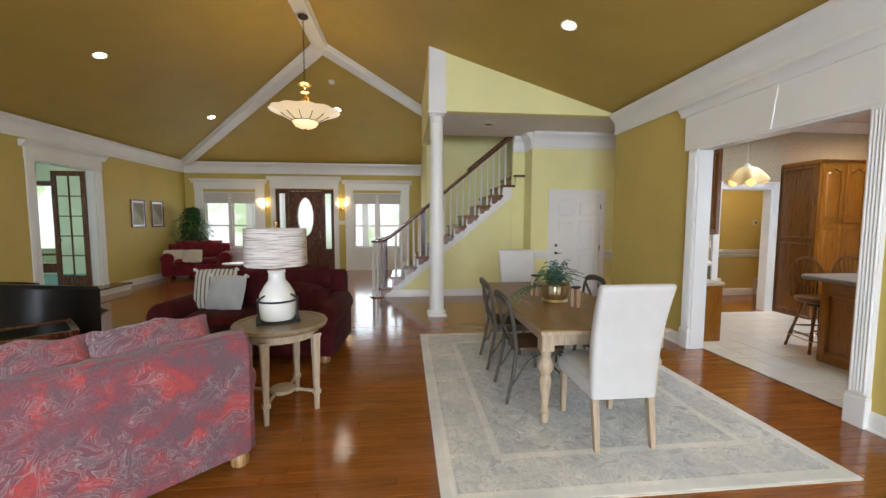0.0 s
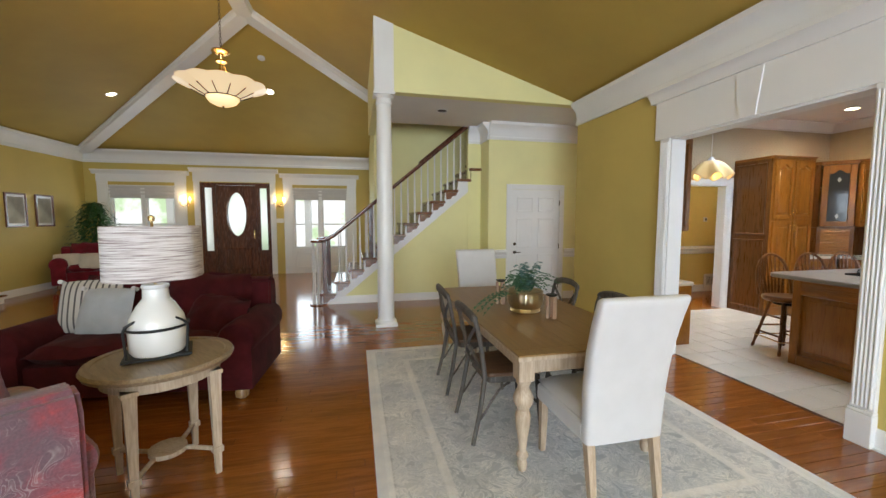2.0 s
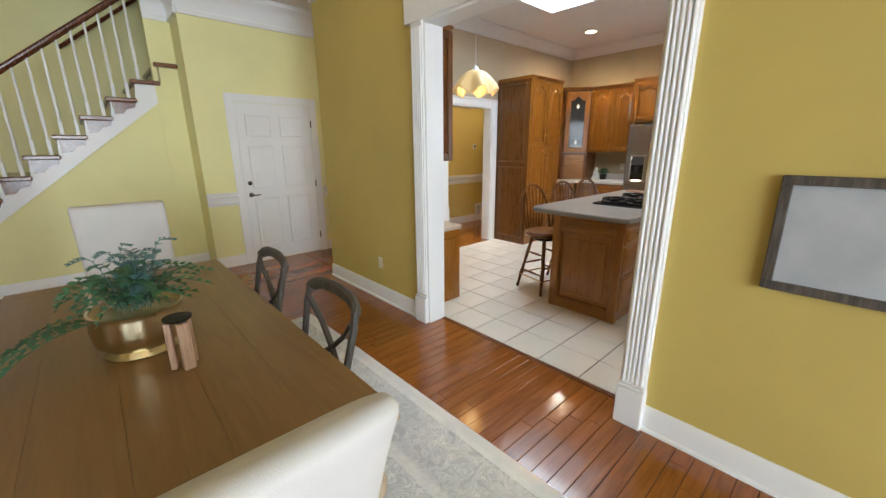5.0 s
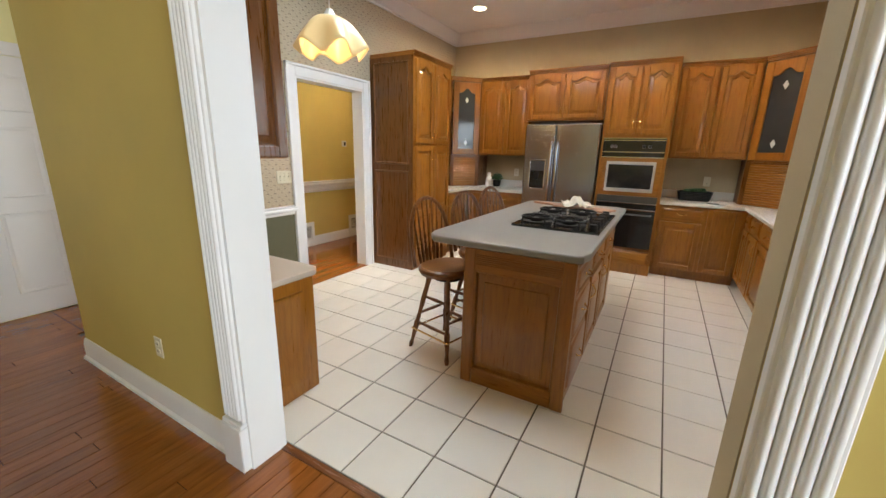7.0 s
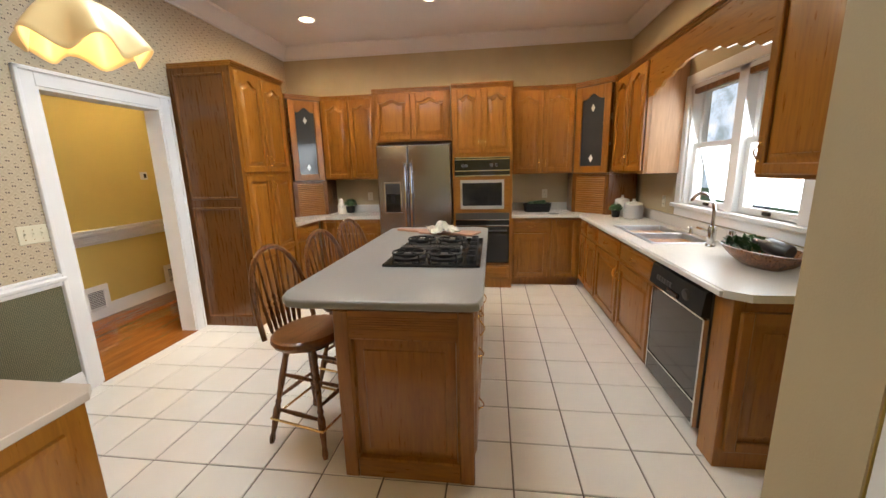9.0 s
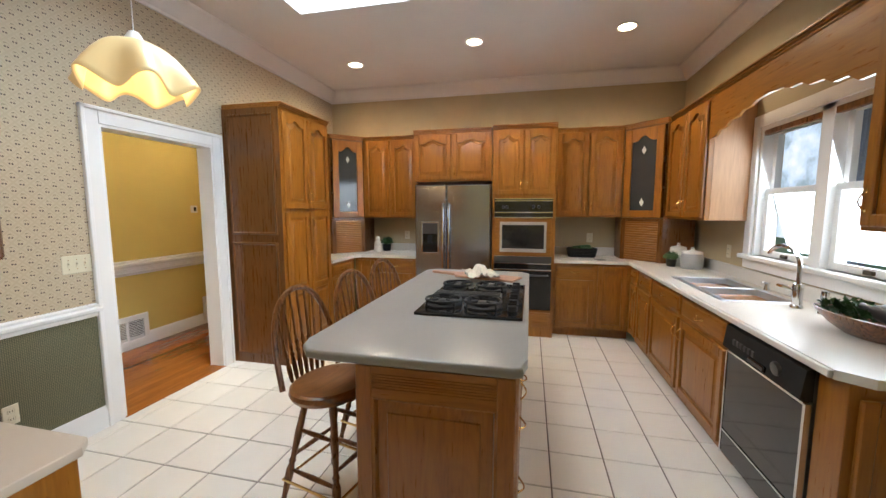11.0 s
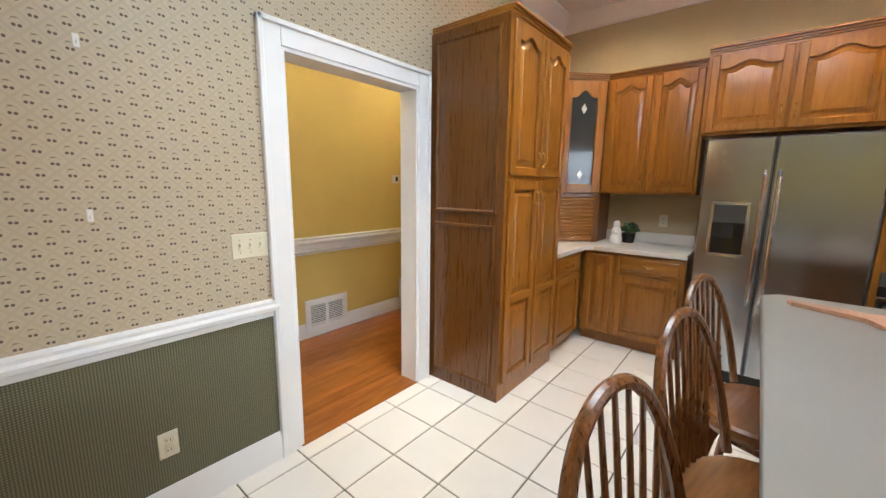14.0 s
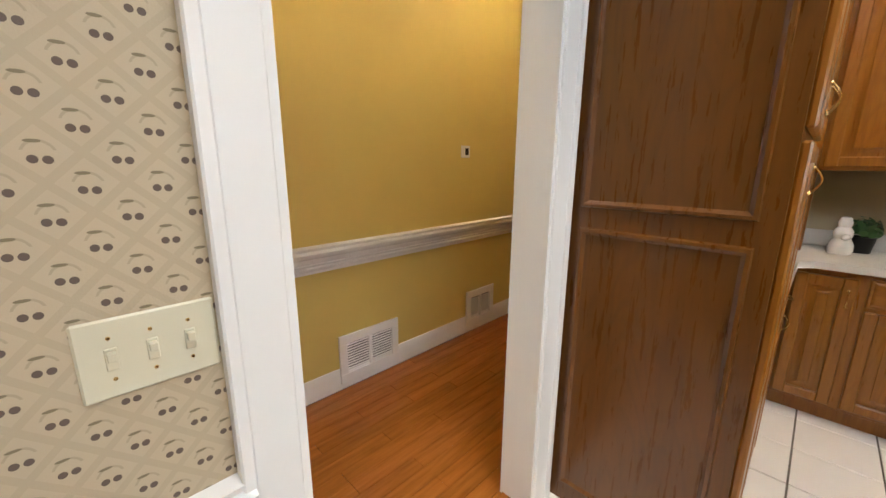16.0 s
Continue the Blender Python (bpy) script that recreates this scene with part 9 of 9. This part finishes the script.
structure("threshold", bm, M["tread"], "oak threshold strip between wood and tile", "threshold")

BW = 0.083
near, rest = [], []
rn = random.Random(21)
rows = int((YF + 0.1 - YB) / BW) + 1
for j in range(rows):
    y = YB + BW * (j + 0.5)
    x = XL - rn.uniform(0, 1.0)
    while x < 3.855:
        ln = rn.choice((0.6, 0.9, 1.2, 1.5))
        a, b2 = max(x, XL), min(x + ln, 3.855)
        if b2 - a > 0.05:
            inside = -0.9 < (a + b2) / 2 < 3.6 and 0.9 < y < 3.4
            (near if inside else rest).append((a, b2, y, ln))
        x += ln
for j in range(int(1.2 / BW) + 1):
    y = 6.235 + BW * (j + 0.5)
    x = 3.86
    while x < 8.6:
        ln = rn.choice((0.6, 0.9, 1.2, 1.5))
        rest.append((x, min(x + ln, 8.62), y, ln))
        x += ln
near.sort(key=lambda q2: abs(q2[2] - 2.1))
rest += near[300:]
meshes = {}
for a, b2, y, ln in near[:300]:
    key = round(b2 - a, 3)
    if key not in meshes:
        meshes[key] = mesh_of("plank", tile_mesh(b2 - a - 0.0016, BW - 0.0028, 0.011, 0.0016), M["floor_oak"], False)
    o = new("plank", meshes[key])
    o.parent, o.matrix_basis = living_floor, pose((a + b2) / 2, y, 0)
verts, faces = [], []
for a, b2, y, ln in rest:
    k = len(verts)
    e, f = 0.0008, 0.0016
    for z, s in ((-0.011, 0), (-f, 0), (0, f)):
        verts += [(a + e + s, y - BW / 2 + 0.0014 + s, z), (b2 - e - s, y - BW / 2 + 0.0014 + s, z), (b2 - e - s, y + BW / 2 - 0.0014 - s, z), (a + e + s, y + BW / 2 - 0.0014 - s, z)]
    for lo in (0, 4):
        for i in range(4):
            faces.append((k + lo + i, k + lo + (i + 1) % 4, k + lo + 4 + (i + 1) % 4, k + lo + 4 + i))
    faces.append((k + 8, k + 9, k + 10, k + 11))
me = bpy.data.meshes.new("floor_planks")
me.from_pydata(verts, [], faces)
me.materials.append(M["floor_oak"])
o = new("floor_planks", me)
o.parent = living_floor
tagged(o, "reddish oak strip flooring", "", "", "stuff")
